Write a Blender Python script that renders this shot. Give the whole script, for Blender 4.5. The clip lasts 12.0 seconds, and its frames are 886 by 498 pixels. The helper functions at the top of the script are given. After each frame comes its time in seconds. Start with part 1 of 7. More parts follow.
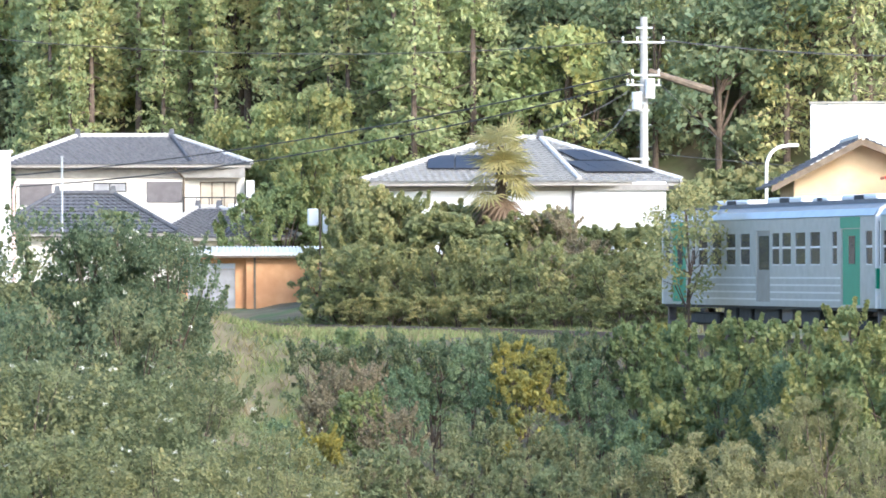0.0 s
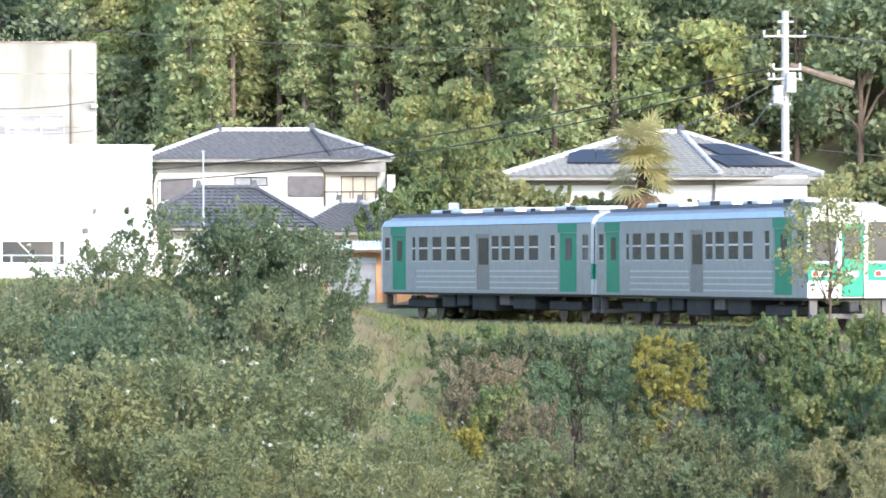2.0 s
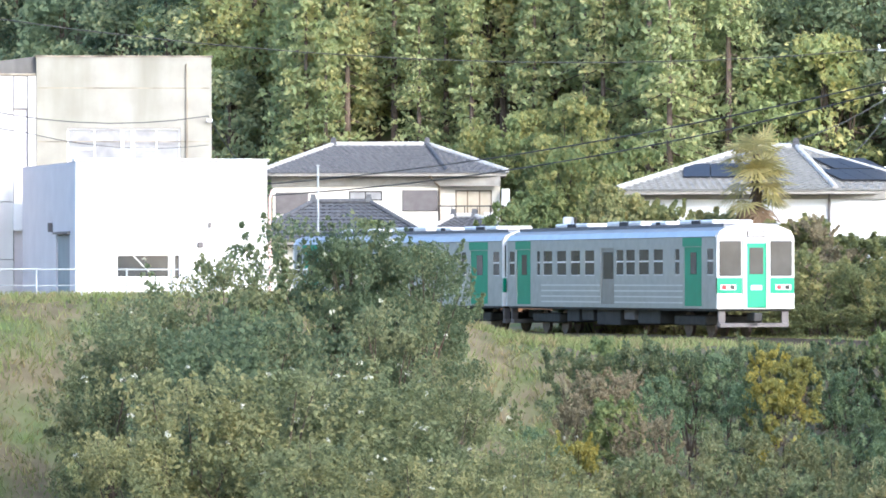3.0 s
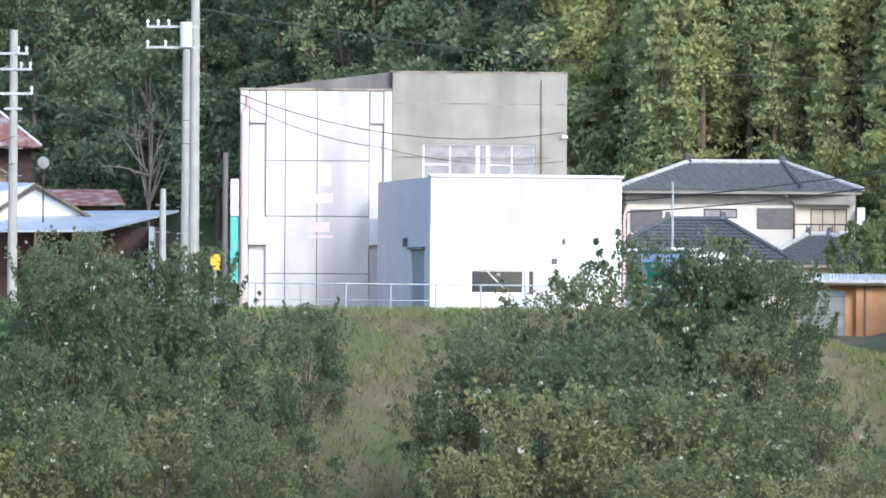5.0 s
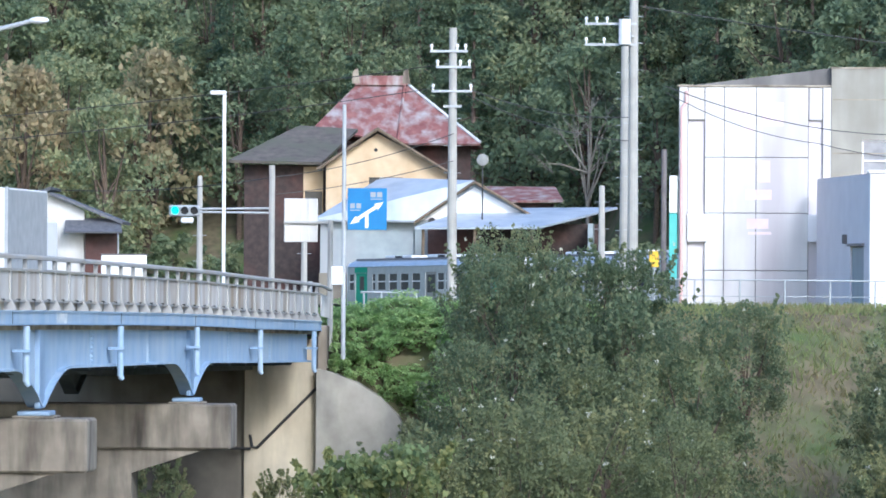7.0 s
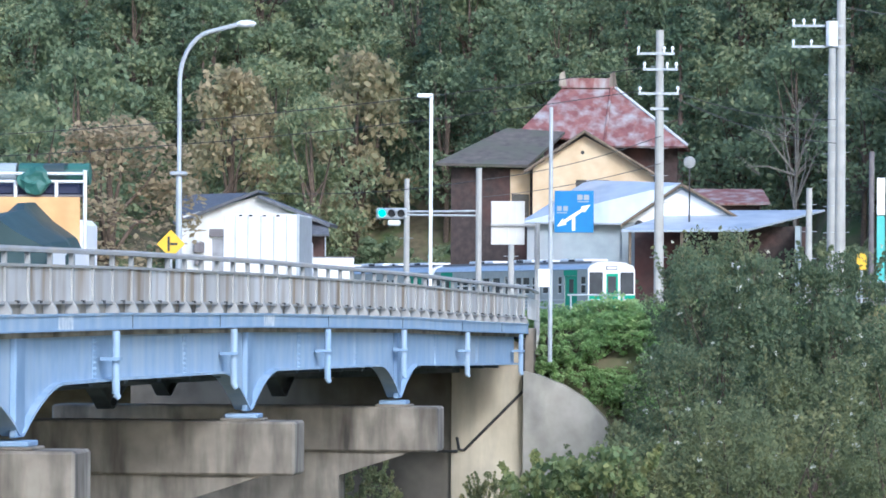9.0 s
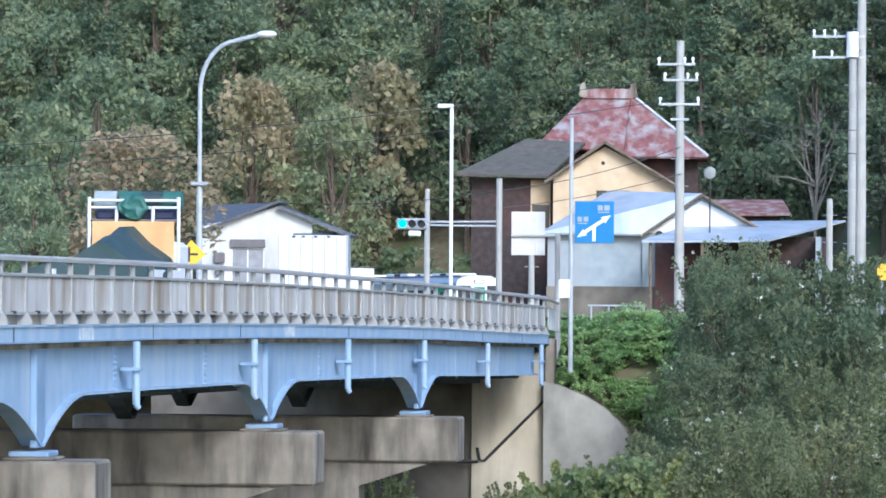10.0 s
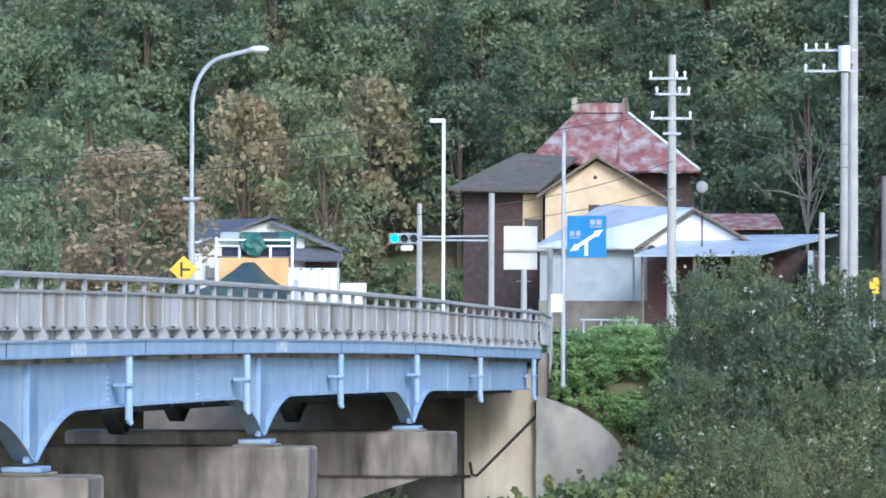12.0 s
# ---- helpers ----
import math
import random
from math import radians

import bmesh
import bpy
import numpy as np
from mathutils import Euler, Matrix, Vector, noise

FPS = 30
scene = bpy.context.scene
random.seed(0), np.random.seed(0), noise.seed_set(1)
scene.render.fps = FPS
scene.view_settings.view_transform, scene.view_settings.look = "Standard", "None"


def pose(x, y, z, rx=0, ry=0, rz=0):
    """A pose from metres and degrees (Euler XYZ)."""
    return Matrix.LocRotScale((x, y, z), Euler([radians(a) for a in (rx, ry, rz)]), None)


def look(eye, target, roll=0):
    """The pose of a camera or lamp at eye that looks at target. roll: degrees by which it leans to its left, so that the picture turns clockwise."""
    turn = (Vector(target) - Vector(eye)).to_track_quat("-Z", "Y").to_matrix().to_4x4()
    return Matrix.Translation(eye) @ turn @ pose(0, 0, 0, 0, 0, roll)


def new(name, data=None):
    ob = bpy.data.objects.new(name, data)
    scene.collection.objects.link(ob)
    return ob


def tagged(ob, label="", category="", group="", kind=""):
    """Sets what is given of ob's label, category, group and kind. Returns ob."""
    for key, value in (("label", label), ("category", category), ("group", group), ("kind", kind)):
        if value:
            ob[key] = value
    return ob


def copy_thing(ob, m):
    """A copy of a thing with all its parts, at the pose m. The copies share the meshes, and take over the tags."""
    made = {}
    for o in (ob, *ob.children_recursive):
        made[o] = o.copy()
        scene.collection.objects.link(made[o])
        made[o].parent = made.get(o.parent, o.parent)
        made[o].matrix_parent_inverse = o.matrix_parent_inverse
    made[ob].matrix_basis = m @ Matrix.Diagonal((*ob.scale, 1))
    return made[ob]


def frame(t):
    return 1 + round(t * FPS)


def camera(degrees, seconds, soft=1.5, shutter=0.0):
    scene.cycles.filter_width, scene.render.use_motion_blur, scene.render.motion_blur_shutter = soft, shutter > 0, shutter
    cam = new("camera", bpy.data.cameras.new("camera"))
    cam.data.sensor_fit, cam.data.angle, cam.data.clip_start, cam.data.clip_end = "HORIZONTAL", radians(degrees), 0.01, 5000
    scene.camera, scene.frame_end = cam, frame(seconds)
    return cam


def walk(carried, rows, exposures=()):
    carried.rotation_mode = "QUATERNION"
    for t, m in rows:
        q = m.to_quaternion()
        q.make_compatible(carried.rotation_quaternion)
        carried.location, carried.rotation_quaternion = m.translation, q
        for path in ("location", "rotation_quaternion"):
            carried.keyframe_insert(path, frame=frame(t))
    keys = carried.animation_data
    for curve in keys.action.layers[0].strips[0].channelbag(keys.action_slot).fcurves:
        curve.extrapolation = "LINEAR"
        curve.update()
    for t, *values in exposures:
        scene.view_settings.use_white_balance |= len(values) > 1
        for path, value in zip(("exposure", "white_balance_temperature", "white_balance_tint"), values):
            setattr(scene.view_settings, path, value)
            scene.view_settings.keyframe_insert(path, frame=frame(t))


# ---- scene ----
# the camera stands still on the far bank and pans from right to left
cam = camera(9.4, 12.0, 1.7)
EYE = 1.6
PAN = [
    (0.0, -8.0708, 0.2103, 0.1490),
    (0.5, -7.7710, 0.2739, 0.1419),
    (1.0, -7.2732, 0.1725, 0.1577),
    (1.5, -6.7561, 0.0788, 0.1814),
    (2.0, -6.5738, 0.1526, 0.1456),
    (2.5, -6.1423, 0.2436, 0.1543),
    (2.7, -5.8401, 0.2730, 0.1324),
    (4.3, -3.0885, 0.4161, -0.0380),
    (4.5, -2.7113, 0.4439, -0.1597),
    (5.0, -1.5902, 0.4770, -0.3817),
    (5.5, 0.0000, 0.4158, -0.5661),
    (6.0, 1.2417, 0.4528, -0.5559),
    (6.5, 2.1774, 0.4892, -0.4191),
    (7.0, 3.0730, 0.4141, -0.3487),
    (7.5, 3.9432, 0.2955, -0.6289),
    (7.7, 4.2815, 0.2780, -0.4123),
    (9.3, 5.3248, 0.4751, -0.3713),
    (9.5, 5.3339, 0.5027, -0.3707),
    (10.0, 5.4897, 0.5396, -0.3644),
    (10.5, 5.6635, 0.5087, -0.2920),
    (11.0, 5.5425, 0.5580, -0.3162),
    (11.5, 5.5076, 0.6419, -0.3013),
    (12.0, 5.4086, 0.6963, -0.2244),
]
walk(cam, [(t, pose(0, 0, EYE, 90 + pitch, 0, yaw) @ pose(0, 0, 0, 0, 0, -roll)) for t, yaw, pitch, roll in PAN],
     exposures=[(0.0, 1.72, 5650, 10), (2.7, 1.65, 5600, 10), (4.3, 1.0, 5450, 10), (5.5, 0.95, 5350, 10),
                (7.5, 1.0, 5150, 10), (12.0, 0.92, 5050, 10)])

# ---- world and sun ----
SUN = Vector((0.36, -0.80, 0.48)).normalized()
world = bpy.data.worlds.new("world")
scene.world = world
world.use_nodes = True
sky = world.node_tree.nodes.new("ShaderNodeTexSky")
sky.sky_type, sky.sun_disc = "NISHITA", False
sky.sun_elevation, sky.sun_rotation = math.asin(SUN.z), math.atan2(SUN.x, SUN.y)
sky.air_density, sky.dust_density = 1.0, 2.0
world.node_tree.links.new(sky.outputs[0], world.node_tree.nodes["Background"].inputs[0])
world.node_tree.nodes["Background"].inputs[1].default_value = 0.15
sun = new("sun", bpy.data.lights.new("sun", "SUN"))
sun.data.energy, sun.data.angle, sun.data.color = 1.2, radians(14), (1.0, 0.92, 0.80)
sun.matrix_world = look(SUN * 100, (0, 0, 0))

# ---- helpers for materials and meshes ----
def nodes_of(name):
    m = bpy.data.materials.new(name)
    m.use_nodes = True
    n = m.node_tree.nodes
    return m, n, m.node_tree.links, n["Principled BSDF"]


def surface(name, a, b, scale=1.0, rough=0.8, metal=0.0, bump=0.2, c=None, cscale=0.15, streak=0.0, detail=6.0, spread=0.0):
    """Base colour between a and b by fine noise, stains towards c by coarse noise, streaks that run down, relief."""
    m, n, l, p = nodes_of(name)
    geo = n.new("ShaderNodeTexCoord")
    fine = n.new("ShaderNodeTexNoise")
    fine.inputs["Scale"].default_value, fine.inputs["Detail"].default_value = scale, detail
    l.new(geo.outputs["Object"], fine.inputs["Vector"])
    ramp = n.new("ShaderNodeValToRGB")
    ramp.color_ramp.elements[0].position, ramp.color_ramp.elements[1].position = 0.3, 0.7
    ramp.color_ramp.elements[0].color, ramp.color_ramp.elements[1].color = (*a, 1), (*b, 1)
    l.new(fine.outputs["Fac"], ramp.inputs["Fac"])
    out = ramp.outputs["Color"]
    if c:
        mp = n.new("ShaderNodeMapping")
        mp.inputs["Scale"].default_value = (1, 1, 1 - 0.93 * streak)
        l.new(geo.outputs["Object"], mp.inputs["Vector"])
        coarse = n.new("ShaderNodeTexNoise")
        coarse.inputs["Scale"].default_value, coarse.inputs["Detail"].default_value = cscale, 8.0
        l.new(mp.outputs["Vector"], coarse.inputs["Vector"])
        r2 = n.new("ShaderNodeValToRGB")
        r2.color_ramp.elements[0].position, r2.color_ramp.elements[1].position = 0.45, 0.7
        l.new(coarse.outputs["Fac"], r2.inputs["Fac"])
        mix = n.new("ShaderNodeMix")
        mix.data_type = "RGBA"
        l.new(r2.outputs["Color"], mix.inputs["Factor"])
        l.new(out, mix.inputs["A"])
        mix.inputs["B"].default_value = (*c, 1)
        out = mix.outputs["Result"]
    if spread:
        info = n.new("ShaderNodeObjectInfo")
        mr = n.new("ShaderNodeMapRange")
        mr.inputs["To Min"].default_value, mr.inputs["To Max"].default_value = 1 - spread, 1 + spread
        l.new(info.outputs["Random"], mr.inputs["Value"])
        hsv = n.new("ShaderNodeHueSaturation")
        l.new(mr.outputs["Result"], hsv.inputs["Value"])
        l.new(out, hsv.inputs["Color"])
        out = hsv.outputs["Color"]
    l.new(out, p.inputs["Base Color"])
    p.inputs["Roughness"].default_value, p.inputs["Metallic"].default_value = rough, metal
    if bump:
        bp = n.new("ShaderNodeBump")
        bp.inputs["Strength"].default_value, bp.inputs["Distance"].default_value = bump, 0.05
        l.new(fine.outputs["Fac"], bp.inputs["Height"])
        l.new(bp.outputs["Normal"], p.inputs["Normal"])
    return m


LEAF = 2.7


def foliage(name, dark, mid, light, odd=None, share=0.1, through_light=0.5):
    """Leaves: the colour goes by leaf and by plant."""
    dark, mid, light = ((q[0] * LEAF * 1.2, q[1] * LEAF * 0.98, q[2] * LEAF * 1.22) for q in (dark, mid, light))
    dark = tuple(a * 0.5 + b * 0.5 for a, b in zip(dark, mid))
    m, n, l, p = nodes_of(name)
    geo, info, tex = n.new("ShaderNodeNewGeometry"), n.new("ShaderNodeObjectInfo"), n.new("ShaderNodeTexNoise")
    co = n.new("ShaderNodeTexCoord")
    tex.inputs["Scale"].default_value = 0.7
    l.new(co.outputs["Object"], tex.inputs["Vector"])
    add = n.new("ShaderNodeMath")
    add.operation = "MULTIPLY_ADD"
    l.new(tex.outputs["Fac"], add.inputs[0])
    add.inputs[1].default_value = 1.7
    isle = n.new("ShaderNodeMath")
    isle.operation = "MULTIPLY"
    isle.inputs[1].default_value = 0.55
    l.new(geo.outputs["Random Per Island"], isle.inputs[0])
    l.new(isle.outputs[0], add.inputs[2])
    add2 = n.new("ShaderNodeMath")
    add2.operation = "MULTIPLY_ADD"
    l.new(info.outputs["Random"], add2.inputs[0])
    add2.inputs[1].default_value = 0.5
    l.new(add.outputs[0], add2.inputs[2])
    half = n.new("ShaderNodeMath")
    half.operation = "MULTIPLY"
    half.inputs[1].default_value = 0.40
    l.new(add2.outputs[0], half.inputs[0])
    ramp = n.new("ShaderNodeValToRGB")
    e = ramp.color_ramp.elements
    e[0].position, e[0].color = 0.15, (*dark, 1)
    e[1].position, e[1].color = 0.85, (*light, 1)
    x = e.new(0.5)
    x.color = (*mid, 1)
    if odd:
        y = e.new(1 - share)
        y.color = (*odd, 1)
        e[-1].color = (*odd, 1)
    l.new(half.outputs[0], ramp.inputs["Fac"])
    l.new(ramp.outputs["Color"], p.inputs["Base Color"])
    p.inputs["Roughness"].default_value = 0.65
    p.inputs["Specular IOR Level"].default_value = 0.15
    tr = n.new("ShaderNodeBsdfTranslucent")
    l.new(ramp.outputs["Color"], tr.inputs["Color"])
    mix = n.new("ShaderNodeMixShader")
    mix.inputs[0].default_value = through_light
    l.new(p.outputs[0], mix.inputs[1])
    l.new(tr.outputs[0], mix.inputs[2])
    l.new(mix.outputs[0], n["Material Output"].inputs["Surface"])
    return m


def link_mesh(name, bm, material, parent=None, label="", smooth=False):
    me = bpy.data.meshes.new(name)
    bm.to_mesh(me)
    bm.free()
    if smooth:
        me.polygons.foreach_set("use_smooth", [True] * len(me.polygons))
    me.materials.append(material)
    ob = new(name, me)
    ob.parent = parent
    if label:
        ob["label"] = label
    return ob


def part(name, bm, material, parent, label="", smooth=False):
    return link_mesh(name, bm, material, parent, label, smooth)


def thing(name, m, label, category, group="", kind=""):
    """An Empty at the base of a thing."""
    ob = new(name)
    ob.matrix_world = m
    return tagged(ob, label, category, group, kind)


def box(x0, x1, y0, y1, z0, z1, bevel=0.0, bm=None):
    own = bm is None
    bm = bm or bmesh.new()
    v = [bm.verts.new((x, y, z)) for x in (x0, x1) for y in (y0, y1) for z in (z0, z1)]
    f = [bm.faces.new([v[i] for i in q]) for q in ((0, 1, 3, 2), (4, 6, 7, 5), (0, 4, 5, 1), (2, 3, 7, 6), (0, 2, 6, 4), (1, 5, 7, 3))]
    if bevel and own:
        bmesh.ops.bevel(bm, geom=list(bm.edges), offset=bevel, segments=1, affect="EDGES")
    return bm


def rod(p, q, r, r2=None, n=10, bm=None):
    """A round bar from p to q."""
    bm = bm or bmesh.new()
    p, q, r2 = Vector(p), Vector(q), r if r2 is None else r2
    ax = (q - p).normalized()
    u = ax.cross(Vector((0, 0, 1)) if abs(ax.z) < 0.9 else Vector((1, 0, 0))).normalized()
    w = ax.cross(u)
    a, b = [], []
    for i in range(n):
        c, s = math.cos(2 * math.pi * i / n), math.sin(2 * math.pi * i / n)
        a.append(bm.verts.new(p + (u * c + w * s) * r))
        b.append(bm.verts.new(q + (u * c + w * s) * r2))
    for i in range(n):
        j = (i + 1) % n
        bm.faces.new((a[i], a[j], b[j], b[i]))
    bm.faces.new(a[::-1])
    bm.faces.new(b)
    return bm


def path_rod(points, r, n=8, bm=None):
    """One bent round bar through the points."""
    bm = bm or bmesh.new()
    pts = [Vector(q) for q in points]
    rings = []
    for i, q in enumerate(pts):
        ax = (pts[min(i + 1, len(pts) - 1)] - pts[max(i - 1, 0)]).normalized()
        u = ax.cross(Vector((0.0, 1.0, 0.02))).normalized()
        w = ax.cross(u)
        rings.append([bm.verts.new(q + (u * math.cos(2 * math.pi * k / n) + w * math.sin(2 * math.pi * k / n)) * r) for k in range(n)])
    for a, b in zip(rings, rings[1:]):
        for k in range(n):
            j = (k + 1) % n
            bm.faces.new((a[k], a[j], b[j], b[k]))
    bm.faces.new(rings[0][::-1])
    bm.faces.new(rings[-1])
    return bm


def prism(poly, y0, y1, bm=None):
    """A polygon in x and z, drawn out along y."""
    bm = bm or bmesh.new()
    a = [bm.verts.new((x, y0, z)) for x, z in poly]
    b = [bm.verts.new((x, y1, z)) for x, z in poly]
    bm.faces.new(a)
    bm.faces.new(b[::-1])
    for i in range(len(poly)):
        j = (i + 1) % len(poly)
        bm.faces.new((a[j], a[i], b[i], b[j]))
    bmesh.ops.recalc_face_normals(bm, faces=bm.faces)
    return bm


def slab(quad, thick, bm=None):
    """A plate over four corners, with its thickness downwards along the normal."""
    bm = bm or bmesh.new()
    p = [Vector(c) for c in quad]
    nrm = (p[1] - p[0]).cross(p[-1] - p[0]).normalized()
    if nrm.z < 0:
        nrm = -nrm
    a = [bm.verts.new(c) for c in p]
    b = [bm.verts.new(c - nrm * thick) for c in p]
    k = len(p)
    bm.faces.new(a)
    bm.faces.new(b[::-1])
    for i in range(k):
        j = (i + 1) % k
        bm.faces.new((a[j], a[i], b[i], b[j]))
    bmesh.ops.recalc_face_normals(bm, faces=bm.faces)
    return bm


def wall_with_holes(x0, x1, z0, z1, y0, y1, holes, bm=None):
    """A wall in x and z of thickness y0..y1 with rectangular openings (x0, x1, z0, z1) through it."""
    bm = bm or bmesh.new()
    xs = sorted({x0, x1, *[h[0] for h in holes], *[h[1] for h in holes]})
    zs = sorted({z0, z1, *[h[2] for h in holes], *[h[3] for h in holes]})
    for a, b in zip(xs, xs[1:]):
        for c, d in zip(zs, zs[1:]):
            mx, mz = (a + b) / 2, (c + d) / 2
            if not any(h[0] < mx < h[1] and h[2] < mz < h[3] for h in holes):
                box(a, b, y0, y1, c, d, bm=bm)
    bmesh.ops.remove_doubles(bm, verts=bm.verts, dist=1e-4)
    twin = [f for f in bm.faces]
    seen, kill = {}, []
    for f in twin:
        key = tuple(round(v, 3) for v in f.calc_center_median())
        if key in seen:
            kill += [f, seen[key]]
        seen[key] = f
    bmesh.ops.delete(bm, geom=kill, context="FACES_ONLY")
    return bm


# ---- materials ----
M_SOIL = surface("soil", (0.10, 0.085, 0.045), (0.20, 0.165, 0.095), 1.5, 0.95, 0, 0.6, c=(0.085, 0.13, 0.035), cscale=0.45)
M_ROAD = surface("asphalt", (0.045, 0.045, 0.047), (0.07, 0.07, 0.07), 4.0, 0.9)
M_WHITE = surface("white_paint", (0.80, 0.79, 0.79), (0.86, 0.85, 0.85), 2.0, 0.7, 0, 0.05, c=(0.70, 0.69, 0.69), cscale=0.5, streak=0.9)
M_CONC = surface("concrete", (0.29, 0.275, 0.235), (0.37, 0.355, 0.305), 1.2, 0.85, 0, 0.25, c=(0.22, 0.21, 0.17), cscale=0.7, streak=0.9)
M_CONC2 = surface("old_concrete", (0.27, 0.23, 0.175), (0.42, 0.37, 0.29), 1.2, 0.9, 0, 0.4, c=(0.10, 0.08, 0.06), cscale=1.1, streak=0.88)
# darker grey than the front wall's concrete, with streaks
M_CONC4 = surface("dark_streaked_concrete", (0.17, 0.165, 0.155), (0.25, 0.24, 0.225), 1.2, 0.9, 0, 0.3, c=(0.11, 0.105, 0.10), cscale=0.8, streak=0.9)
M_PANEL = surface("washed_white_panel", (0.62, 0.61, 0.59), (0.72, 0.71, 0.69), 1.0, 0.8, 0, 0.1, c=(0.46, 0.43, 0.44), cscale=0.5, streak=0.93)
M_LILAC = surface("lilac_panel", (0.66, 0.62, 0.64), (0.73, 0.69, 0.71), 1.0, 0.8, 0, 0.1)
M_BLUE = surface("blue_girder_paint", (0.26, 0.37, 0.51), (0.33, 0.44, 0.58), 2.0, 0.6, 0, 0.1, c=(0.40, 0.48, 0.56), cscale=1.4, streak=0.9)
M_GALV = surface("galvanised_steel", (0.38, 0.40, 0.41), (0.48, 0.50, 0.51), 3.0, 0.6, 0.3, 0.05)
M_POLE = surface("concrete_pole", (0.34, 0.33, 0.30), (0.43, 0.42, 0.385), 2.0, 0.9, 0, 0.1)
M_TILE = surface("grey_roof_tile", (0.075, 0.078, 0.088), (0.125, 0.128, 0.14), 5.0, 0.7, 0, 0.2, spread=0.2)
M_PLASTER = surface("cream_plaster", (0.62, 0.58, 0.50), (0.70, 0.66, 0.575), 1.5, 0.9, 0, 0.1)
M_STEEL = surface("brushed_steel", (0.38, 0.39, 0.37), (0.46, 0.47, 0.45), 3.0, 0.45, 0.35, 0.02)
M_DARK = surface("dark_metal", (0.03, 0.03, 0.032), (0.06, 0.058, 0.055), 3.0, 0.7, 0.2, 0.1)
M_BARK = surface("bark", (0.07, 0.05, 0.035), (0.15, 0.11, 0.08), 6.0, 0.95, 0, 0.5)
M_CEDAR = foliage("conifer_leaves", (0.06, 0.10, 0.046), (0.125, 0.175, 0.07), (0.24, 0.245, 0.09), (0.46, 0.39, 0.13), 0.12)
M_LEAF = foliage("broad_leaves", (0.03, 0.06, 0.02), (0.055, 0.10, 0.035), (0.13, 0.16, 0.05))

# ---- the ground ----
EDGE_X = [-400, -13.2, -12.8, -9.5, -7, 12, 18, 22, 24.5, 28, 37, 60, 400]
EDGE_Y = [176, 176, 168.5, 167, 166, 168, 173, 171, 165, 148, 100, 60, 60]


def smooth(a, b, v):
    k = min(1.0, max(0.0, (v - a) / (b - a)))
    return k * k * (3 - 2 * k)


RAIL_Z = -0.45


def track_line():
    """The railway's centre line: distance, x, y, rail height, heading. It bends gently to the left throughout."""
    def heading(s):
        return min(28.0, max(0.0, 10.34 + 0.2 * (s - 10)))
    rows = []
    for sign, steps in ((-1, 80), (1, 230)):
        x, y = 29.63, 167.89
        for i in range(steps):
            s = sign * i
            if not (sign > 0 and i == 0):
                rows.append((s, x, y, RAIL_Z - 0.007 * max(0, s - 100), heading(s)))
            a = radians(heading(s + 0.5 * sign))
            x, y = x - sign * math.sin(a), y + sign * math.cos(a)
    return np.array(sorted(rows))


TRACK = track_line()


def on_track(s):
    return [float(np.interp(s, TRACK[:, 0], TRACK[:, k])) for k in (1, 2, 3, 4)]


def track_x(y):
    return float(np.interp(y, TRACK[:, 2], TRACK[:, 1]))


FOOT_X = [-90, -46, -30, -12, 0, 10, 16, 28, 34, 60, 200]
FOOT_Y = [385, 376, 366, 350, 318, 292, 278, 263, 255, 240, 235]


def ground_z(x, y):
    e = float(np.interp(x, EDGE_X, EDGE_Y))
    foot = float(np.interp(x, FOOT_X, FOOT_Y))
    top = 0.95 - 0.45 * smooth(-6, -8, x)
    k = smooth(-11.5, -13.0, x)
    top = top * (1 - k) + k * (float(np.interp(y, [165.4, 205, 225, 245], [0.24, -0.2, 0.0, 0.5])))
    side = x - track_x(y)
    k = smooth(2.0, 5.0, side) * smooth(34, 29, x) * smooth(245, 238, y)
    top *= 1 - k
    top += 1.0 * smooth(4.0, 10.0, side) * smooth(24, 30, x) * smooth(203, 211, y)
    near = smooth(9.0, 3.2, abs(side)) if y < 360 else 0.0
    if side < 0 and y < 245:
        near = max(near, smooth(12.5, 21.0, x))
    top = top * (1 - near) + (-0.66) * near
    d = (e - y) * (1.0 - 0.6 * smooth(15.0, 25.0, x))
    z = top
    if d > 0:
        z = max(-6.5, top - 0.62 * d)
    if x < -8.0 and y < 166.2:
        z -= 6.0 * smooth(-8.0, -9.2, x) * smooth(166.2, 164.8, y)
        z = max(z, -8.0)
    if y < 75:
        z = -6.5 + 6.5 * smooth(75, 8, y)
    if y > foot:
        z += (y - foot) * 0.62 * smooth(foot, foot + 10, y)
    rough = 0.25 * noise.noise(Vector((x * 0.35, y * 0.35, 0))) + 0.12 * noise.noise(Vector((x * 1.3, y * 1.3, 3)))
    flat = abs(side) < 4.0 or (x < 14 and y > e + 1 and y < foot)
    return z + (0.1 if flat else 1.0) * rough


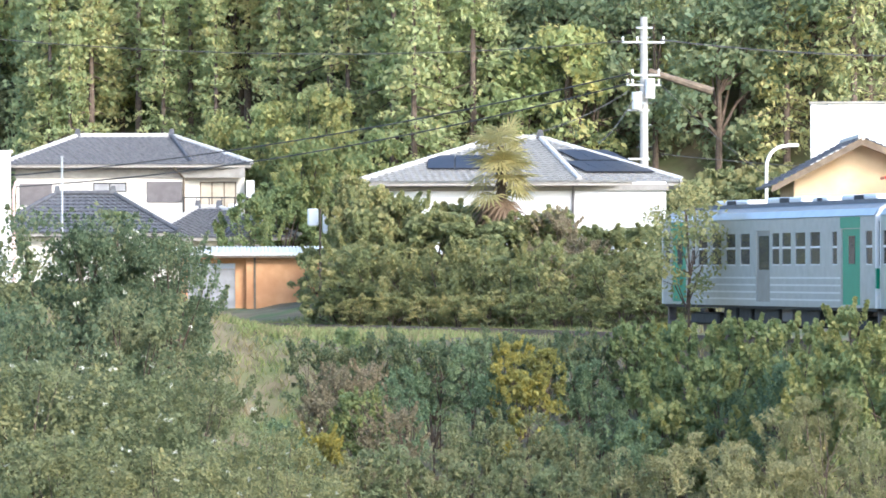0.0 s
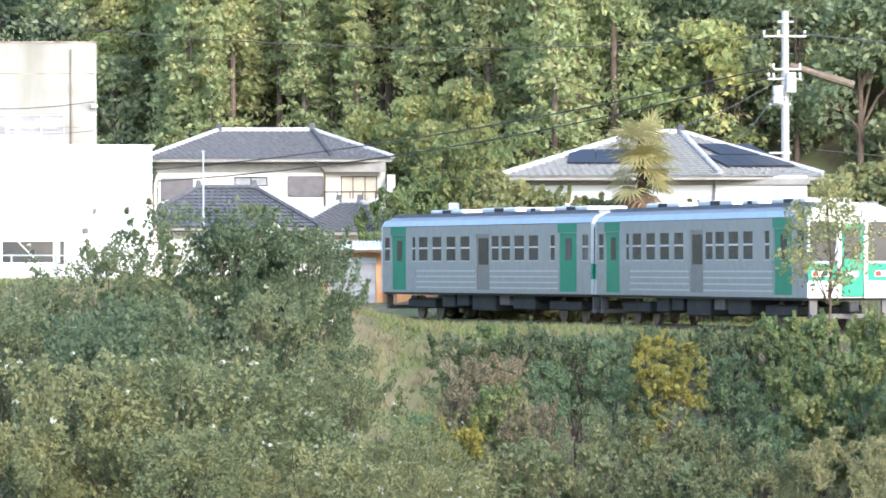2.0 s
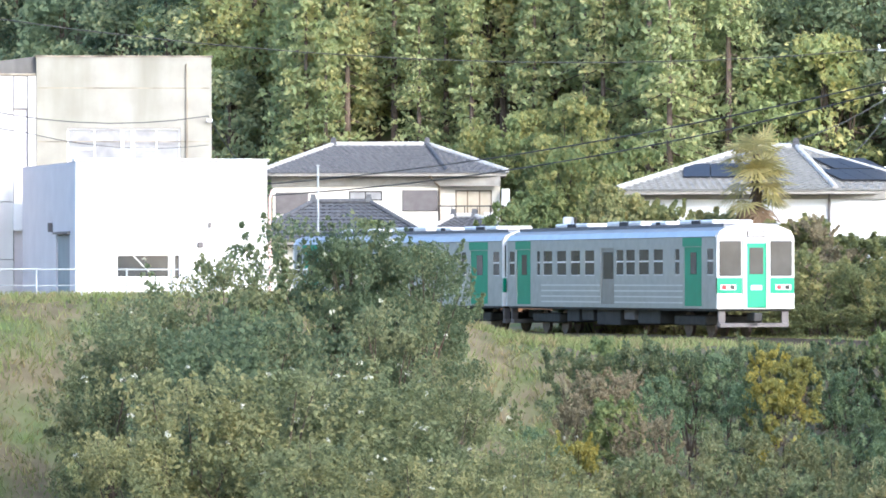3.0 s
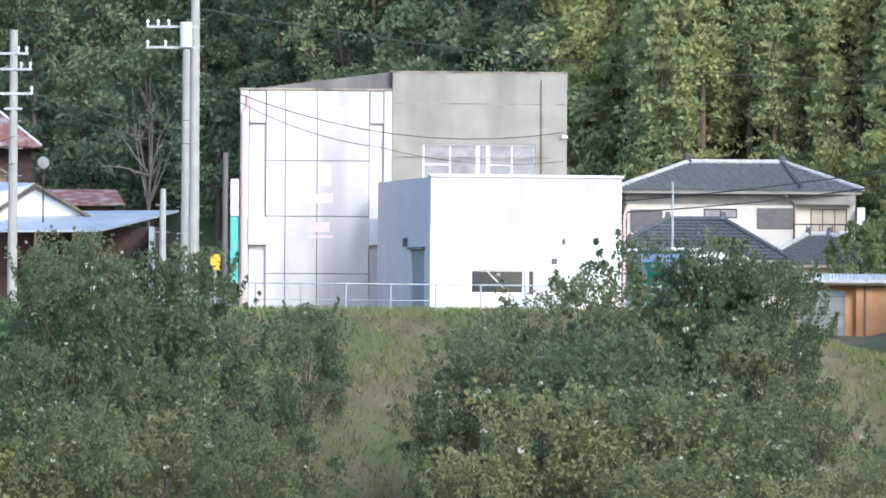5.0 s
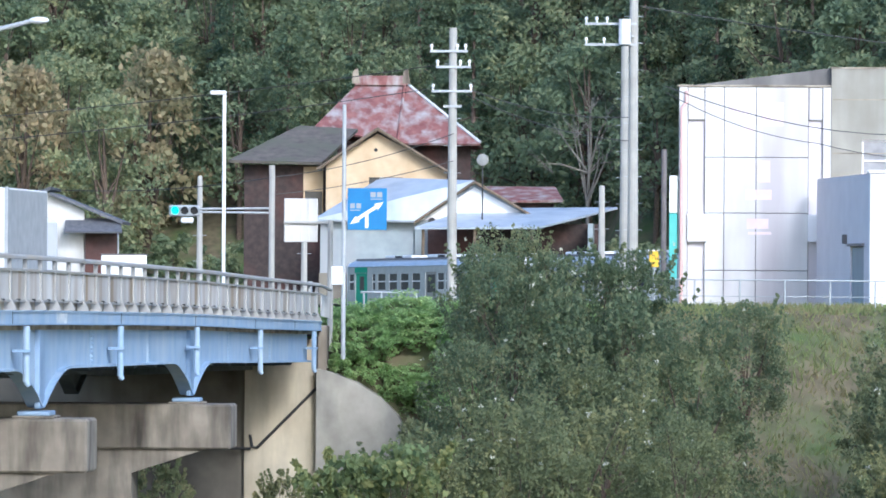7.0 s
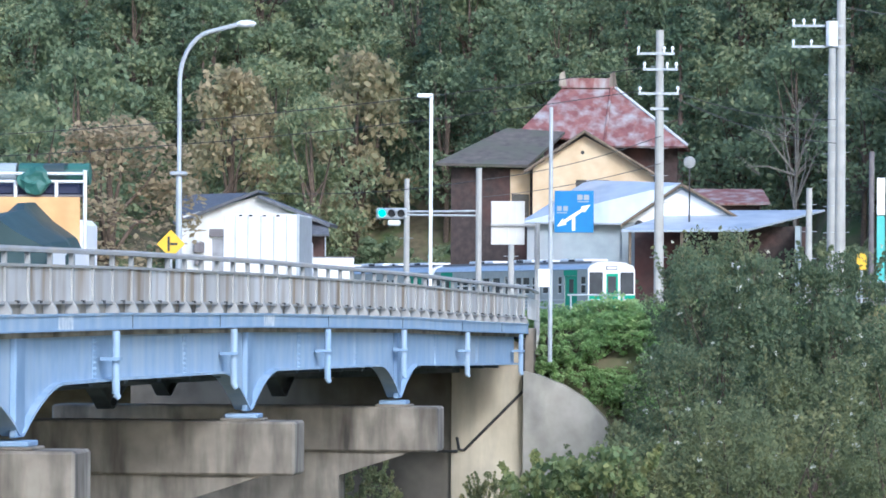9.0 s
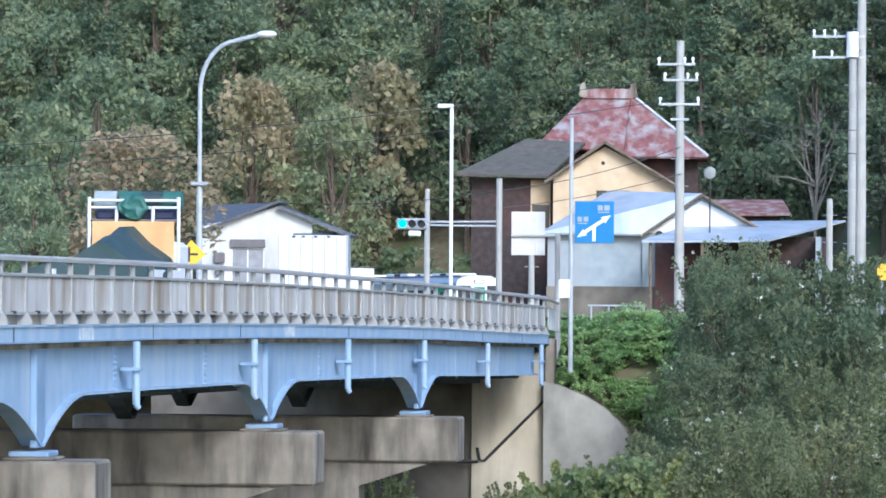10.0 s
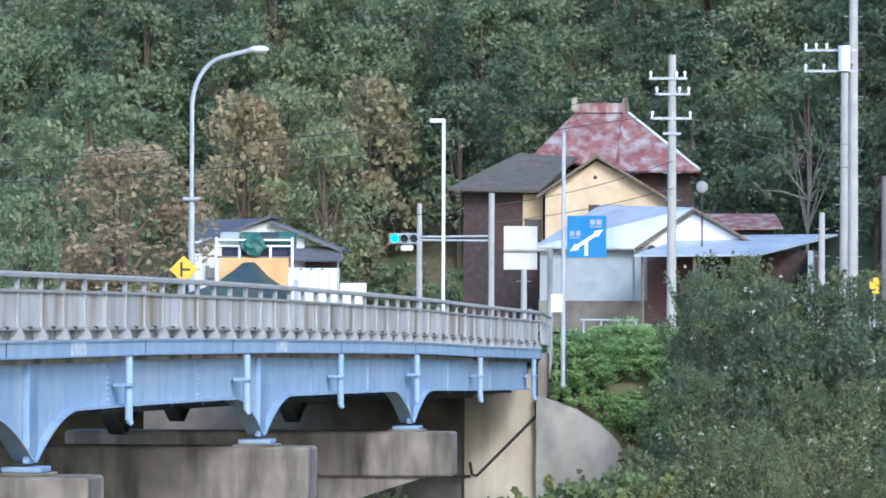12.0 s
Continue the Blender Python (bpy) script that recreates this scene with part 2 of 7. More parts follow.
def ground():
    def axis(lo, hi, fine0, fine1, step):
        a = list(np.arange(fine0, fine1 + 0.01, step))
        out, k = [], step
        v = fine0
        while v > lo:
            k *= 1.4
            v -= k
            out.insert(0, max(v, lo))
        k, v = step, fine1
        tail = []
        while v < hi:
            k *= 1.4
            v += k
            tail.append(min(v, hi))
        return out + a + tail
    xs, ys = axis(-2500, 2500, -45, 62, 1.0), axis(-2500, 2500, 95, 300, 1.0)
    verts = [(x, y, ground_z(x, min(y, 460.0))) for y in ys for x in xs]
    w = len(xs)
    faces = [(j * w + i, j * w + i + 1, (j + 1) * w + i + 1, (j + 1) * w + i) for j in range(len(ys) - 1) for i in range(w - 1)]
    me = bpy.data.meshes.new("ground")
    me.from_pydata(verts, [], faces)
    me.polygons.foreach_set("use_smooth", [True] * len(me.polygons))
    me.materials.append(M_SOIL)
    tagged(new("ground", me), "grassy river bank and wooded hillside soil", "ground", kind="structure")


ground()

# ---- more materials ----
M_GLASS = surface("dark_window_glass", (0.05, 0.053, 0.055), (0.085, 0.088, 0.09), 1.0, 0.08, 0, 0.0)
M_CURTAIN = surface("curtained_glass", (0.24, 0.24, 0.25), (0.36, 0.36, 0.37), 2.5, 0.25, 0, 0.0)
M_SASH = surface("aluminium_sash", (0.72, 0.72, 0.72), (0.80, 0.80, 0.80), 2.0, 0.4, 0.2, 0.0)
M_SHUTTER = surface("grey_shutter", (0.13, 0.115, 0.115), (0.17, 0.155, 0.155), 3.0, 0.6, 0.1, 0.05)
M_GREEN = surface("green_train_paint", (0.01, 0.27, 0.15), (0.015, 0.32, 0.18), 2.0, 0.4, 0, 0.0)
M_TRAINWHITE = surface("white_train_paint", (0.80, 0.80, 0.79), (0.86, 0.86, 0.85), 2.0, 0.35, 0, 0.0, c=(0.7, 0.7, 0.68), cscale=1.0)
M_ROOFSTEEL = surface("train_roof_steel", (0.34, 0.36, 0.385), (0.42, 0.44, 0.465), 2.0, 0.3, 0.5, 0.02)
M_DOORGREY = surface("brown_grey_door", (0.26, 0.25, 0.22), (0.31, 0.30, 0.27), 3.0, 0.5, 0.2, 0.0)
M_RED = surface("red_lens", (0.5, 0.02, 0.03), (0.6, 0.03, 0.04), 5.0, 0.3, 0, 0.0)
M_BALLAST = surface("ballast", (0.16, 0.14, 0.12), (0.36, 0.33, 0.30), 9.0, 0.95, 0, 0.8)
M_RAIL = surface("rusty_rail", (0.12, 0.08, 0.06), (0.22, 0.17, 0.14), 6.0, 0.5, 0.5, 0.1)
M_WOOD = surface("weathered_wood", (0.12, 0.09, 0.06), (0.22, 0.17, 0.12), 4.0, 0.9, 0, 0.3)
M_DARKWOOD = surface("charred_wood_wall", (0.03, 0.024, 0.022), (0.07, 0.05, 0.045), 3.0, 0.9, 0, 0.3, c=(0.12, 0.05, 0.04), cscale=0.3)
M_ORANGE = surface("orange_mud_wall", (0.52, 0.27, 0.12), (0.64, 0.36, 0.18), 2.0, 0.9, 0, 0.2, c=(0.45, 0.22, 0.10), cscale=0.6)
M_YELLOW = surface("ochre_plaster", (0.58, 0.45, 0.29), (0.68, 0.54, 0.36), 1.5, 0.9, 0, 0.1, c=(0.52, 0.37, 0.21), cscale=0.5)
M_RUST = surface("rusted_red_tin", (0.17, 0.06, 0.055), (0.29, 0.13, 0.115), 1.6, 0.7, 0.1, 0.2, c=(0.40, 0.37, 0.36), cscale=1.3, streak=0.6)
M_TIN = surface("pale_blue_tin", (0.45, 0.50, 0.56), (0.54, 0.59, 0.65), 1.0, 0.5, 0.2, 0.1, c=(0.36, 0.42, 0.50), cscale=0.5, streak=0.5)
M_SIDING = surface("pale_grey_siding", (0.28, 0.325, 0.34), (0.35, 0.395, 0.41), 1.5, 0.8, 0, 0.1, c=(0.33, 0.34, 0.35), cscale=0.5, streak=0.7)
M_SIGNBLUE = surface("blue_sign_face", (0.012, 0.16, 0.39), (0.016, 0.19, 0.44), 3.0, 0.4, 0, 0.0)
M_SIGNYEL = surface("yellow_sign_face", (0.75, 0.46, 0.02), (0.82, 0.52, 0.03), 3.0, 0.4, 0, 0.0)
M_CLEANWHITE = surface("clean_white", (0.80, 0.80, 0.80), (0.84, 0.84, 0.84), 2.0, 0.5, 0, 0.0)
M_PINK = surface("faded_pink_paint", (0.66, 0.50, 0.53), (0.68, 0.60, 0.61), 2.5, 0.8, 0, 0.0)
M_PINKPIPE = surface("pink_pipe", (0.70, 0.45, 0.42), (0.76, 0.52, 0.48), 2.0, 0.6, 0, 0.0)
M_TEAL = surface("teal_sign", (0.10, 0.45, 0.40), (0.14, 0.52, 0.46), 2.0, 0.5, 0, 0.0)
M_TARP = surface("dark_green_tarpaulin", (0.02, 0.045, 0.045), (0.035, 0.065, 0.065), 1.5, 0.6, 0, 0.3)
M_PLY = surface("orange_plywood", (0.62, 0.36, 0.14), (0.74, 0.47, 0.22), 1.5, 0.7, 0, 0.05, c=(0.55, 0.31, 0.12), cscale=1.0)
M_DRUM = surface("green_drum", (0.03, 0.105, 0.085), (0.045, 0.145, 0.115), 2.0, 0.5, 0, 0.0)
M_SOLAR = surface("solar_panel", (0.02, 0.021, 0.026), (0.03, 0.032, 0.038), 4.0, 0.35, 0, 0.0)
M_WIRE = surface("cable", (0.05, 0.05, 0.05), (0.08, 0.08, 0.08), 4.0, 0.7, 0, 0.0)
M_PORC = surface("white_porcelain", (0.80, 0.80, 0.78), (0.86, 0.86, 0.84), 3.0, 0.25, 0, 0.0)
M_GREENLAMP = bpy.data.materials.new("lit_green_lens")
M_GREENLAMP.use_nodes = True
M_GREENLAMP.node_tree.nodes["Principled BSDF"].inputs["Base Color"].default_value = (0.02, 0.5, 0.35, 1)
M_GREENLAMP.node_tree.nodes["Principled BSDF"].inputs["Emission Color"].default_value = (0.08, 0.9, 0.65, 1)
M_GREENLAMP.node_tree.nodes["Principled BSDF"].inputs["Emission Strength"].default_value = 1.0

M_DRAPE = surface("beige_curtain_behind_glass", (0.42, 0.36, 0.27), (0.52, 0.46, 0.36), 2.5, 0.3, 0, 0.0)
M_BAND = surface("greyed_white_paint", (0.56, 0.54, 0.55), (0.64, 0.62, 0.63), 1.2, 0.75, 0, 0.08, c=(0.50, 0.47, 0.48), cscale=0.6, streak=0.9)
M_EAVE = surface("grey_beige_timber", (0.26, 0.24, 0.215), (0.34, 0.32, 0.285), 3.0, 0.8, 0, 0.1)
for glazed in (M_GLASS,):
    glazed.node_tree.nodes["Principled BSDF"].inputs["Specular IOR Level"].default_value = 0.3

M_CAP = surface("pale_ridge_tile", (0.42, 0.41, 0.40), (0.56, 0.55, 0.53), 4.0, 0.8, 0, 0.2)

# ---- tiled roofs ----
def tile_face(a, b, c, d, bm=None, tile=0.30, course=0.27, lift=0.05):
    """Courses of wavy tiles over a roof face: a to b the eave, d to c the ridge."""
    bm = bm or bmesh.new()
    a, b, c, d = (Vector(v) for v in (a, b, c, d))
    nrm = (b - a).cross(d - a).normalized()
    if nrm.z < 0:
        nrm = -nrm
    rows = max(3, int(((d + c) / 2 - (a + b) / 2).length / course))
    for r in range(rows):
        k0, k1 = r / rows, (r + 1) / rows
        p0, p1, q0, q1 = a.lerp(d, k0), b.lerp(c, k0), a.lerp(d, k1), b.lerp(c, k1)
        n = max(2, int((p1 - p0).length / tile)) * 4
        lo, hi, under = [], [], []
        for i in range(n + 1):
            w = (0.0, 0.8, 1.0, 0.4)[i % 4] * 0.045
            lo.append(bm.verts.new(p0.lerp(p1, i / n) + nrm * (lift + w)))
            hi.append(bm.verts.new(q0.lerp(q1, i / n) + nrm * (w * 0.8)))
            under.append(bm.verts.new(p0.lerp(p1, i / n) - nrm * 0.02))
        for i in range(n):
            bm.faces.new((lo[i], lo[i + 1], hi[i + 1], hi[i]))
            bm.faces.new((under[i], under[i + 1], lo[i + 1], lo[i]))
    return bm


def hip_roof(parent, x0, x1, y0, y1, ze, zr, rx0, rx1, cap, ry=None, corner=None):
    """A hipped tile roof over x0..x1, y0..y1 with its ridge from rx0 to rx1; corner: how far the eave is cut back at the front right, in x and y."""
    ry = (y0 + y1) / 2 if ry is None else ry
    A, B, C, D = (x0, y0, ze), (x1, y0, ze), (x1, y1, ze), (x0, y1, ze)
    R, S = (rx0, ry, zr), (rx1, ry, zr)
    caps = [(A, R, cap), (B, S, cap), (R, S, cap), (C, S, cap), (D, R, cap)]
    faces = bmesh.new()
    cut = (0.0, 0.0)
    if corner:
        cut = corner
        B, E = (x1 - cut[0], y0, ze), (x1, y0 + cut[1], ze)
        tile_face(B, E, S, S, faces)
        tile_face(E, C, S, S, faces)
        caps[1] = (B, S, M_TILE if parent.name.startswith("two") else cap)
        caps.append((E, S, cap))
    else:
        tile_face(B, C, S, S, faces)
    tile_face(A, B, S, R, faces)
    tile_face(C, D, R, S, faces)
    tile_face(D, A, R, R, faces)
    roof = tagged(part("roof", faces, M_TILE, parent), kind="stuff")
    part("eave_board", slab([(x0 + 0.05, y0 + 0.05, ze - 0.03), (x1 - cut[0] - 0.05, y0 + 0.05, ze - 0.03), (x1 - 0.05, y0 + cut[1] + 0.06, ze - 0.03), (x1 - 0.05, y1 - 0.05, ze - 0.03), (x0 + 0.05, y1 - 0.05, ze - 0.03)] if corner else
                            [(x0 + 0.05, y0 + 0.05, ze - 0.03), (x1 - 0.05, y0 + 0.05, ze - 0.03), (x1 - 0.05, y1 - 0.05, ze - 0.03), (x0 + 0.05, y1 - 0.05, ze - 0.03)], 0.13), M_EAVE, parent)
    for p, q, mat in caps:
        p, q = Vector(p), Vector(q)
        bm = bmesh.new()
        steps = max(3, int((q - p).length / 0.42))
        for i in range(steps):
            u, v = p.lerp(q, i / steps), p.lerp(q, (i + 1) / steps)
            rod(u + Vector((0, 0, 0.09)), v + Vector((0, 0, 0.11)), 0.13, 0.10, 8, bm)
        tagged(part("ridge_cap", bm, mat, roof), kind="stuff")
    for x, z in ((rx0, zr), (rx1, zr)):
        part("ridge_ornament", prism([(x - 0.16, z + 0.05), (x + 0.16, z + 0.05), (x + 0.10, z + 0.42), (x - 0.10, z + 0.42)], ry - 0.14, ry + 0.14), M_TILE, roof)
    return roof


def window(parent, x0, x1, z0, z1, y, frame_mat, glass, bars=1, name="window"):
    """A framed window in a wall that faces -y."""
    f = bmesh.new()
    t = 0.06
    box(x0, x1, y - 0.04, y + 0.05, z0, z0 + t, bm=f)
    box(x0, x1, y - 0.04, y + 0.05, z1 - t, z1, bm=f)
    box(x0, x0 + t, y - 0.04, y + 0.05, z0 + t, z1 - t, bm=f)
    box(x1 - t, x1, y - 0.04, y + 0.05, z0 + t, z1 - t, bm=f)
    for i in range(bars):
        m = x0 + (x1 - x0) * (i + 1) / (bars + 1)
        box(m - t / 2, m + t / 2, y - 0.03, y + 0.04, z0 + t, z1 - t, bm=f)
    w = part(name, f, frame_mat, parent)
    for i in range(bars + 1):
        a, b = x0 + (x1 - x0) * i / (bars + 1), x0 + (x1 - x0) * (i + 1) / (bars + 1)
        part("pane", box(a + 0.03, b - 0.03, y, y + 0.015, z0 + t, z1 - t), glass, w)
    return w


# ---- the white concrete building and its annex ----
def white_building():
    b = thing("concrete_building", pose(-1.86, 186.0, 0.3), "two storey bare concrete building with a whitewashed stair front", "building")
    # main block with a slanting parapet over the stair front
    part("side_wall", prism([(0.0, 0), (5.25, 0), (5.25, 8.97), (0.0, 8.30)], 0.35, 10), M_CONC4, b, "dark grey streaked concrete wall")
    wall = part("front_wall", wall_with_holes(5.25, 11.28, 0, 8.93, 0.0, 0.3, [(6.3, 10.2, 5.2, 6.48)]), M_CONC, b, "bare beige concrete wall")
    part("wall_core", box(5.26, 11.28, 0.5, 10, 0, 8.8), M_CONC2, b)
    for z in (7.85, 6.0):
        part("joint", box(5.3, 11.2, -0.012, 0.02, z, z + 0.035), M_CONC2, wall)
    window(b, 6.3, 8.2, 5.2, 6.48, 0.15, M_SASH, M_CURTAIN, 1)
    window(b, 8.21, 8.56, 5.2, 6.48, 0.15, M_SASH, M_CURTAIN, 0)
    window(b, 8.57, 10.2, 5.2, 6.48, 0.15, M_SASH, M_CURTAIN, 1)
    for x0, x1 in ((6.36, 7.22), (8.63, 9.36)):
        part("transom", box(x0, x1, 0.10, 0.14, 5.74, 5.80), M_SASH, b)
    part("window_sill", box(6.2, 10.3, -0.06, 0.1, 5.12, 5.19), M_CONC, b)
    part("parapet_cap", box(5.2, 11.33, -0.04, 0.4, 8.93, 8.99), M_CONC2, b)
    part("drain_pipe", rod((10.42, -0.06, 0.5), (10.42, -0.06, 8.7), 0.045), M_CONC2, b)
    # stair front: panels with joints, pilaster recesses on both sides
    for i, (x0, x1) in enumerate(((0.9, 1.55), (1.57, 2.65), (2.67, 4.45))):
        for z0, z1 in ((0.2, 1.95), (1.97, 3.93), (3.95, 5.85), (5.87, 8.28)):
            part("panel", box(x0, x1, -0.12, 0.1, z0, z1, 0.012), M_PANEL, b)
    for x0, x1 in ((0.0, 0.30), (4.95, 5.23)):
        part("pilaster", box(x0, x1, -0.12, 0.34, 0.0, 8.28, 0.02), M_PANEL, b)
    for x0, x1 in ((0.32, 0.88), (4.47, 4.93)):
        part("lintel", box(x0, x1, -0.10, 0.3, 7.15, 8.28, 0.02), M_PANEL, b)
        part("balcony_front", box(x0 - 0.02, x1 + 0.1, -0.24, 0.2, 2.95, 3.90, 0.02), M_WHITE, b)
        part("recess", box(x0, x1, 0.05, 0.3, 0.0, 7.14), M_LILAC, b)
    part("coping", box(-0.05, 5.24, -0.16, 0.36, 8.28, 8.36, 0.02), M_CONC2, b)
    # faded painted lettering, too worn to read
    bars = part("lettering", box(1.72, 2.45, -0.128, -0.118, 7.15, 7.75), M_PINK, b, "faded pink worn lettering")
    for x0, x1, z0, z1 in ((2.85, 3.60, 6.95, 7.75), (2.0, 2.6, 6.2, 6.9), (2.35, 2.62, 5.2, 5.75), (2.72, 3.15, 5.0, 5.75), (2.3, 3.2, 4.4, 4.75), (2.35, 3.1, 3.4, 3.75), (2.4, 3.2, 3.2, 3.3)):
        part("lettering_bar", box(x0, x1, -0.128, -0.118, z0, z1), M_PINK, bars)
    part("rainwater_pipe", path_rod([(0.10, -0.22, 0.2), (0.10, -0.22, 7.55), (0.26, -0.22, 7.75), (0.26, -0.22, 8.15)], 0.06), M_PINKPIPE, b, "pink rainwater pipe")
    part("bracket_lamp", box(11.1, 11.3, -0.2, 0.0, 6.7, 6.8), M_PORC, b)

    a = thing("annex", pose(4.45, 174.94, 0.3, 0, 0, 9.0), "low white painted flat roofed annex of the concrete building", "building")
    front = part("front_wall", wall_with_holes(0, 6.35, 0, 5.1, 0.0, 0.25, [(1.33, 3.13, 1.30, 2.10), (3.27, 3.42, 1.30, 2.05)]), M_WHITE, a)
    part("left_wall", wall_with_holes(-10.0, -0.25, 0, 5.1, 0.0, 0.25, [(-3.6, -1.1, 0.0, 2.75)]), M_LILAC, a, "lilac grey side wall").matrix_local = pose(0, 0, 0, 0, 0, -90) @ pose(0, 0, 0)
    part("wall_core", box(0.5, 6.3, 0.6, 9.5, 0, 4.9), M_LILAC, a)
    part("right_wall", box(6.1, 6.35, 0.26, 10, 0, 5.09), M_WHITE, a)
    part("roof_edge", box(-0.06, 6.41, -0.06, 0.3, 5.1, 5.2, 0.02), M_WHITE, a)
    part("joint", box(0.05, 6.3, -0.01, 0.02, 3.5, 3.525), M_LILAC, front)
    part("upper_band", box(0.003, 6.347, -0.006, 0.01, 3.53, 5.095), M_BAND, front, "greyed upper band of the wall")
    part("joint", box(0.05, 2.0, -0.01, 0.02, 2.47, 2.49), M_LILAC, front)
    part("door", box(3.45, 4.75, -0.015, 0.05, 0.2, 2.2, 0.005), M_WHITE, a, "flush white painted door")
    window(a, 1.33, 3.13, 1.30, 2.10, 0.12, M_SASH, M_GLASS, 0)
    part("brace", rod((1.9, 0.115, 2.05), (2.6, 0.115, 1.35), 0.02), M_SASH, a)
    part("narrow_window", box(3.27, 3.42, 0.1, 0.14, 1.30, 2.05), M_GLASS, a)
    part("vent", box(4.02, 4.2, -0.08, 0.02, 2.3, 2.48, 0.02), M_SHUTTER, a)
    part("wall_lamp", box(4.38, 4.46, -0.12, 0.02, 2.95, 3.12, 0.01), M_SHUTTER, a)
    part("wall_lamp", box(-0.14, 0.0, 4.2, 4.4, 2.85, 3.15, 0.01), M_SHUTTER, a)
    part("side_door", box(0.06, 0.12, 1.15, 3.55, 0.2, 2.72), M_SIDING, a, "grey side door in a recess")
    part("door_hood", box(-0.1, 0.0, 1.0, 3.7, 2.76, 2.84), M_SHUTTER, a)
    part("rainwater_pipe", path_rod([(6.43, -0.05, 0.2), (6.43, -0.05, 3.9), (6.52, -0.05, 4.2)], 0.05), M_PINKPIPE, a)

    f = thing("fence", pose(0, 0, 0), "thin galvanised pipe fence along the bank", "fence")
    for i in range(11):
        x = -2.6 + i * 1.42
        part("post", rod((x, 170.0, 0.6), (x, 170.0, 1.92), 0.03, n=8), M_GALV, f)
    part("rail", rod((-2.6, 170.0, 1.92), (11.6, 170.0, 1.86), 0.025, n=8), M_GALV, f)
    part("rail", rod((-2.6, 170.0, 1.4), (11.6, 170.0, 1.36), 0.015, n=6), M_GALV, f)
    s = thing("teal_sign", pose(-2.05, 184.8, 0.9), "narrow teal upright sign board beside the building", "sign")
    part("board", box(-0.12, 0.16, 0, 0.1, 1.0, 3.3, 0.02), M_TEAL, s)
    part("board_top", box(-0.12, 0.16, 0, 0.1, 3.32, 4.6, 0.02), M_CLEANWHITE, s)
    part("post", rod((-0.3, 0.1, -0.2), (-0.3, 0.1, 5.5), 0.1), M_SHUTTER, s)


white_building()


# ---- houses ----
def two_storey_house():
    h = thing("two_storey_house", pose(15.94, 257.3, 0, 0, 0, -4.5), "white plastered two storey house with grey tiled hip roofs", "house")
    W, ze = 10.9, 6.62
    part("wall", wall_with_holes(0.0, 7.95, 0.3, ze, 0.0, 0.2, [(0.15, 1.7, 4.67, 5.70), (3.65, 5.25, 5.30, 5.76), (6.2, 7.9, 4.80, 5.80)]), M_PLASTER, h, "white plaster wall")
    part("balcony_wall", wall_with_holes(7.95, W, 0.3, ze, 0.45, 0.65, [(8.75, 10.5, 4.25, 5.80)]), M_PLASTER, h)
    part("return_wall", box(7.75, 7.94, 0.2, 0.46, 0.3, ze - 0.01), M_PLASTER, h)
    part("core", box(0.1, W, 0.7, 8, 0.3, ze - 0.2), M_PLASTER, h)
    for x0, x1, z0, z1 in ((0.15, 1.7, 4.67, 5.70), (6.2, 7.9, 4.80, 5.80)):
        s = part("shutter", box(x0, x1, -0.05, 0.1, z0, z1, 0.01), M_SHUTTER, h, "closed grey storm shutter")
        for i in range(9):
            z = z0 + (i + 0.5) * (z1 - z0) / 9
            part("slat", box(x0 + 0.04, x1 - 0.04, -0.065, -0.05, z - 0.03, z + 0.03), M_SHUTTER, s)
    window(h, 3.65, 5.25, 5.30, 5.76, 0.05, M_DARK, M_CURTAIN, 1)
    window(h, 8.75, 10.5, 4.25, 5.80, 0.5, M_WOOD, M_DRAPE, 2, "balcony_door")
    part("fascia_band", box(-0.05, W, -0.08, 0.0, 5.98, 6.45), M_EAVE, h, "grey brown timber band under the eaves")
    hip_roof(h, -0.6, W + 0.35, -0.8, 8.4, ze, 8.0, 2.9, 7.45, M_CAP, corner=(2.9, 0.75))
    bal = part("balcony", box(7.9, W + 0.2, -0.9, 0.45, 4.02, 4.14, 0.01), M_SHUTTER, h, "balcony with dark thin railings")
    for i in range(6):
        x = 7.95 + i * 0.61
        part("rail_post", rod((x, -0.86, 4.14), (x, -0.86, 5.02), 0.025, n=6), M_DARK, bal)
    part("handrail", rod((7.95, -0.86, 5.02), (W + 0.15, -0.86, 5.02), 0.035, n=6), M_DARK, bal)
    part("handrail", rod((7.95, -0.86, 5.02), (7.95, 0.3, 5.02), 0.035, n=6), M_DARK, bal)
    part("air_conditioner", box(10.1, 10.75, -0.6, -0.2, 4.16, 4.72, 0.03), M_SASH, bal)
    part("rainwater_pipe", path_rod([(7.5, -0.75, 6.45), (7.98, -0.06, 5.95), (7.98, -0.06, 0.5)], 0.05), M_WOOD, h)
    part("side_box", box(W + 0.05, W + 0.45, -0.3, 0.3, 5.0, 5.85, 0.03), M_SASH, h)
    hip_roof(h, -1.2, 7.6, -9.0, -0.5, 3.3, 5.08, 2.0, 4.6, M_TILE, -6.5)
    part("lower_wall", box(-0.6, 7.0, -8.2, -1.0, 0.2, 3.1), M_PLASTER, h)
    hip_roof(h, 6.2, 13.3, -7.0, 0.3, 3.1, 4.45, 8.6, 9.6, M_CAP, -2.5)
    part("lower_wall", box(7.2, 12.2, -6.2, -0.5, 0.2, 3.0), M_PLASTER, h)
    mast = thing("metal_mast", pose(16.9, 240.0, 0.3), "slim pale metal mast before the house", "pole")
    part("pole", rod((0, 0, -0.5), (0, 0, 6.3), 0.05), M_GALV, mast)
    part("cap", box(-0.07, 0.07, -0.07, 0.07, 6.3, 6.36, 0.01), M_GALV, mast)


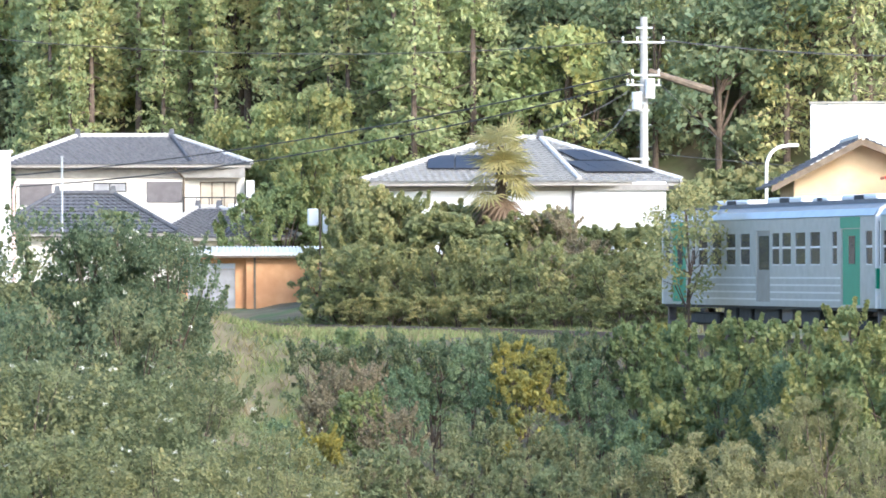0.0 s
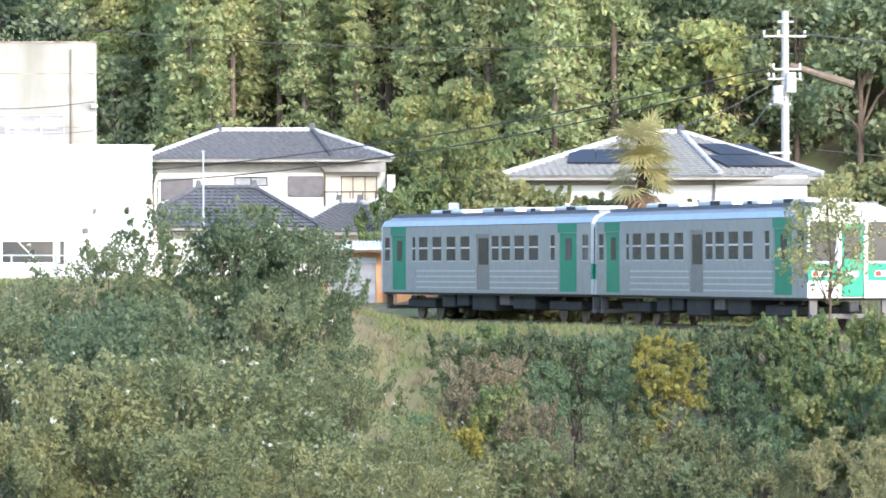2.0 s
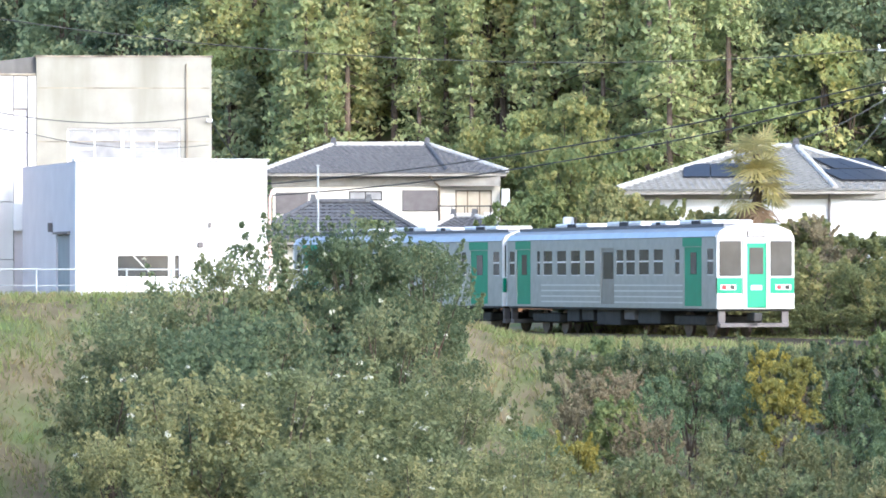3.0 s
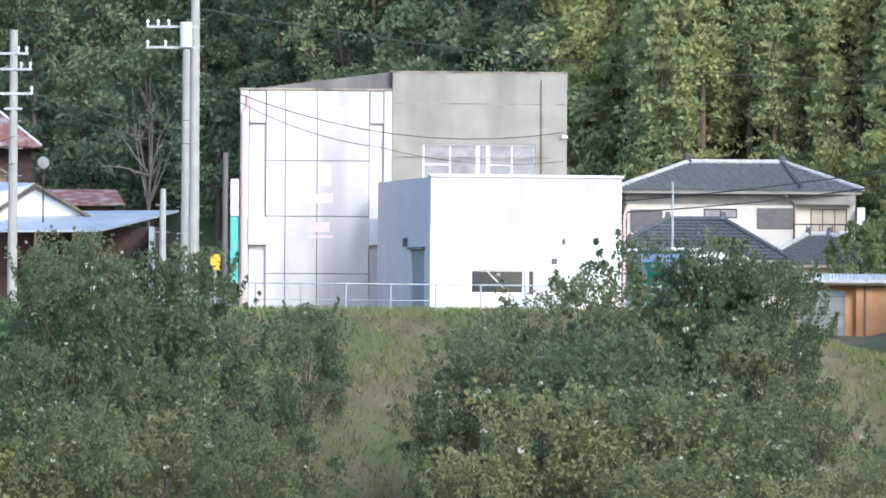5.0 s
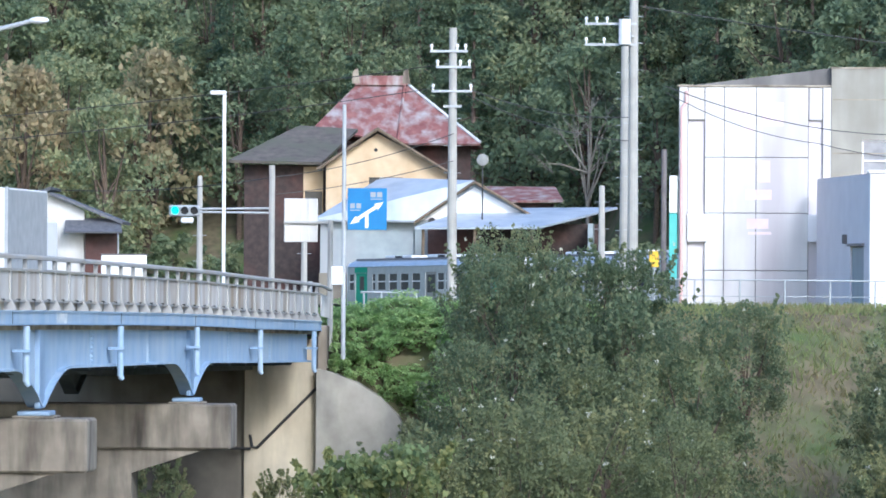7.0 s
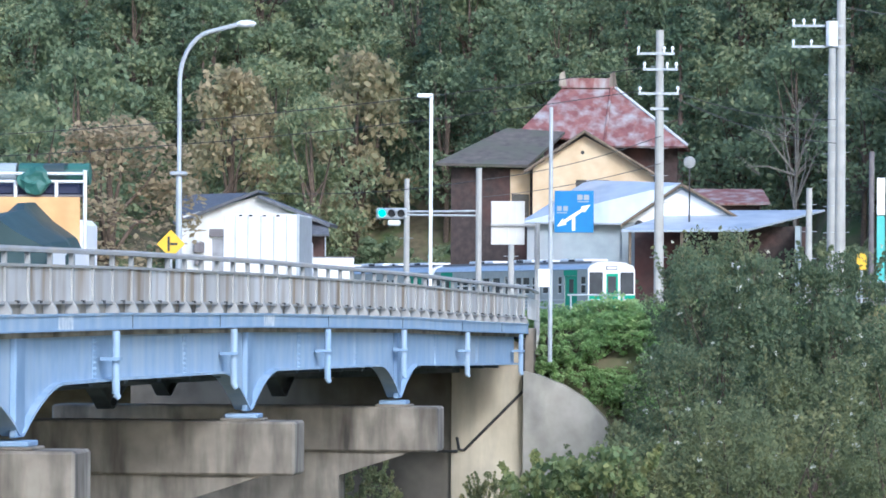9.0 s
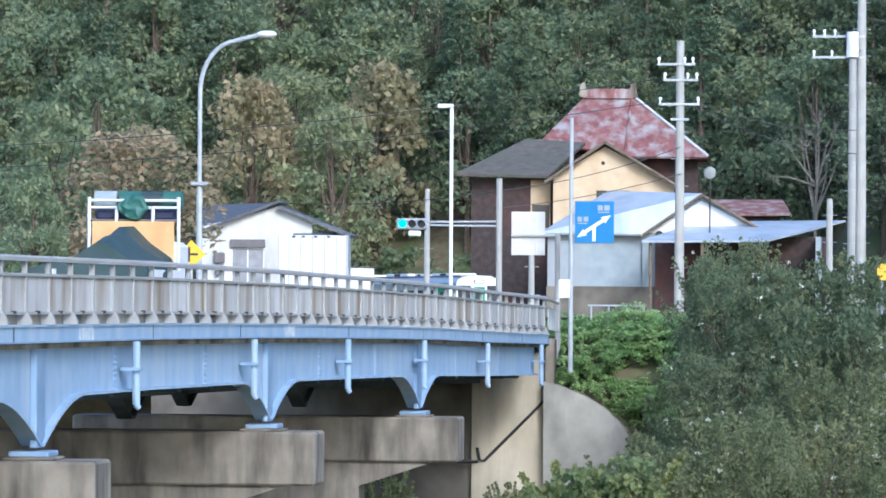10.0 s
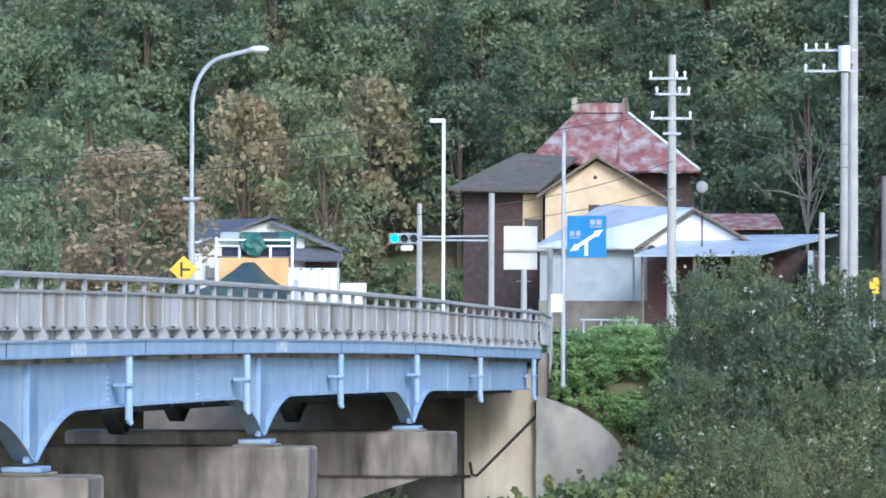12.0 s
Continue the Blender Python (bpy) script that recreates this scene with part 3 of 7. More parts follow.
def bungalow():
    h = thing("bungalow", pose(26.9, 212.6, 0, 0, 0, -9), "low white house with pale tiled hip roof and solar panels", "house")
    ze = 5.05
    part("wall", wall_with_holes(0.7, 12.1, 0.0, ze, 0.6, 0.8, []), M_CLEANWHITE, h)
    part("core", box(0.8, 12.0, 0.9, 9.5, 0.0, ze - 0.2), M_CLEANWHITE, h)
    part("corner_post", rod((8.4, 0.5, 0.8), (8.4, 0.5, ze - 0.1), 0.06), M_SHUTTER, h)
    part("soffit_band", box(0.6, 12.2, 0.45, 0.6, ze - 0.35, ze - 0.1), M_EAVE, h)
    roof = hip_roof(h, 0.0, 12.75, -0.3, 10.0, ze, 6.82, 5.4, 7.1, M_CAP, corner=(4.1, 1.6))
    roof.data.materials[0] = M_TILE2
    # solar panels lie on the two front faces
    slope = 1.77 / 5.15
    for x in (2.6, 3.7, 4.8):
        z = ze + slope * 1.2
        part("solar_panel", slab([(x, 0.9, z + 0.16), (x + 1.05, 0.9, z + 0.16), (x + 1.05, 2.5, z + 0.16 + slope * 1.6), (x, 2.5, z + 0.16 + slope * 1.6)], 0.05), M_SOLAR, h)
    b0, b1, top = Vector((8.65, -0.3, ze)), Vector((12.75, 1.3, ze)), Vector((7.1, 4.85, 6.82))
    u, v = (b1 - b0).normalized(), (top - b0.lerp(b1, 0.3))
    nrm = u.cross(v).normalized()
    for i in range(4):
        for k in range(2):
            p = b0 + u * (0.75 + i * 0.74 - k * 0.22) + v * (0.16 + 0.27 * k) + nrm * 0.16
            if i == 0 and k == 1:
                continue
            part("solar_panel", slab([p, p + u * 0.72, p + u * 0.72 + v * 0.25 - u * 0.2, p + v * 0.25 - u * 0.2], 0.05), M_SOLAR, h)


M_TILE2 = surface("pale_roof_tile", (0.19, 0.19, 0.185), (0.28, 0.28, 0.27), 5.0, 0.75, 0, 0.2)
two_storey_house()
bungalow()


def shed():
    s = thing("shed", pose(20.9, 225.6, -0.1, 0, 0, -6), "small orange mud walled shed with a pale roof edge", "shed")
    part("door_wall", wall_with_holes(0.0, 2.9, 0, 2.3, 0.3, 0.45, [(0.25, 2.25, 0.0, 1.95)]), M_ORANGE, s)
    part("garage_door", box(0.25, 2.25, 0.36, 0.42, 0, 1.72, 0.01), M_CURTAIN, s, "pale blue-white metal door")
    part("door_head", box(0.2, 2.3, 0.33, 0.43, 1.73, 1.95), M_TIN, s)
    part("front_wall", box(2.7, 6.0, -0.05, 0.28, 0, 2.25, 0.02), M_ORANGE, s, "orange mud plastered wall")
    part("corner_post", box(3.02, 3.12, -0.09, -0.04, 0, 2.2), M_WOOD, s)
    part("core", box(0.1, 5.9, 0.5, 4, 0, 2.2), M_ORANGE, s)
    roof = bmesh.new()
    for i in range(46):
        x = -0.5 + i * 0.15
        rod((x, -0.55, 2.33 + 0.0), (x, 4.2, 2.62), 0.075, n=6, bm=roof)
    tagged(part("corrugated_roof", roof, M_SASH, s, "pale corrugated roof sheet"), kind="stuff")
    part("eave_board", box(-0.5, 6.3, -0.5, 4.2, 2.18, 2.26), M_WOOD, s)
    r = thing("yellow_gable_house", pose(40.2, 196.0, 0, 0, 0, -8), "cream house with a dark tiled gable roof", "house")
    part("gable_wall", prism([(0.8, 0.5), (7.0, 0.5), (7.0, 4.9), (3.3, 6.2), (0.8, 4.95)], 0.9, 9), M_YELLOW, r)
    tagged(part("roof", tile_face((-0.1, 0, 4.62), (-0.1, 9.5, 4.62), (3.25, 9.5, 6.42), (3.25, 0, 6.42)), M_TILE, r), kind="stuff")
    tagged(part("roof", tile_face((7.6, 0, 4.62), (7.6, 9.5, 4.62), (3.25, 9.5, 6.42), (3.25, 0, 6.42)), M_TILE, r), kind="stuff")
    part("barge_board", slab([(-0.1, -0.06, 4.62), (3.25, -0.06, 6.42), (3.25, -0.06, 6.15), (-0.1, -0.06, 4.40)], 0.08), M_WOOD, r)
    part("barge_board", slab([(7.6, -0.06, 4.62), (3.25, -0.06, 6.42), (3.25, -0.06, 6.15), (7.6, -0.06, 4.40)], 0.08), M_WOOD, r)
    part("ridge_cap", rod((3.25, -0.1, 6.45), (3.25, 9.5, 6.45), 0.14), M_PLASTER, r)
    part("red_roof", slab([(3.9, -2.2, 4.95), (8, -2.2, 5.4), (8, -0.3, 5.4), (3.9, -0.3, 4.95)], 0.1), M_RED, r, "red painted tin canopy")
    part("pink_wall", box(4.3, 8, -2.0, -0.4, 0.5, 4.9), M_PINKPIPE, r)
    w = thing("white_block", pose(47.3, 223.0, 0, 0, 0, -13), "plain white flat roofed block above the houses", "building")
    part("wall", box(0, 12, 0, 10, 0.5, 8.5, 0.02), M_CLEANWHITE, w)
    part("parapet", box(-0.06, 12.1, -0.06, 10.1, 8.5, 8.62, 0.02), M_CONC, w)
    part("pipe", rod((0.75, -0.05, 0.5), (0.75, -0.05, 8.5), 0.04), M_SASH, w)


shed()


M_HOUSEWHITE = surface("grey_white_siding", (0.60, 0.59, 0.56), (0.70, 0.69, 0.66), 2.0, 0.8, 0, 0.05, c=(0.42, 0.41, 0.38), cscale=0.6, streak=0.7)


# stained concrete; on the bridge's breast wall its darkness also stands for shade
M_STAINSHADE = surface("stained_shade_concrete", (0.08, 0.07, 0.055), (0.20, 0.175, 0.14), 0.8, 0.9, 0, 0.4, c=(0.26, 0.235, 0.185), cscale=0.45, streak=0.9)
M_ALU2 = surface("dull_grey_dish", (0.22, 0.22, 0.21), (0.30, 0.30, 0.29), 3.0, 0.6, 0.1, 0.0)
M_OLDROOF = surface("brown_weathered_roof", (0.085, 0.075, 0.066), (0.15, 0.13, 0.112), 2.0, 0.9, 0, 0.3, c=(0.10, 0.105, 0.075), cscale=0.5)


def farm_houses():
    h = thing("red_roof_farmhouse", pose(-26.2, 337.0, 0.8, 0, 0, 3), "old farmhouse with a steep rusted red tin roof", "house")
    part("wall", box(1.4, 9.8, 1.2, 8.5, 0, 10.0), M_DARKWOOD, h)
    e, r = 9.85, 13.75
    A, B, C, D = (0.0, 0.0, 10.9), (10.4, -0.3, e), (10.6, 9.0, e), (0, 9, e)
    R, S = (2.6, 4.3, r), (5.6, 4.3, r)
    roof = part("roof", slab([A, (5.2, -0.6, 9.85), S, R], 0.15), M_RUST, h, "rusted red tin roof")
    part("roof_face", slab([(5.2, -0.6, 9.85), B, S], 0.15), M_RUST, roof)
    part("roof_face", slab([B, C, S], 0.15), M_RUST, roof)
    part("roof_face", slab([C, D, R, S], 0.15), M_RUST, roof)
    part("roof_face", slab([D, A, R], 0.15), M_RUST, roof)
    part("ridge_cap", prism([(2.4, r - 0.1), (5.8, r - 0.1), (5.6, r + 0.5), (2.6, r + 0.5)], 3.9, 4.7), M_RUST, roof)
    for x in (2.5, 5.7):
        part("ridge_ornament", prism([(x - 0.25, r), (x + 0.25, r), (x + 0.12, r + 0.95), (x - 0.2, r + 0.75)], 3.85, 4.75), M_CONC2, roof)
    part("hip_flashing", rod((5.7, 4.2, r + 0.05), (10.4, -0.3, e + 0.08), 0.09, n=6), M_SASH, roof)
    part("hip_flashing", rod((5.6, 4.2, r + 0.05), (5.2, -0.6, 9.93), 0.09, n=6), M_RUST, roof)

    y = thing("ochre_house", pose(-24.5, 324.2, 0.8, 0, 0, 3), "ochre plastered house with a dark gable roof", "house")
    part("gable_wall", wall_with_holes(0, 7.3, 0, 7.6, 0, 0.3, [(2.6, 4.6, 6.3, 7.45)]), M_YELLOW, y)
    part("gable", prism([(0, 7.6), (7.3, 7.6), (7.3, 7.9), (3.1, 10.1), (0, 8.2)], 0, 0.3), M_YELLOW, y)
    window(y, 2.6, 4.6, 6.3, 7.45, 0.15, M_DARK, M_GLASS, 1)
    part("core", box(0.05, 7.2, 0.4, 9, 0, 7.5), M_YELLOW, y)
    part("roof", slab([(-0.5, -0.7, 8.0), (3.1, -0.7, 10.45), (3.1, 9.5, 10.45), (-0.5, 9.5, 8.0)], 0.18), M_OLDROOF, y, "brown weathered tile roof")
    part("roof", slab([(7.9, -0.7, 7.55), (3.1, -0.7, 10.45), (3.1, 9.5, 10.45), (7.9, 9.5, 7.55)], 0.18), M_OLDROOF, y)
    part("barge_board", rod((-0.5, -0.75, 7.9), (3.1, -0.75, 10.35), 0.11, n=6), M_WOOD, y)
    part("barge_board", rod((7.9, -0.75, 7.45), (3.1, -0.75, 10.35), 0.11, n=6), M_WOOD, y)
    part("vent", rod((3.0, -0.03, 9.1), (3.0, 0.02, 9.1), 0.12), M_DARK, y)
    part("wing_roof", slab([(-5.9, 0.2, 8.45), (-0.3, 0.2, 8.35), (1.8, 6.5, 10.55), (-1.8, 6.5, 10.75)], 0.18), M_OLDROOF, y)
    part("wing_wall", box(-5.0, -0.05, 1.6, 6, 0, 8.2), M_DARKWOOD, y, "dark red-brown board wall")
    part("wing_panel", box(-1.4, -0.2, 1.5, 1.6, 5.0, 8.1), M_YELLOW, y)
    part("wing_window", box(-1.3, -0.25, 1.45, 1.52, 5.2, 6.6), M_GLASS, y)

    b = thing("blue_roof_barn", pose(-18.7, 317.4, 0.6, 0, 0, 2), "barn with a pale blue tin roof and white gable", "barn")
    part("gable_wall", prism([(0.0, 0), (6.8, 0), (6.8, 5.3), (3.5, 7.1), (0.0, 4.9)], 0, 0.3), M_SIDING, b)
    part("gable_board", prism([(0.3, 5.0), (6.6, 5.3), (3.5, 6.95)], -0.05, 0.0), M_CLEANWHITE, b, "white gable boarding")
    part("core", box(-5.5, 6.7, 0.4, 9, 0, 4.7), M_SIDING, b)
    part("front_wall", box(-5.6, -0.05, 0.3, 0.45, 0, 4.9), M_SIDING, b, "pale grey siding")
    part("roof", slab([(-6.0, -0.4, 5.0), (0.0, -0.6, 4.95), (3.5, -0.6, 7.35), (-2.2, 5, 7.6)], 0.12), M_TIN, b)
    part("roof", slab([(7.2, -0.6, 5.2), (3.5, -0.6, 7.35), (3.5, 8, 7.35), (7.2, 8, 5.2)], 0.12), M_TILE, b)
    part("barge_board", rod((0.0, -0.65, 4.85), (3.5, -0.65, 7.25), 0.1, n=6), M_WOOD, b)
    part("barge_board", rod((7.2, -0.65, 5.1), (3.5, -0.65, 7.25), 0.1, n=6), M_WOOD, b)
    part("base_wall", box(-5.65, 6.9, -0.14, 0.28, 0, 1.85, 0.02), M_STAINSHADE, b, "dark stone base wall")
    part("vent", rod((1.0, -0.1, 4.9), (1.0, 0.02, 4.9), 0.25), M_DARK, b)
    low = thing("blue_roof_lean_to", pose(-18.4, 311.6, 0.6), "open lean-to shed with a pale blue tin roof", "shed")
    part("roof", slab([(0, -0.2, 4.5), (7.2, -0.2, 4.55), (11.6, 8, 5.85), (2.9, 8, 5.75)], 0.12), M_TIN, low)
    part("back_wall", box(0.5, 10.8, 5, 5.3, 0, 4.8), M_DARKWOOD, low)
    part("side_wall", box(10.0, 10.3, 2, 5, 0, 4.8), M_SIDING, low)
    for x in (0.5, 3.5, 6.8):
        part("post", rod((x, 0.2, -0.2), (x, 0.2, 4.4), 0.1, n=6), M_WOOD, low)
    lr = thing("rust_roof_shed", pose(-14.5, 334, 0.6), "low shed with a brown rusted roof", "shed")
    part("roof", slab([(-1.5, 0, 6.4), (4.0, 0, 6.5), (3.4, 4, 7.4), (-2, 4, 7.4)], 0.15), M_RUST, lr)
    part("wall", box(-1, 3.3, 0.6, 4, 0, 6.3), M_DARKWOOD, lr)
    d = thing("satellite_dish", pose(-14.6, 314.5, 5.9), "round grey satellite dish on a pole", "dish")
    bm = bmesh.new()
    bmesh.ops.create_uvsphere(bm, u_segments=16, v_segments=8, radius=0.36)
    bmesh.ops.scale(bm, vec=(1, 0.25, 1), verts=bm.verts)
    bmesh.ops.translate(bm, vec=(0, 0, 3.2), verts=bm.verts)
    part("reflector", bm, M_ALU2, d)
    part("pole", rod((0, 0.1, -1), (0, 0.1, 3.2), 0.05), M_DARK, d)

    w = thing("small_white_house", pose(-36.4, 257.4, 0.6, 0, 0, 3), "small white house with a dark blue-grey roof", "house")
    part("wall", wall_with_holes(0.0, 5.3, 0, 4.4, 0, 0.2, [(1.4, 3.0, 1.5, 3.8)]), M_HOUSEWHITE, w)
    part("gable", prism([(0, 4.4), (5.3, 4.4), (5.3, 4.6), (3.7, 5.45), (0.0, 4.45)], 0, 0.2), M_HOUSEWHITE, w)
    part("core", box(0.1, 6.6, 0.3, 6, 0, 4.1), M_CLEANWHITE, w)
    window(w, 1.4, 3.0, 1.5, 3.45, 0.1, M_SASH, M_CURTAIN, 1)
    part("shutter_box", box(1.35, 3.05, -0.15, 0.1, 3.46, 3.85, 0.02), M_SHUTTER, w)
    part("roof", slab([(-0.4, -0.5, 4.15), (3.7, -0.5, 5.75), (3.7, 6, 5.75), (-0.4, 6, 5.6)], 0.15), M_TILE, w)
    part("roof", slab([(7.2, -0.5, 4.1), (3.7, -0.5, 5.5), (3.7, 6, 5.5), (7.2, 6, 4.1)], 0.15), M_TILE, w)
    part("porch_roof", slab([(4.4, -1.2, 3.6), (7.2, -1.2, 3.6), (7.0, 0.2, 4.25), (4.4, 0.2, 4.25)], 0.1), M_TILE, w)
    part("dark_wall", box(5.35, 6.9, -0.1, 0.1, 0, 3.6), M_DARKWOOD, w)
    part("air_conditioner", box(0.6, 1.1, -0.35, 0.0, 2.7, 3.2, 0.03), M_SHUTTER, w)
    part("air_conditioner", box(0.65, 1.0, -0.3, 0.0, 2.1, 2.5, 0.03), M_SHUTTER, w)
    wl = thing("white_wall", pose(-29.2, 248.5, 0.6), "low white painted block wall", "wall")
    part("wall", box(0, 2.1, 0, 0.25, 0, 2.45, 0.02), M_CLEANWHITE, wl)
    part("coping", box(-0.05, 2.15, -0.05, 0.3, 2.45, 2.5, 0.01), M_SHUTTER, wl)


farm_houses()

# ---- the bridge ----
CURVE = np.polyfit([84.4, 100.0, 114.4, 129.5, 139.8, 151.7, 165.05], [-15.61, -15.07, -14.55, -14.0, -13.62, -13.18, -12.69], 2)


def edge_x(y):
    return float(np.polyval(CURVE, y))


def edge_z(y):
    return float(np.interp(y, [60, 85, 100, 114.4, 129.5, 139.8, 151.7, 165.5], [0.84, 0.83, 0.82, 0.76, 0.65, 0.56, 0.40, 0.25]))


def sweep(profile, y0, y1, step=1.2, bm=None):
    """A section of (offset to the right of the edge, height over the fascia's foot), drawn along the bridge's edge."""
    bm = bm or bmesh.new()
    n = max(2, int((y1 - y0) / step))
    rings = []
    for i in range(n + 1):
        y = y0 + (y1 - y0) * i / n
        rings.append([bm.verts.new((edge_x(y) + o, y, edge_z(y) + h)) for o, h in profile])
    k = len(profile)
    for a, b in zip(rings, rings[1:]):
        for i in range(k):
            j = (i + 1) % k
            bm.faces.new((a[i], a[j], b[j], b[i]))
    bm.faces.new(rings[0])
    bm.faces.new(rings[-1][::-1])
    bmesh.ops.recalc_face_normals(bm, faces=bm.faces)
    return bm


PIERS = [66.4, 90.4, 114.3, 137.8]


def girder_depth(y):
    d = 0.95
    for p in PIERS:
        u = abs(y - p) / 3.6
        if u < 1:
            d = max(d, 0.95 + 0.87 * (1 - max(u, 0.04)) ** 1.7)
    return d


def girder(offset, name, parent, material):
    bm = bmesh.new()
    ys = sorted({*np.arange(62, 165.3, 1.5).round(2), *[round(p + o, 2) for p in PIERS for o in np.arange(-3.8, 3.81, 0.2)]})
    rows = []
    for y in ys:
        if not 62 <= y <= 165:
            continue
        x, z = edge_x(y) + offset, edge_z(y)
        d = girder_depth(y)
        rows.append([bm.verts.new((x + o, y, z + h)) for o, h in ((0, 0), (0, -d + 0.05), (0.14, -d + 0.05), (0.14, -d), (-0.2, -d), (-0.2, -d + 0.05), (-0.05, -d + 0.05), (-0.05, 0))])
    for a, b in zip(rows, rows[1:]):
        for i in range(8):
            j = (i + 1) % 8
            bm.faces.new((a[i], a[j], b[j], b[i]))
    bm.faces.new(rows[0])
    bm.faces.new(rows[-1][::-1])
    bmesh.ops.recalc_face_normals(bm, faces=bm.faces)
    return part(name, bm, material, parent)


def bridge():
    b = thing("road_bridge", pose(0, 0, 0), "road bridge of pale blue steel girders with a grey panelled parapet", "bridge")
    part("deck", sweep([(-8.6, -0.10), (-8.6, 0.14), (-0.36, 0.14), (-0.36, -0.10)], 62, 165.4), M_ROAD, b, "asphalt deck")
    fascia = part("fascia", sweep([(-0.1, 0.0), (0.06, 0.0), (0.06, 0.31), (-0.1, 0.31)], 62, 165.4), M_BLUE, b, "blue edge beam")
    part("fascia_lip", sweep([(0.06, 0.27), (0.09, 0.27), (0.09, 0.31), (0.06, 0.31)], 62, 165.4), M_BLUE, fascia)
    part("drip_edge", sweep([(0.061, 0.0), (0.085, 0.0), (0.085, 0.03), (0.061, 0.03)], 62, 165.4), M_BLUE2, fascia)
    for y in (74.9, 87.3, 99.7, 109.4, 124.3, 137.0, 149.2, 158.5):
        part("joint", box(edge_x(y) + 0.055, edge_x(y) + 0.066, y - 0.03, y + 0.03, edge_z(y) + 0.03, edge_z(y) + 0.27), M_DARK, fascia)
    web = girder(-0.22, "girder", b, M_BLUE)
    # inner girders are coloured near black for the shade beneath the deck
    girder(-3.2, "inner_girder", b, M_UNDERSHADE)
    girder(-6.2, "inner_girder", b, M_UNDERSHADE)
    STEP, last = 1.905, 164.6
    first = last - STEP * 53
    yaw_of = lambda y: -math.degrees(math.atan(edge_x(y + 0.5) - edge_x(y - 0.5)))
    post_mesh = foot_mesh = None
    for i in range(54):
        y = first + i * STEP
        m = pose(edge_x(y), y, edge_z(y), 0, 0, yaw_of(y))
        if post_mesh is None:
            p = part("parapet_post", box(-0.045, 0.045, -0.05, 0.05, 0.31, 1.38, 0.008), M_PARAPET, b)
            f = part("post_foot", prism([(-0.14, 0.312), (0.14, 0.312), (0.14, 0.36), (0.065, 0.52), (-0.065, 0.52), (-0.14, 0.36)], -0.07, 0.07), M_PARAPET, p)
            post_mesh, foot_mesh = p.data, f.data
        else:
            p, f = new("parapet_post", post_mesh), new("post_foot", foot_mesh)
            p.parent, f.parent = b, p
        p.matrix_local = m
        if i < 53:
            y2 = y + STEP
            part("parapet_panel", sweep([(-0.035, 0.53), (0.0, 0.53), (0.0, 1.12), (-0.035, 1.12)], y + 0.052, y2 - 0.052, 3.0), M_PANELGREY, b)
            part("bolt_bracket", box(0.0, 0.055, -0.09, 0.09, 0.50, 0.545), M_DARK, p).matrix_local = pose(0, STEP / 2, 0)
    part("top_rail", sweep([(-0.09, 1.37), (0.09, 1.37), (0.09, 1.43), (0.05, 1.468), (-0.05, 1.468), (-0.09, 1.43)], 62, 165.0), M_PARAPET, b)
    part("panel_rail", sweep([(-0.05, 1.12), (0.05, 1.12), (0.05, 1.17), (-0.05, 1.17)], 62, 165.0), M_PARAPET, b)
    part("foot_rail", sweep([(-0.05, 0.48), (0.04, 0.48), (0.04, 0.53), (-0.05, 0.53)], 62, 165.0), M_PARAPET, b)
    part("kerb", sweep([(-0.35, -0.10), (-0.102, -0.10), (-0.102, 0.50), (-0.35, 0.50)], 62, 165.3), M_CONC2, b, "stained concrete kerb")
    # the rails bend down and outwards past the last post
    for z0, r in ((1.42, 0.05), (1.145, 0.03)):
        part("end_rail", path_rod([(edge_x(164.9), 164.9, edge_z(165) + z0), (edge_x(165.3) + 0.12, 165.5, edge_z(165) + z0 - 0.06), (edge_x(165.3) + 0.3, 166.1, edge_z(165) + z0 - 0.16)], r), M_PARAPET, b)
    part("end_panel", slab([(edge_x(165.2) + 0.05, 165.2, 1.36), (edge_x(165.3) + 0.3, 166.1, 1.24), (edge_x(165.3) + 0.3, 166.1, 0.62), (edge_x(165.2) + 0.05, 165.2, 0.72)], 0.03), M_PANELGREY, b)
    part("end_post", box(edge_x(165.3) + 0.27, edge_x(165.3) + 0.36, 166.08, 166.17, 0.2, 1.55), M_PARAPET, b)
    for i in range(8):
        y = 163.1 - 13.05 * i
        x, z = edge_x(y), edge_z(y)
        pipe = part("drain_pipe", rod((x + 0.10, y, z - 0.02), (x + 0.10, y, z - 1.18), 0.075), M_BLUE, b, "blue drain pipe")
        part("pipe_mouth", rod((x + 0.10, y, z - 1.18), (x + 0.16, y, z - 1.26), 0.075, 0.05), M_BLUE, pipe)
        part("clamp", box(x - 0.17, x + 0.20, y - 0.16, y + 0.16, z - 0.56, z - 0.50), M_BLUE2, pipe)
    for y in (71.0, 80.5, 97.4, 106.8, 121.6, 130.5, 145.5, 154.7):
        x, z = edge_x(y) - 0.22, edge_z(y)
        bm = box(x - 0.004, x + 0.008, y - 0.18, y + 0.18, z - 0.94, z - 0.04)
        for i in range(9):
            for dy in (-0.07, 0.07):
                rod((x - 0.01, y + dy, z - 0.1 - i * 0.1), (x + 0.03, y + dy, z - 0.1 - i * 0.1), 0.026, n=6, bm=bm)
        part("splice_plate", bm, M_BLUE, web, "riveted blue splice plate")
    # beams, ducts and braces carry the same under-deck shade in their colour
    for y in np.arange(64, 165, 7.0):
        part("cross_beam", box(edge_x(y) - 8.2, edge_x(y) - 0.3, y - 0.1, y + 0.1, edge_z(y) - 0.9, edge_z(y) - 0.11), M_UNDERSHADE, b)
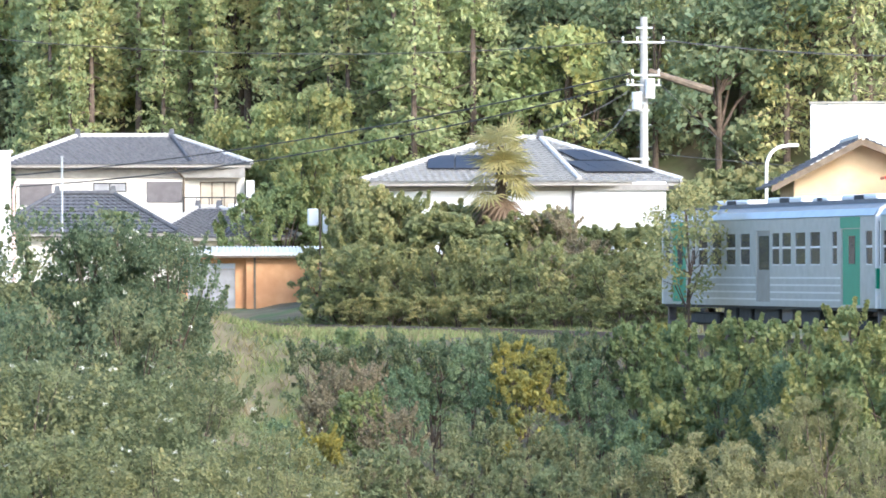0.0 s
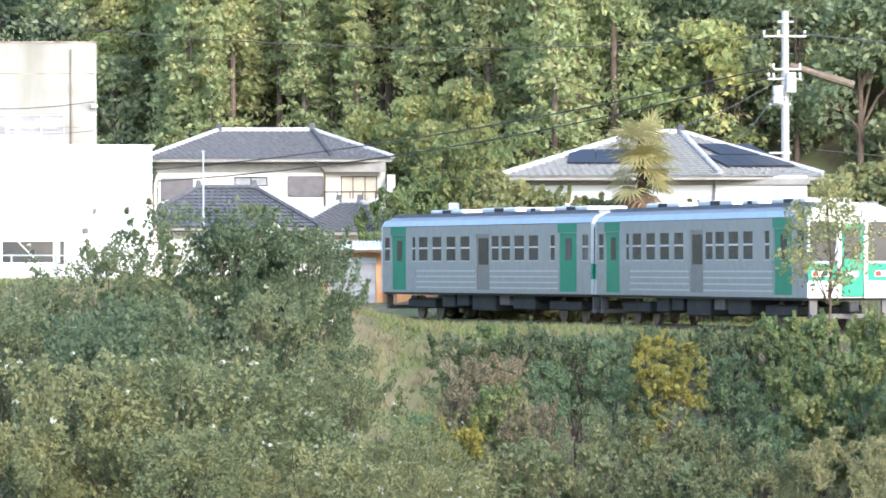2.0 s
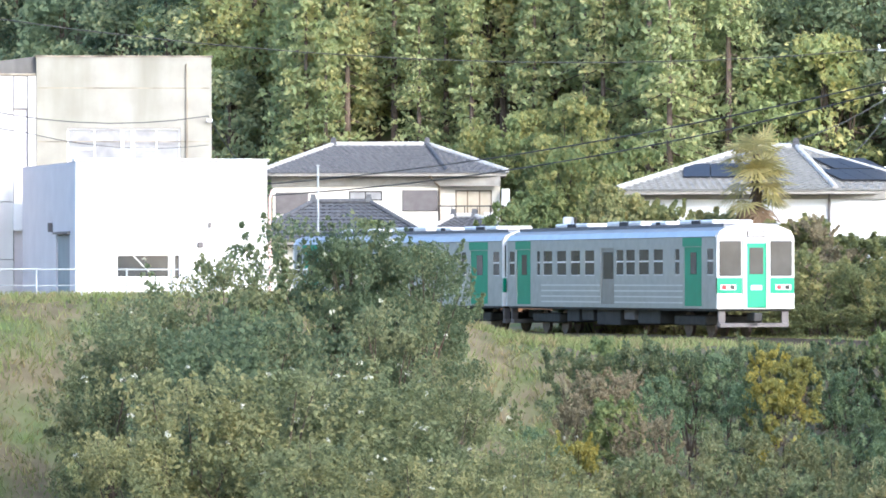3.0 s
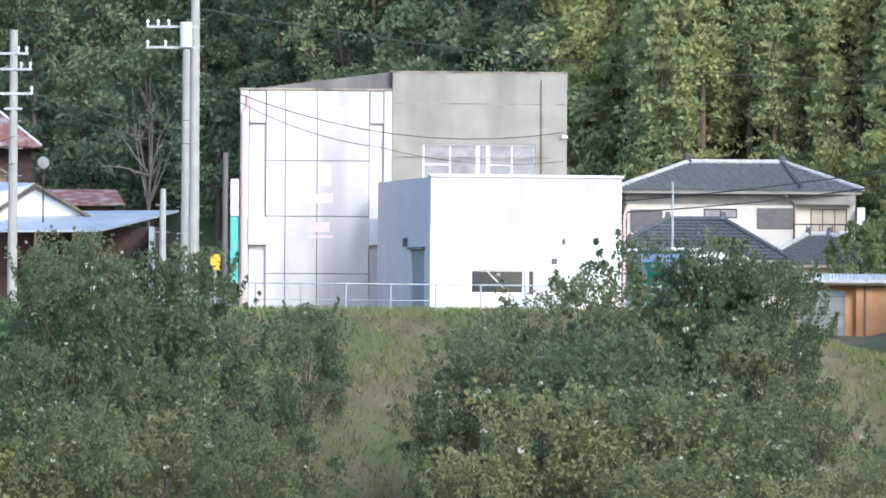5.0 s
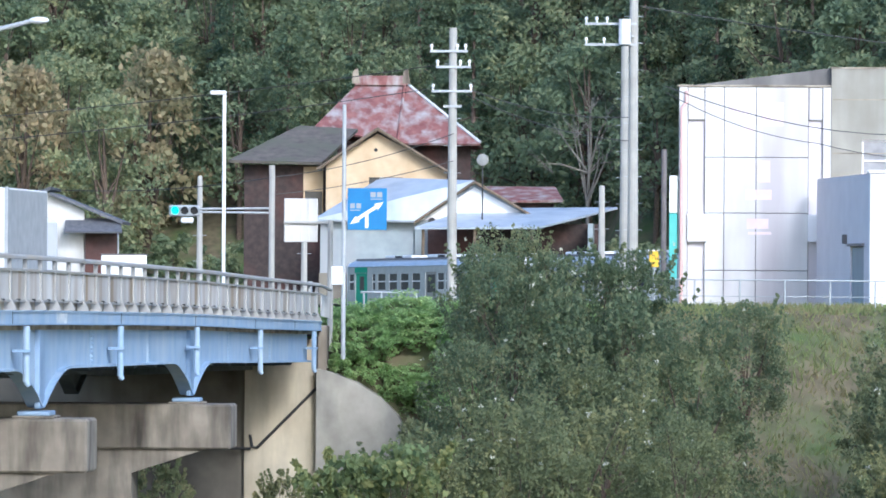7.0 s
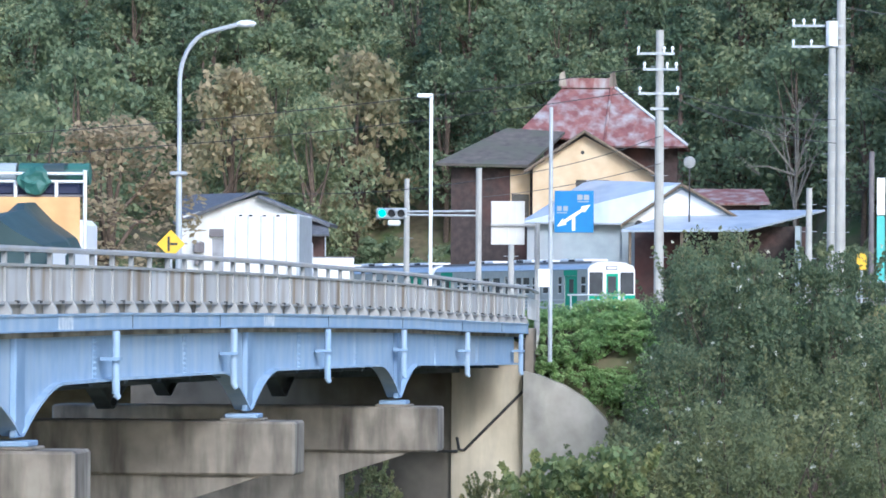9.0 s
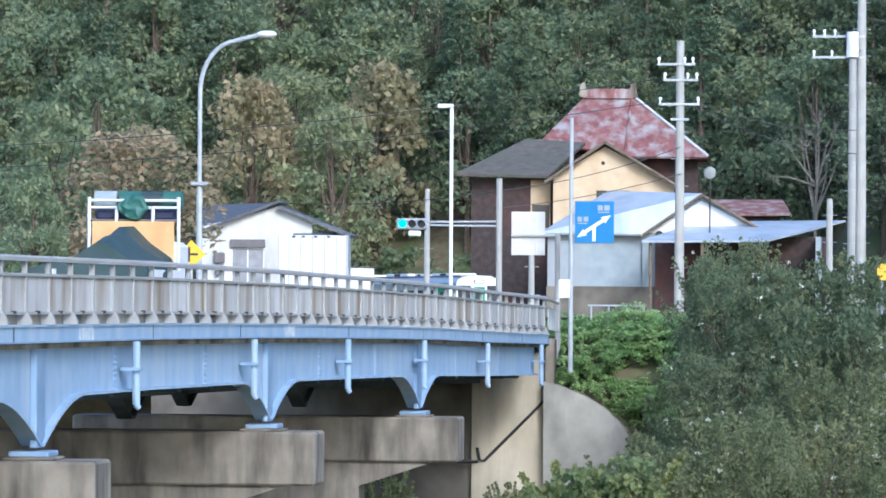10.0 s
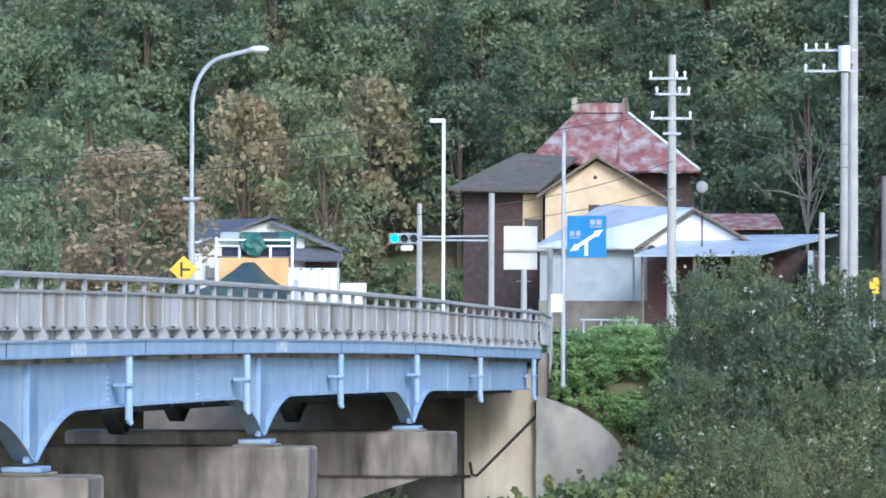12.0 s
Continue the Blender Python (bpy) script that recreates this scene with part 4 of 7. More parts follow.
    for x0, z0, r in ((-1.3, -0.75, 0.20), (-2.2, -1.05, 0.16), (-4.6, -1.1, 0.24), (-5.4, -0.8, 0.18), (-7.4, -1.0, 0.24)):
        part("service_duct", sweep([(x0 - r, z0 - r), (x0 + r, z0 - r), (x0 + r, z0 + r), (x0 - r, z0 + r)], 62, 165.3), M_UNDERSHADE, b)
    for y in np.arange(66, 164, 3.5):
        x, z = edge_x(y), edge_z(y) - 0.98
        part("brace", rod((x - 0.3, y, z), (x - 3.1, y + 1.7, z), 0.07, n=6), M_UNDERSHADE, b)
        part("brace", rod((x - 3.3, y + 1.7, z), (x - 6.1, y + 3.4, z), 0.07, n=6), M_UNDERSHADE, b)
    for y in PIERS:
        x, z = edge_x(y), edge_z(y)
        part("stiffener", box(x - 0.24, x - 0.12, y - 0.45, y + 0.45, z - 1.78, z - 0.02, 0.02), M_BLUE2, b, "darker blue stiffener")
        part("bearing", box(x - 0.6, x + 0.1, y - 0.5, y + 0.5, z - 1.93, z - 1.83, 0.02), M_BLUE2, b)
        part("pedestal", box(x - 0.7, x + 0.2, y - 0.6, y + 0.6, z - 1.99, z - 1.93, 0.02), M_PIER, b)
        pier = part("pier", box(x - 9.0, x + 0.95, y - 0.9, y + 0.9, z - 3.13, z - 1.985, 0.05), M_PIER, b, "stained concrete pier cap")
        part("shaft", prism([(x - 7.6, -9), (x - 1.6, -9), (x - 1.6, z - 3.75), (x + 0.3, z - 3.128), (x - 8.2, z - 3.128), (x - 7.6, z - 3.75)], y - 0.75, y + 0.75), M_PIER, pier)
    for y, dy in ((92.7, 1.3), (115.0, 1.5)):
        part("patch", sweep([(0.062, 0.03), (0.068, 0.03), (0.068, 0.29), (0.062, 0.29)], y, y + dy), M_PATCH, b, "bare white paint patch")
    ax = edge_x(165.3)
    tagged(link_mesh("abutment", prism([(ax - 2.3, -9), (ax - 0.06, -9), (ax - 0.06, 0.0), (ax - 2.3, 0.0)], 165.45, 168.5), M_ABUT), "stained pale concrete bridge abutment", "abutment", kind="structure")
    # breast wall colour holds the deck's shade as well as stains
    tagged(link_mesh("abutment_breast", prism([(-25, -9), (ax - 2.31, -9), (ax - 2.31, 0.0), (-25, 0.0)], 165.7, 168.5), M_STAINSHADE), "stained concrete wall toned dark for shade under the bridge", "abutment", kind="structure")
    tagged(link_mesh("end_pillar", box(ax - 0.055, ax + 0.24, 165.42, 166.4, -1.3, 0.42, 0.03), M_CONC2), "brown stained concrete block at the end of the parapet", "pillar")
    tagged(link_mesh("wing_wall", prism([(ax - 0.05, -9), (ax + 2.0, -9), (ax + 2.6, -3.6), (ax + 2.75, -2.9), (ax + 2.45, -2.3), (ax + 1.9, -1.75), (ax + 1.2, -1.32), (ax + 0.4, -1.0), (ax - 0.055, -0.9)], 165.0, 165.9), M_CONC3), "pale concrete wing wall beside the bridge", "wall", kind="structure")
    tagged(link_mesh("cable_duct", path_rod([(ax - 0.07, 165.38, 0.1), (ax - 0.07, 165.38, -1.5), (ax - 1.9, 165.38, -3.35), (ax - 2.05, 165.38, -3.32), (ax - 2.12, 165.38, -2.95)], 0.045), M_DARK), "dark cable duct clipped to the abutment", "pipe")
    tagged(link_mesh("cable_duct", rod((ax - 2.1, 165.38, -3.38), (ax - 9, 165.38, -3.42), 0.045), M_DARK), "dark level cable duct along the abutment", "pipe")
    tagged(link_mesh("road", slab([(-60, 165.42, 0.39), (-13.0, 165.42, 0.39), (-13.0, 205, -0.05), (-60, 205, -0.05)], 0.3), M_ROAD), "asphalt road at the end of the bridge", "road", kind="structure")


M_PATCH = surface("worn_white_patch", (0.34, 0.42, 0.50), (0.72, 0.74, 0.74), 4.0, 0.7, 0, 0.1)
M_ABUT = surface("pale_stained_concrete", (0.56, 0.48, 0.34), (0.70, 0.615, 0.45), 0.9, 0.9, 0, 0.4, c=(0.13, 0.115, 0.09), cscale=0.55, streak=0.82)
M_PARAPET = surface("grey_parapet_paint", (0.30, 0.30, 0.29), (0.37, 0.37, 0.36), 1.5, 0.7, 0.0, 0.1, c=(0.36, 0.33, 0.28), cscale=0.8, streak=0.75)
M_PANELGREY = surface("stained_parapet_panel", (0.46, 0.45, 0.43), (0.56, 0.55, 0.53), 1.5, 0.7, 0.0, 0.1, c=(0.27, 0.20, 0.125), cscale=1.3, streak=0.92, spread=0.12)
M_PIER = surface("water_stained_concrete", (0.17, 0.145, 0.115), (0.31, 0.275, 0.22), 1.2, 0.9, 0, 0.4, c=(0.05, 0.043, 0.034), cscale=1.7, streak=0.88)
# girder blue with the shade under the deck painted in
M_UNDERSHADE = surface("underdeck_shade_blue", (0.06, 0.075, 0.09), (0.12, 0.14, 0.16), 1.5, 0.8, 0, 0.2)
M_BLUE2 = surface("deep_blue_paint", (0.20, 0.30, 0.44), (0.28, 0.38, 0.52), 1.5, 0.55, 0, 0.1)
M_CONC3 = surface("pale_concrete", (0.36, 0.33, 0.27), (0.47, 0.44, 0.37), 1.6, 0.9, 0, 0.4, c=(0.22, 0.21, 0.185), cscale=0.7, streak=0.4)
bridge()


# ---- poles, lamps, signs ----
def utility_pole(x, y, z0, z1, r, arms, label, boxes=()):
    p = thing("utility_pole", pose(x, y, 0), label, "pole", "utility poles")
    part("shaft", rod((0, 0, z0), (0, 0, z1), r, r * 0.75, 12), M_POLE, p)
    for z, xa, xb, pins in arms:
        a = part("crossarm", box(xa, xb, -0.16, -0.08, z - 0.04, z + 0.04), M_GALV, p)
        for px in pins:
            ins = rod((px, -0.12, z + 0.04), (px, -0.12, z + 0.14), 0.035, n=8)
            rod((px, -0.12, z + 0.14), (px, -0.12, z + 0.24), 0.06, 0.04, 8, ins)
            part("insulator", ins, M_PORC, a)
    for bx, bz, w, h, mat in boxes:
        c = part("transformer", rod((bx, -0.3, bz), (bx, -0.3, bz + h), w / 2, n=14), mat, p)
        part("bracket", box(min(0, bx), max(0, bx), -0.3, -0.05, bz + h * 0.3, bz + h * 0.3 + 0.06), M_GALV, c)
    for z in np.arange(z0 + 2.2, z1 - 0.5, 0.9):
        part("step_bolt", rod((-r - 0.12, 0, z), (r + 0.12, 0, z), 0.012, n=5), M_GALV, p)
    return p


def poles():
    utility_pole(-9.25, 177.76, 0.5, 10.2, 0.17, [(9.42, -0.75, 0.5, (-0.7, 0.15, 0.42)), (8.9, -0.55, 0.6, (-0.5, 0.25, 0.55)), (8.1, -0.7, 0.65, (-0.65, 0.6)), (7.6, -0.3, 0.3, ())], "slim concrete utility pole with three crossarms")
    utility_pole(-3.36, 181.97, 0.5, 12.4, 0.19, [(10.55, -1.65, 0.1, (-1.6, -1.25, -0.9)), (9.85, -1.65, 0.1, (-1.6, -1.0))], "tall concrete utility pole with a grey transformer", [(-0.3, 9.85, 0.42, 0.85, M_SASH)])
    utility_pole(-3.70, 184.2, 0.5, 9.9, 0.17, [], "concrete utility pole beside a taller one")
    utility_pole(-4.36, 180.0, 0.5, 5.05, 0.13, [], "short grey concrete post")
    utility_pole(39.36, 218.5, 0.8, 11.95, 0.20, [(11.5, -0.35, 0.35, ()), (10.9, -0.95, 0.85, (-0.9, -0.3, 0.8)), (9.55, -0.5, 0.65, (-0.5, 0.6)), (9.15, -0.75, 0.7, (-0.7, -0.5, 0.6)), (8.1, -0.7, 0.2, ()), (6.1, -0.7, 0.2, ())], "tall concrete utility pole with white insulators and transformers",
                 [(-0.35, 8.15, 0.42, 0.7, M_SASH), (0.2, 8.6, 0.4, 0.8, M_SASH)])
    utility_pole(-14.0, 176.0, 0.5, 3.4, 0.12, [], "short grey post behind the road sign")
    utility_pole(-18.74, 189.1, 0.3, 5.5, 0.12, [], "thin grey pole beside the road")

    l = thing("street_lamp", pose(-23.2, 163.4, -0.42) @ Matrix.Scale(1.26, 4), "tall curved grey street lamp on the bridge", "street lamp")
    pts = [(0, 0, 0.7), (0, 0, 6.6)] + [(0.9 * (1 - math.cos(a)) , 0, 6.6 + 1.25 * math.sin(a)) for a in np.linspace(0.1, 1.35, 8)] + [(1.5, 0, 8.02)]
    part("pole", path_rod(pts, 0.055), M_GALV, l)
    part("base", rod((0, 0, 0.9), (0, 0, 4.3), 0.075), M_GALV, l)
    bm = bmesh.new()
    bmesh.ops.create_uvsphere(bm, u_segments=12, v_segments=8, radius=0.2)
    bmesh.ops.scale(bm, vec=(1.25, 0.6, 0.45), verts=bm.verts)
    bmesh.ops.translate(bm, vec=(1.62, 0, 8.02), verts=bm.verts)
    part("lamp_head", bm, M_SASH, l)
    part("bracket", box(-0.22, 0.2, -0.12, 0.1, 4.33, 4.43, 0.03), M_GALV, l)
    k = thing("street_lamp", pose(42.9, 210.7, 0), "white curved street lamp behind the railway", "street lamp")
    pts = [(0, 0, 1.2), (0, 0, 5.6)] + [(0.75 * (1 - math.cos(a)), 0, 5.6 + 0.85 * math.sin(a)) for a in np.linspace(0.1, 1.4, 7)] + [(1.05, 0, 6.5)]
    part("pole", path_rod(pts, 0.07), M_CLEANWHITE, k)
    part("lamp_head", box(0.85, 1.3, -0.12, 0.12, 6.42, 6.56, 0.04), M_CLEANWHITE, k)
    s = thing("street_lamp", pose(-16.2, 171.2, 0), "straight white lamp post with a flat head", "street lamp")
    part("pole", rod((0, 0, 0.4), (0, 0, 7.75), 0.06), M_CLEANWHITE, s)
    part("lamp_head", box(-0.45, 0.06, -0.1, 0.1, 7.72, 7.85, 0.03), M_CLEANWHITE, s)

    g = thing("traffic_signal", pose(-14.93, 174.36, 0), "traffic signal on a long arm showing green", "traffic signal")
    part("pole", rod((0, 0, 0.4), (0, 0, 5.55), 0.10), M_POLE, g)
    part("arm", rod((0, 0, 4.15), (-2.55, 0, 4.12), 0.035, n=8), M_GALV, g)
    part("arm", rod((0, 0, 4.0), (-2.55, 0, 4.02), 0.035, n=8), M_GALV, g)
    head = part("signal_head", box(-3.35, -2.35, -0.12, 0.12, 3.88, 4.24, 0.05), M_GALV, g)
    for i, (cx, mat) in enumerate(((-3.14, M_GREENLAMP), (-2.83, M_DARK), (-2.52, M_DARK))):
        part("lens", rod((cx, -0.135, 4.06), (cx, -0.12, 4.06), 0.125, n=16), mat, head)
        hood = bmesh.new()
        for a in np.linspace(0.2, math.pi - 0.2, 8):
            rod((cx + 0.145 * math.cos(a), -0.12, 4.06 + 0.145 * math.sin(a)), (cx + 0.145 * math.cos(a), -0.34, 4.06 + 0.145 * math.sin(a)), 0.022, n=5, bm=hood)
        # first hood has the green lens's glow painted into its colour
        part("hood", hood, M_GLOWHOOD if i == 0 else M_GALV, head)
    part("camera_box", box(-2.95, -2.55, -0.2, 0.1, 3.66, 3.84, 0.04), M_CLEANWHITE, g)

    r = thing("direction_sign", pose(-11.88, 164.57, 0), "blue road direction sign with white arrows on a tall post", "road sign")
    part("post", rod((0, 0, -0.6), (0, 0, 7.2), 0.075, 0.06), M_GALV, r)
    board = part("board", box(0.12, 1.32, -0.1, -0.07, 3.36, 4.64, 0.01), M_SIGNBLUE, r)
    for z in (3.7, 4.3):
        part("clamp", box(-0.05, 0.3, -0.07, 0.05, z - 0.03, z + 0.03), M_GALV, r)
    part("arrow_stem", box(0.66, 0.76, -0.106, -0.1, 3.42, 3.86), M_CLEANWHITE, board)
    arm = part("arrow_bar", prism([(-0.42, -0.05), (0.42, -0.05), (0.42, 0.05), (-0.42, 0.05)], -0.107, -0.101), M_CLEANWHITE, board)
    arm.matrix_local = pose(0.71, 0, 3.88, 0, -33, 0)
    for dx, dz in ((0.38, 0.25), (-0.38, -0.25)):
        t = part("arrow_head", prism([(-0.12, -0.11), (0.16, 0), (-0.12, 0.11)], -0.108, -0.102), M_CLEANWHITE, board)
        t.matrix_local = pose(0.71 + dx, 0, 3.88 + dz, 0, -33 if dx > 0 else 147, 0)
    for x0, x1, z0, z1 in ((0.82, 0.98, 4.36, 4.52), (1.02, 1.18, 4.36, 4.52), (0.82, 1.18, 4.29, 4.32), (0.2, 0.34, 4.02, 4.17), (0.39, 0.53, 4.02, 4.17), (0.2, 0.5, 3.95, 3.98)):
        part("lettering_bar", box(x0, x1, -0.106, -0.1, z0, z1), M_SIDING, board)
    part("control_box", box(-0.36, -0.02, -0.2, 0.0, 1.68, 2.24, 0.02), M_CLEANWHITE, r, "white control box")
    q = thing("back_of_sign", pose(-12.45, 166.7, 0), "bare aluminium back of a road sign on a gantry post", "road sign")
    part("post", rod((0, 0, -0.4), (0, 0, 3.68), 0.085), M_POLE, q)
    part("arm", rod((0, 0, 3.6), (-1.45, 0, 3.6), 0.05), M_POLE, q)
    board = part("board", box(-1.45, -0.40, 0.06, 0.09, 3.0, 4.35, 0.01), M_ALU, q)
    for i in range(5):
        part("rib", box(-1.42 + i * 0.24, -1.38 + i * 0.24, 0.02, 0.06, 3.0, 4.35), M_ALU, board)
    e = thing("end_post", pose(-13.0, 165.9, 0), "grey post at the end of the parapet", "post")
    part("post", rod((0, 0, 0.2), (0, 0, 1.75), 0.06), M_GALV, e)
    part("cap", rod((0, 0, 1.75), (0, 0, 1.78), 0.07), M_GALV, e)
    d = thing("warning_sign", pose(-22.6, 158.4, 0.12), "yellow diamond junction warning sign with a black mark", "road sign")
    sq = part("board", prism([(0, -0.42), (0.42, 0), (0, 0.42), (-0.42, 0)], -0.02, 0.02), M_SIGNYEL, d)
    sq.matrix_local = pose(-0.1, -0.15, 2.78)
    part("mark_upright", box(-0.10, -0.03, -0.026, -0.02, -0.22, 0.22), M_DARK, sq)
    part("mark_branch", box(-0.03, 0.2, -0.026, -0.02, -0.035, 0.035), M_DARK, sq)
    part("post", rod((-0.1, -0.1, 0.4), (-0.1, -0.1, 2.6), 0.04), M_GALV, d)
    y = thing("yellow_signboard", pose(-2.65, 183.0, 0.9), "small yellow signboard beside the building", "sign")
    part("board", box(-0.17, 0.17, 0, 0.05, 1.45, 2.0, 0.02), M_SIGNYEL, y)
    part("post", rod((0, 0.06, -0.2), (0, 0.06, 1.5), 0.04), M_GALV, y)
    # guard rail at the road's edge
    gr = thing("guard_rail", pose(0, 0, 0), "grey pipe guard rail beside the road", "guard rail")
    for i in range(4):
        part("post", rod((-11.5 + i * 0.55, 168.2, 0.4), (-11.5 + i * 0.55, 168.2, 1.47), 0.03, n=8), M_GALV, gr)
    part("rail", rod((-11.6, 168.2, 1.45), (-9.8, 168.2, 1.45), 0.03, n=8), M_GALV, gr)


# hood colour that stands in for light from the green lens
M_GLOWHOOD = surface("green_glow_hood", (0.12, 0.42, 0.36), (0.16, 0.48, 0.42), 2.0, 0.5, 0, 0.0)
M_ALU = surface("bare_aluminium", (0.58, 0.56, 0.52), (0.66, 0.64, 0.60), 2.0, 0.5, 0.2, 0.0)
poles()


def oddments():
    # plain white objects, use unknown; the dark post is added to carry them
    t = thing("meter_box", pose(25.2, 212.4, -0.3), "white boxes on a dark post among shrubs", "box")
    part("post", rod((0, 0, -0.5), (0, 0, 4.3), 0.05), M_WOOD, t)
    part("box", box(-0.5, -0.08, -0.15, 0.15, 3.6, 4.3, 0.05), M_CLEANWHITE, t)
    part("box", box(0.1, 0.7, -0.15, 0.15, 3.3, 4.1, 0.06), M_CLEANWHITE, t)
    l = thing("leaning_pole", pose(0, 0, 0), "weathered wooden pole leaning among the trees", "pole")
    part("shaft", rod((42.4, 234.2, 10.3), (45.2, 233.8, 9.4), 0.14, 0.18, 8), M_WOOD, l)
    b = thing("white_board", pose(-7.0, 170.9, 0.5), "white painted board on low posts", "board")
    for x in (0.0, 0.62):
        part("panel", box(x - 0.26, x + 0.26, 0, 0.05, 1.86, 2.0, 0.01), M_CLEANWHITE, b)
        part("post", rod((x, 0.03, -0.3), (x, 0.03, 1.86), 0.03, n=6), M_GALV, b)


oddments()


def wire(points, sag, r=0.018, label="thin black overhead cable", count=10):
    pts = []
    for p, q in zip(points, points[1:]):
        p, q = Vector(p), Vector(q)
        for i in range(count):
            k = i / count
            v = p.lerp(q, k)
            v.z -= 4 * sag * k * (1 - k)
            pts.append(v)
    pts.append(Vector(points[-1]))
    return tagged(link_mesh("overhead_cable", path_rod(pts, r, 5), M_WIRE), label, "cable", "overhead cables")


wire([(38.5, 218.3, 10.95), (-3.4, 182.0, 11.2)], 1.3)
wire([(38.7, 218.3, 9.6), (12.0, 262.0, 5.9)], 0.7, 0.032)
wire([(38.7, 218.3, 9.2), (14.0, 260.0, 5.5)], 0.8, 0.032)
wire([(38.7, 218.3, 8.9), (34.0, 214.5, 7.0)], 0.2, 0.02)
wire([(38.9, 218.3, 8.6), (36.5, 213.0, 6.6)], 0.2, 0.02)
wire([(40.0, 218.3, 11.0), (62.0, 225.0, 11.2)], 0.6, 0.03)
wire([(40.0, 218.3, 9.2), (46.0, 222.0, 5.0)], 0.3, 0.016)
wire([(40.0, 218.3, 6.3), (60.0, 218.0, 5.4)], 0.3, 0.016)
wire([(13.0, 262.0, 6.5), (44.0, 262.0, 6.8)], 0.8, 0.02)
wire([(-2.3, 183.0, 8.5), (9.3, 185.8, 7.2)], 0.8, 0.018)
wire([(-2.3, 183.0, 8.3), (2.9, 184.0, 6.6), (9.3, 185.8, 6.2)], 0.3, 0.014)
wire([(9.3, 185.8, 7.2), (16.0, 256.0, 6.6)], 0.8, 0.02)
wire([(-9.8, 177.6, 8.95), (-45.0, 186.0, 6.5)], 0.6, 0.014)
wire([(-9.8, 177.6, 8.2), (-45.0, 186.0, 5.9)], 0.7, 0.014)
wire([(-8.8, 177.6, 8.0), (-3.5, 182.0, 6.6)], 0.3, 0.016)
wire([(-8.8, 177.6, 8.2), (-3.5, 182.0, 7.4)], 0.3, 0.014)
wire([(-9.2, 177.6, 6.7), (-15.0, 176.0, 5.2), (-24.0, 190.0, 5.0)], 0.2, 0.014)
wire([(-9.2, 177.6, 5.8), (-14.9, 174.3, 4.6)], 0.15, 0.014)


# ---- the railway ----
def railway():
    def strip(profile, s0, s1, step):
        bm = bmesh.new()
        rings = []
        for s in np.arange(s0, s1, step):
            x, y, z, a = on_track(s)
            c, d = math.cos(radians(a)), math.sin(radians(a))
            rings.append([bm.verts.new((x + o * c, y + o * d, z + h)) for o, h in profile])
        k = len(profile)
        for a, b in zip(rings, rings[1:]):
            for i in range(k):
                j = (i + 1) % k
                bm.faces.new((a[i], a[j], b[j], b[i]))
        bmesh.ops.recalc_face_normals(bm, faces=bm.faces)
        return bm
    t = thing("railway_track", pose(0, 0, 0), "single railway track on a low ballast bed", "railway", kind="structure")
    part("ballast", strip([(-2.0, -0.75), (-1.3, -0.24), (1.3, -0.24), (2.0, -0.75)], -75, 225, 2.0), M_BALLAST, t)
    for o in (-0.57, 0.57):
        part("rail", strip([(o - 0.035, -0.15), (o - 0.035, 0.0), (o + 0.035, 0.0), (o + 0.035, -0.15)], -75, 225, 2.0), M_RAIL, t)
    sleeper = None
    for s in np.arange(-30, 70, 0.65):
        x, y, z, a = on_track(s)
        if sleeper is None:
            sleeper = part("sleeper", box(-1.05, 1.05, -0.11, 0.11, -0.25, -0.14), M_WOOD, t)
            ob = sleeper
        else:
            ob = new("sleeper", sleeper.data)
            ob.parent = t
        ob.matrix_local = pose(x, y, z, 0, 0, a)


railway()

CAR_L, CAR_GAP = 21.55, 0.65


M_RIB = surface("ribbed_steel", (0.60, 0.61, 0.60), (0.68, 0.69, 0.68), 3.0, 0.45, 0.2, 0.0)


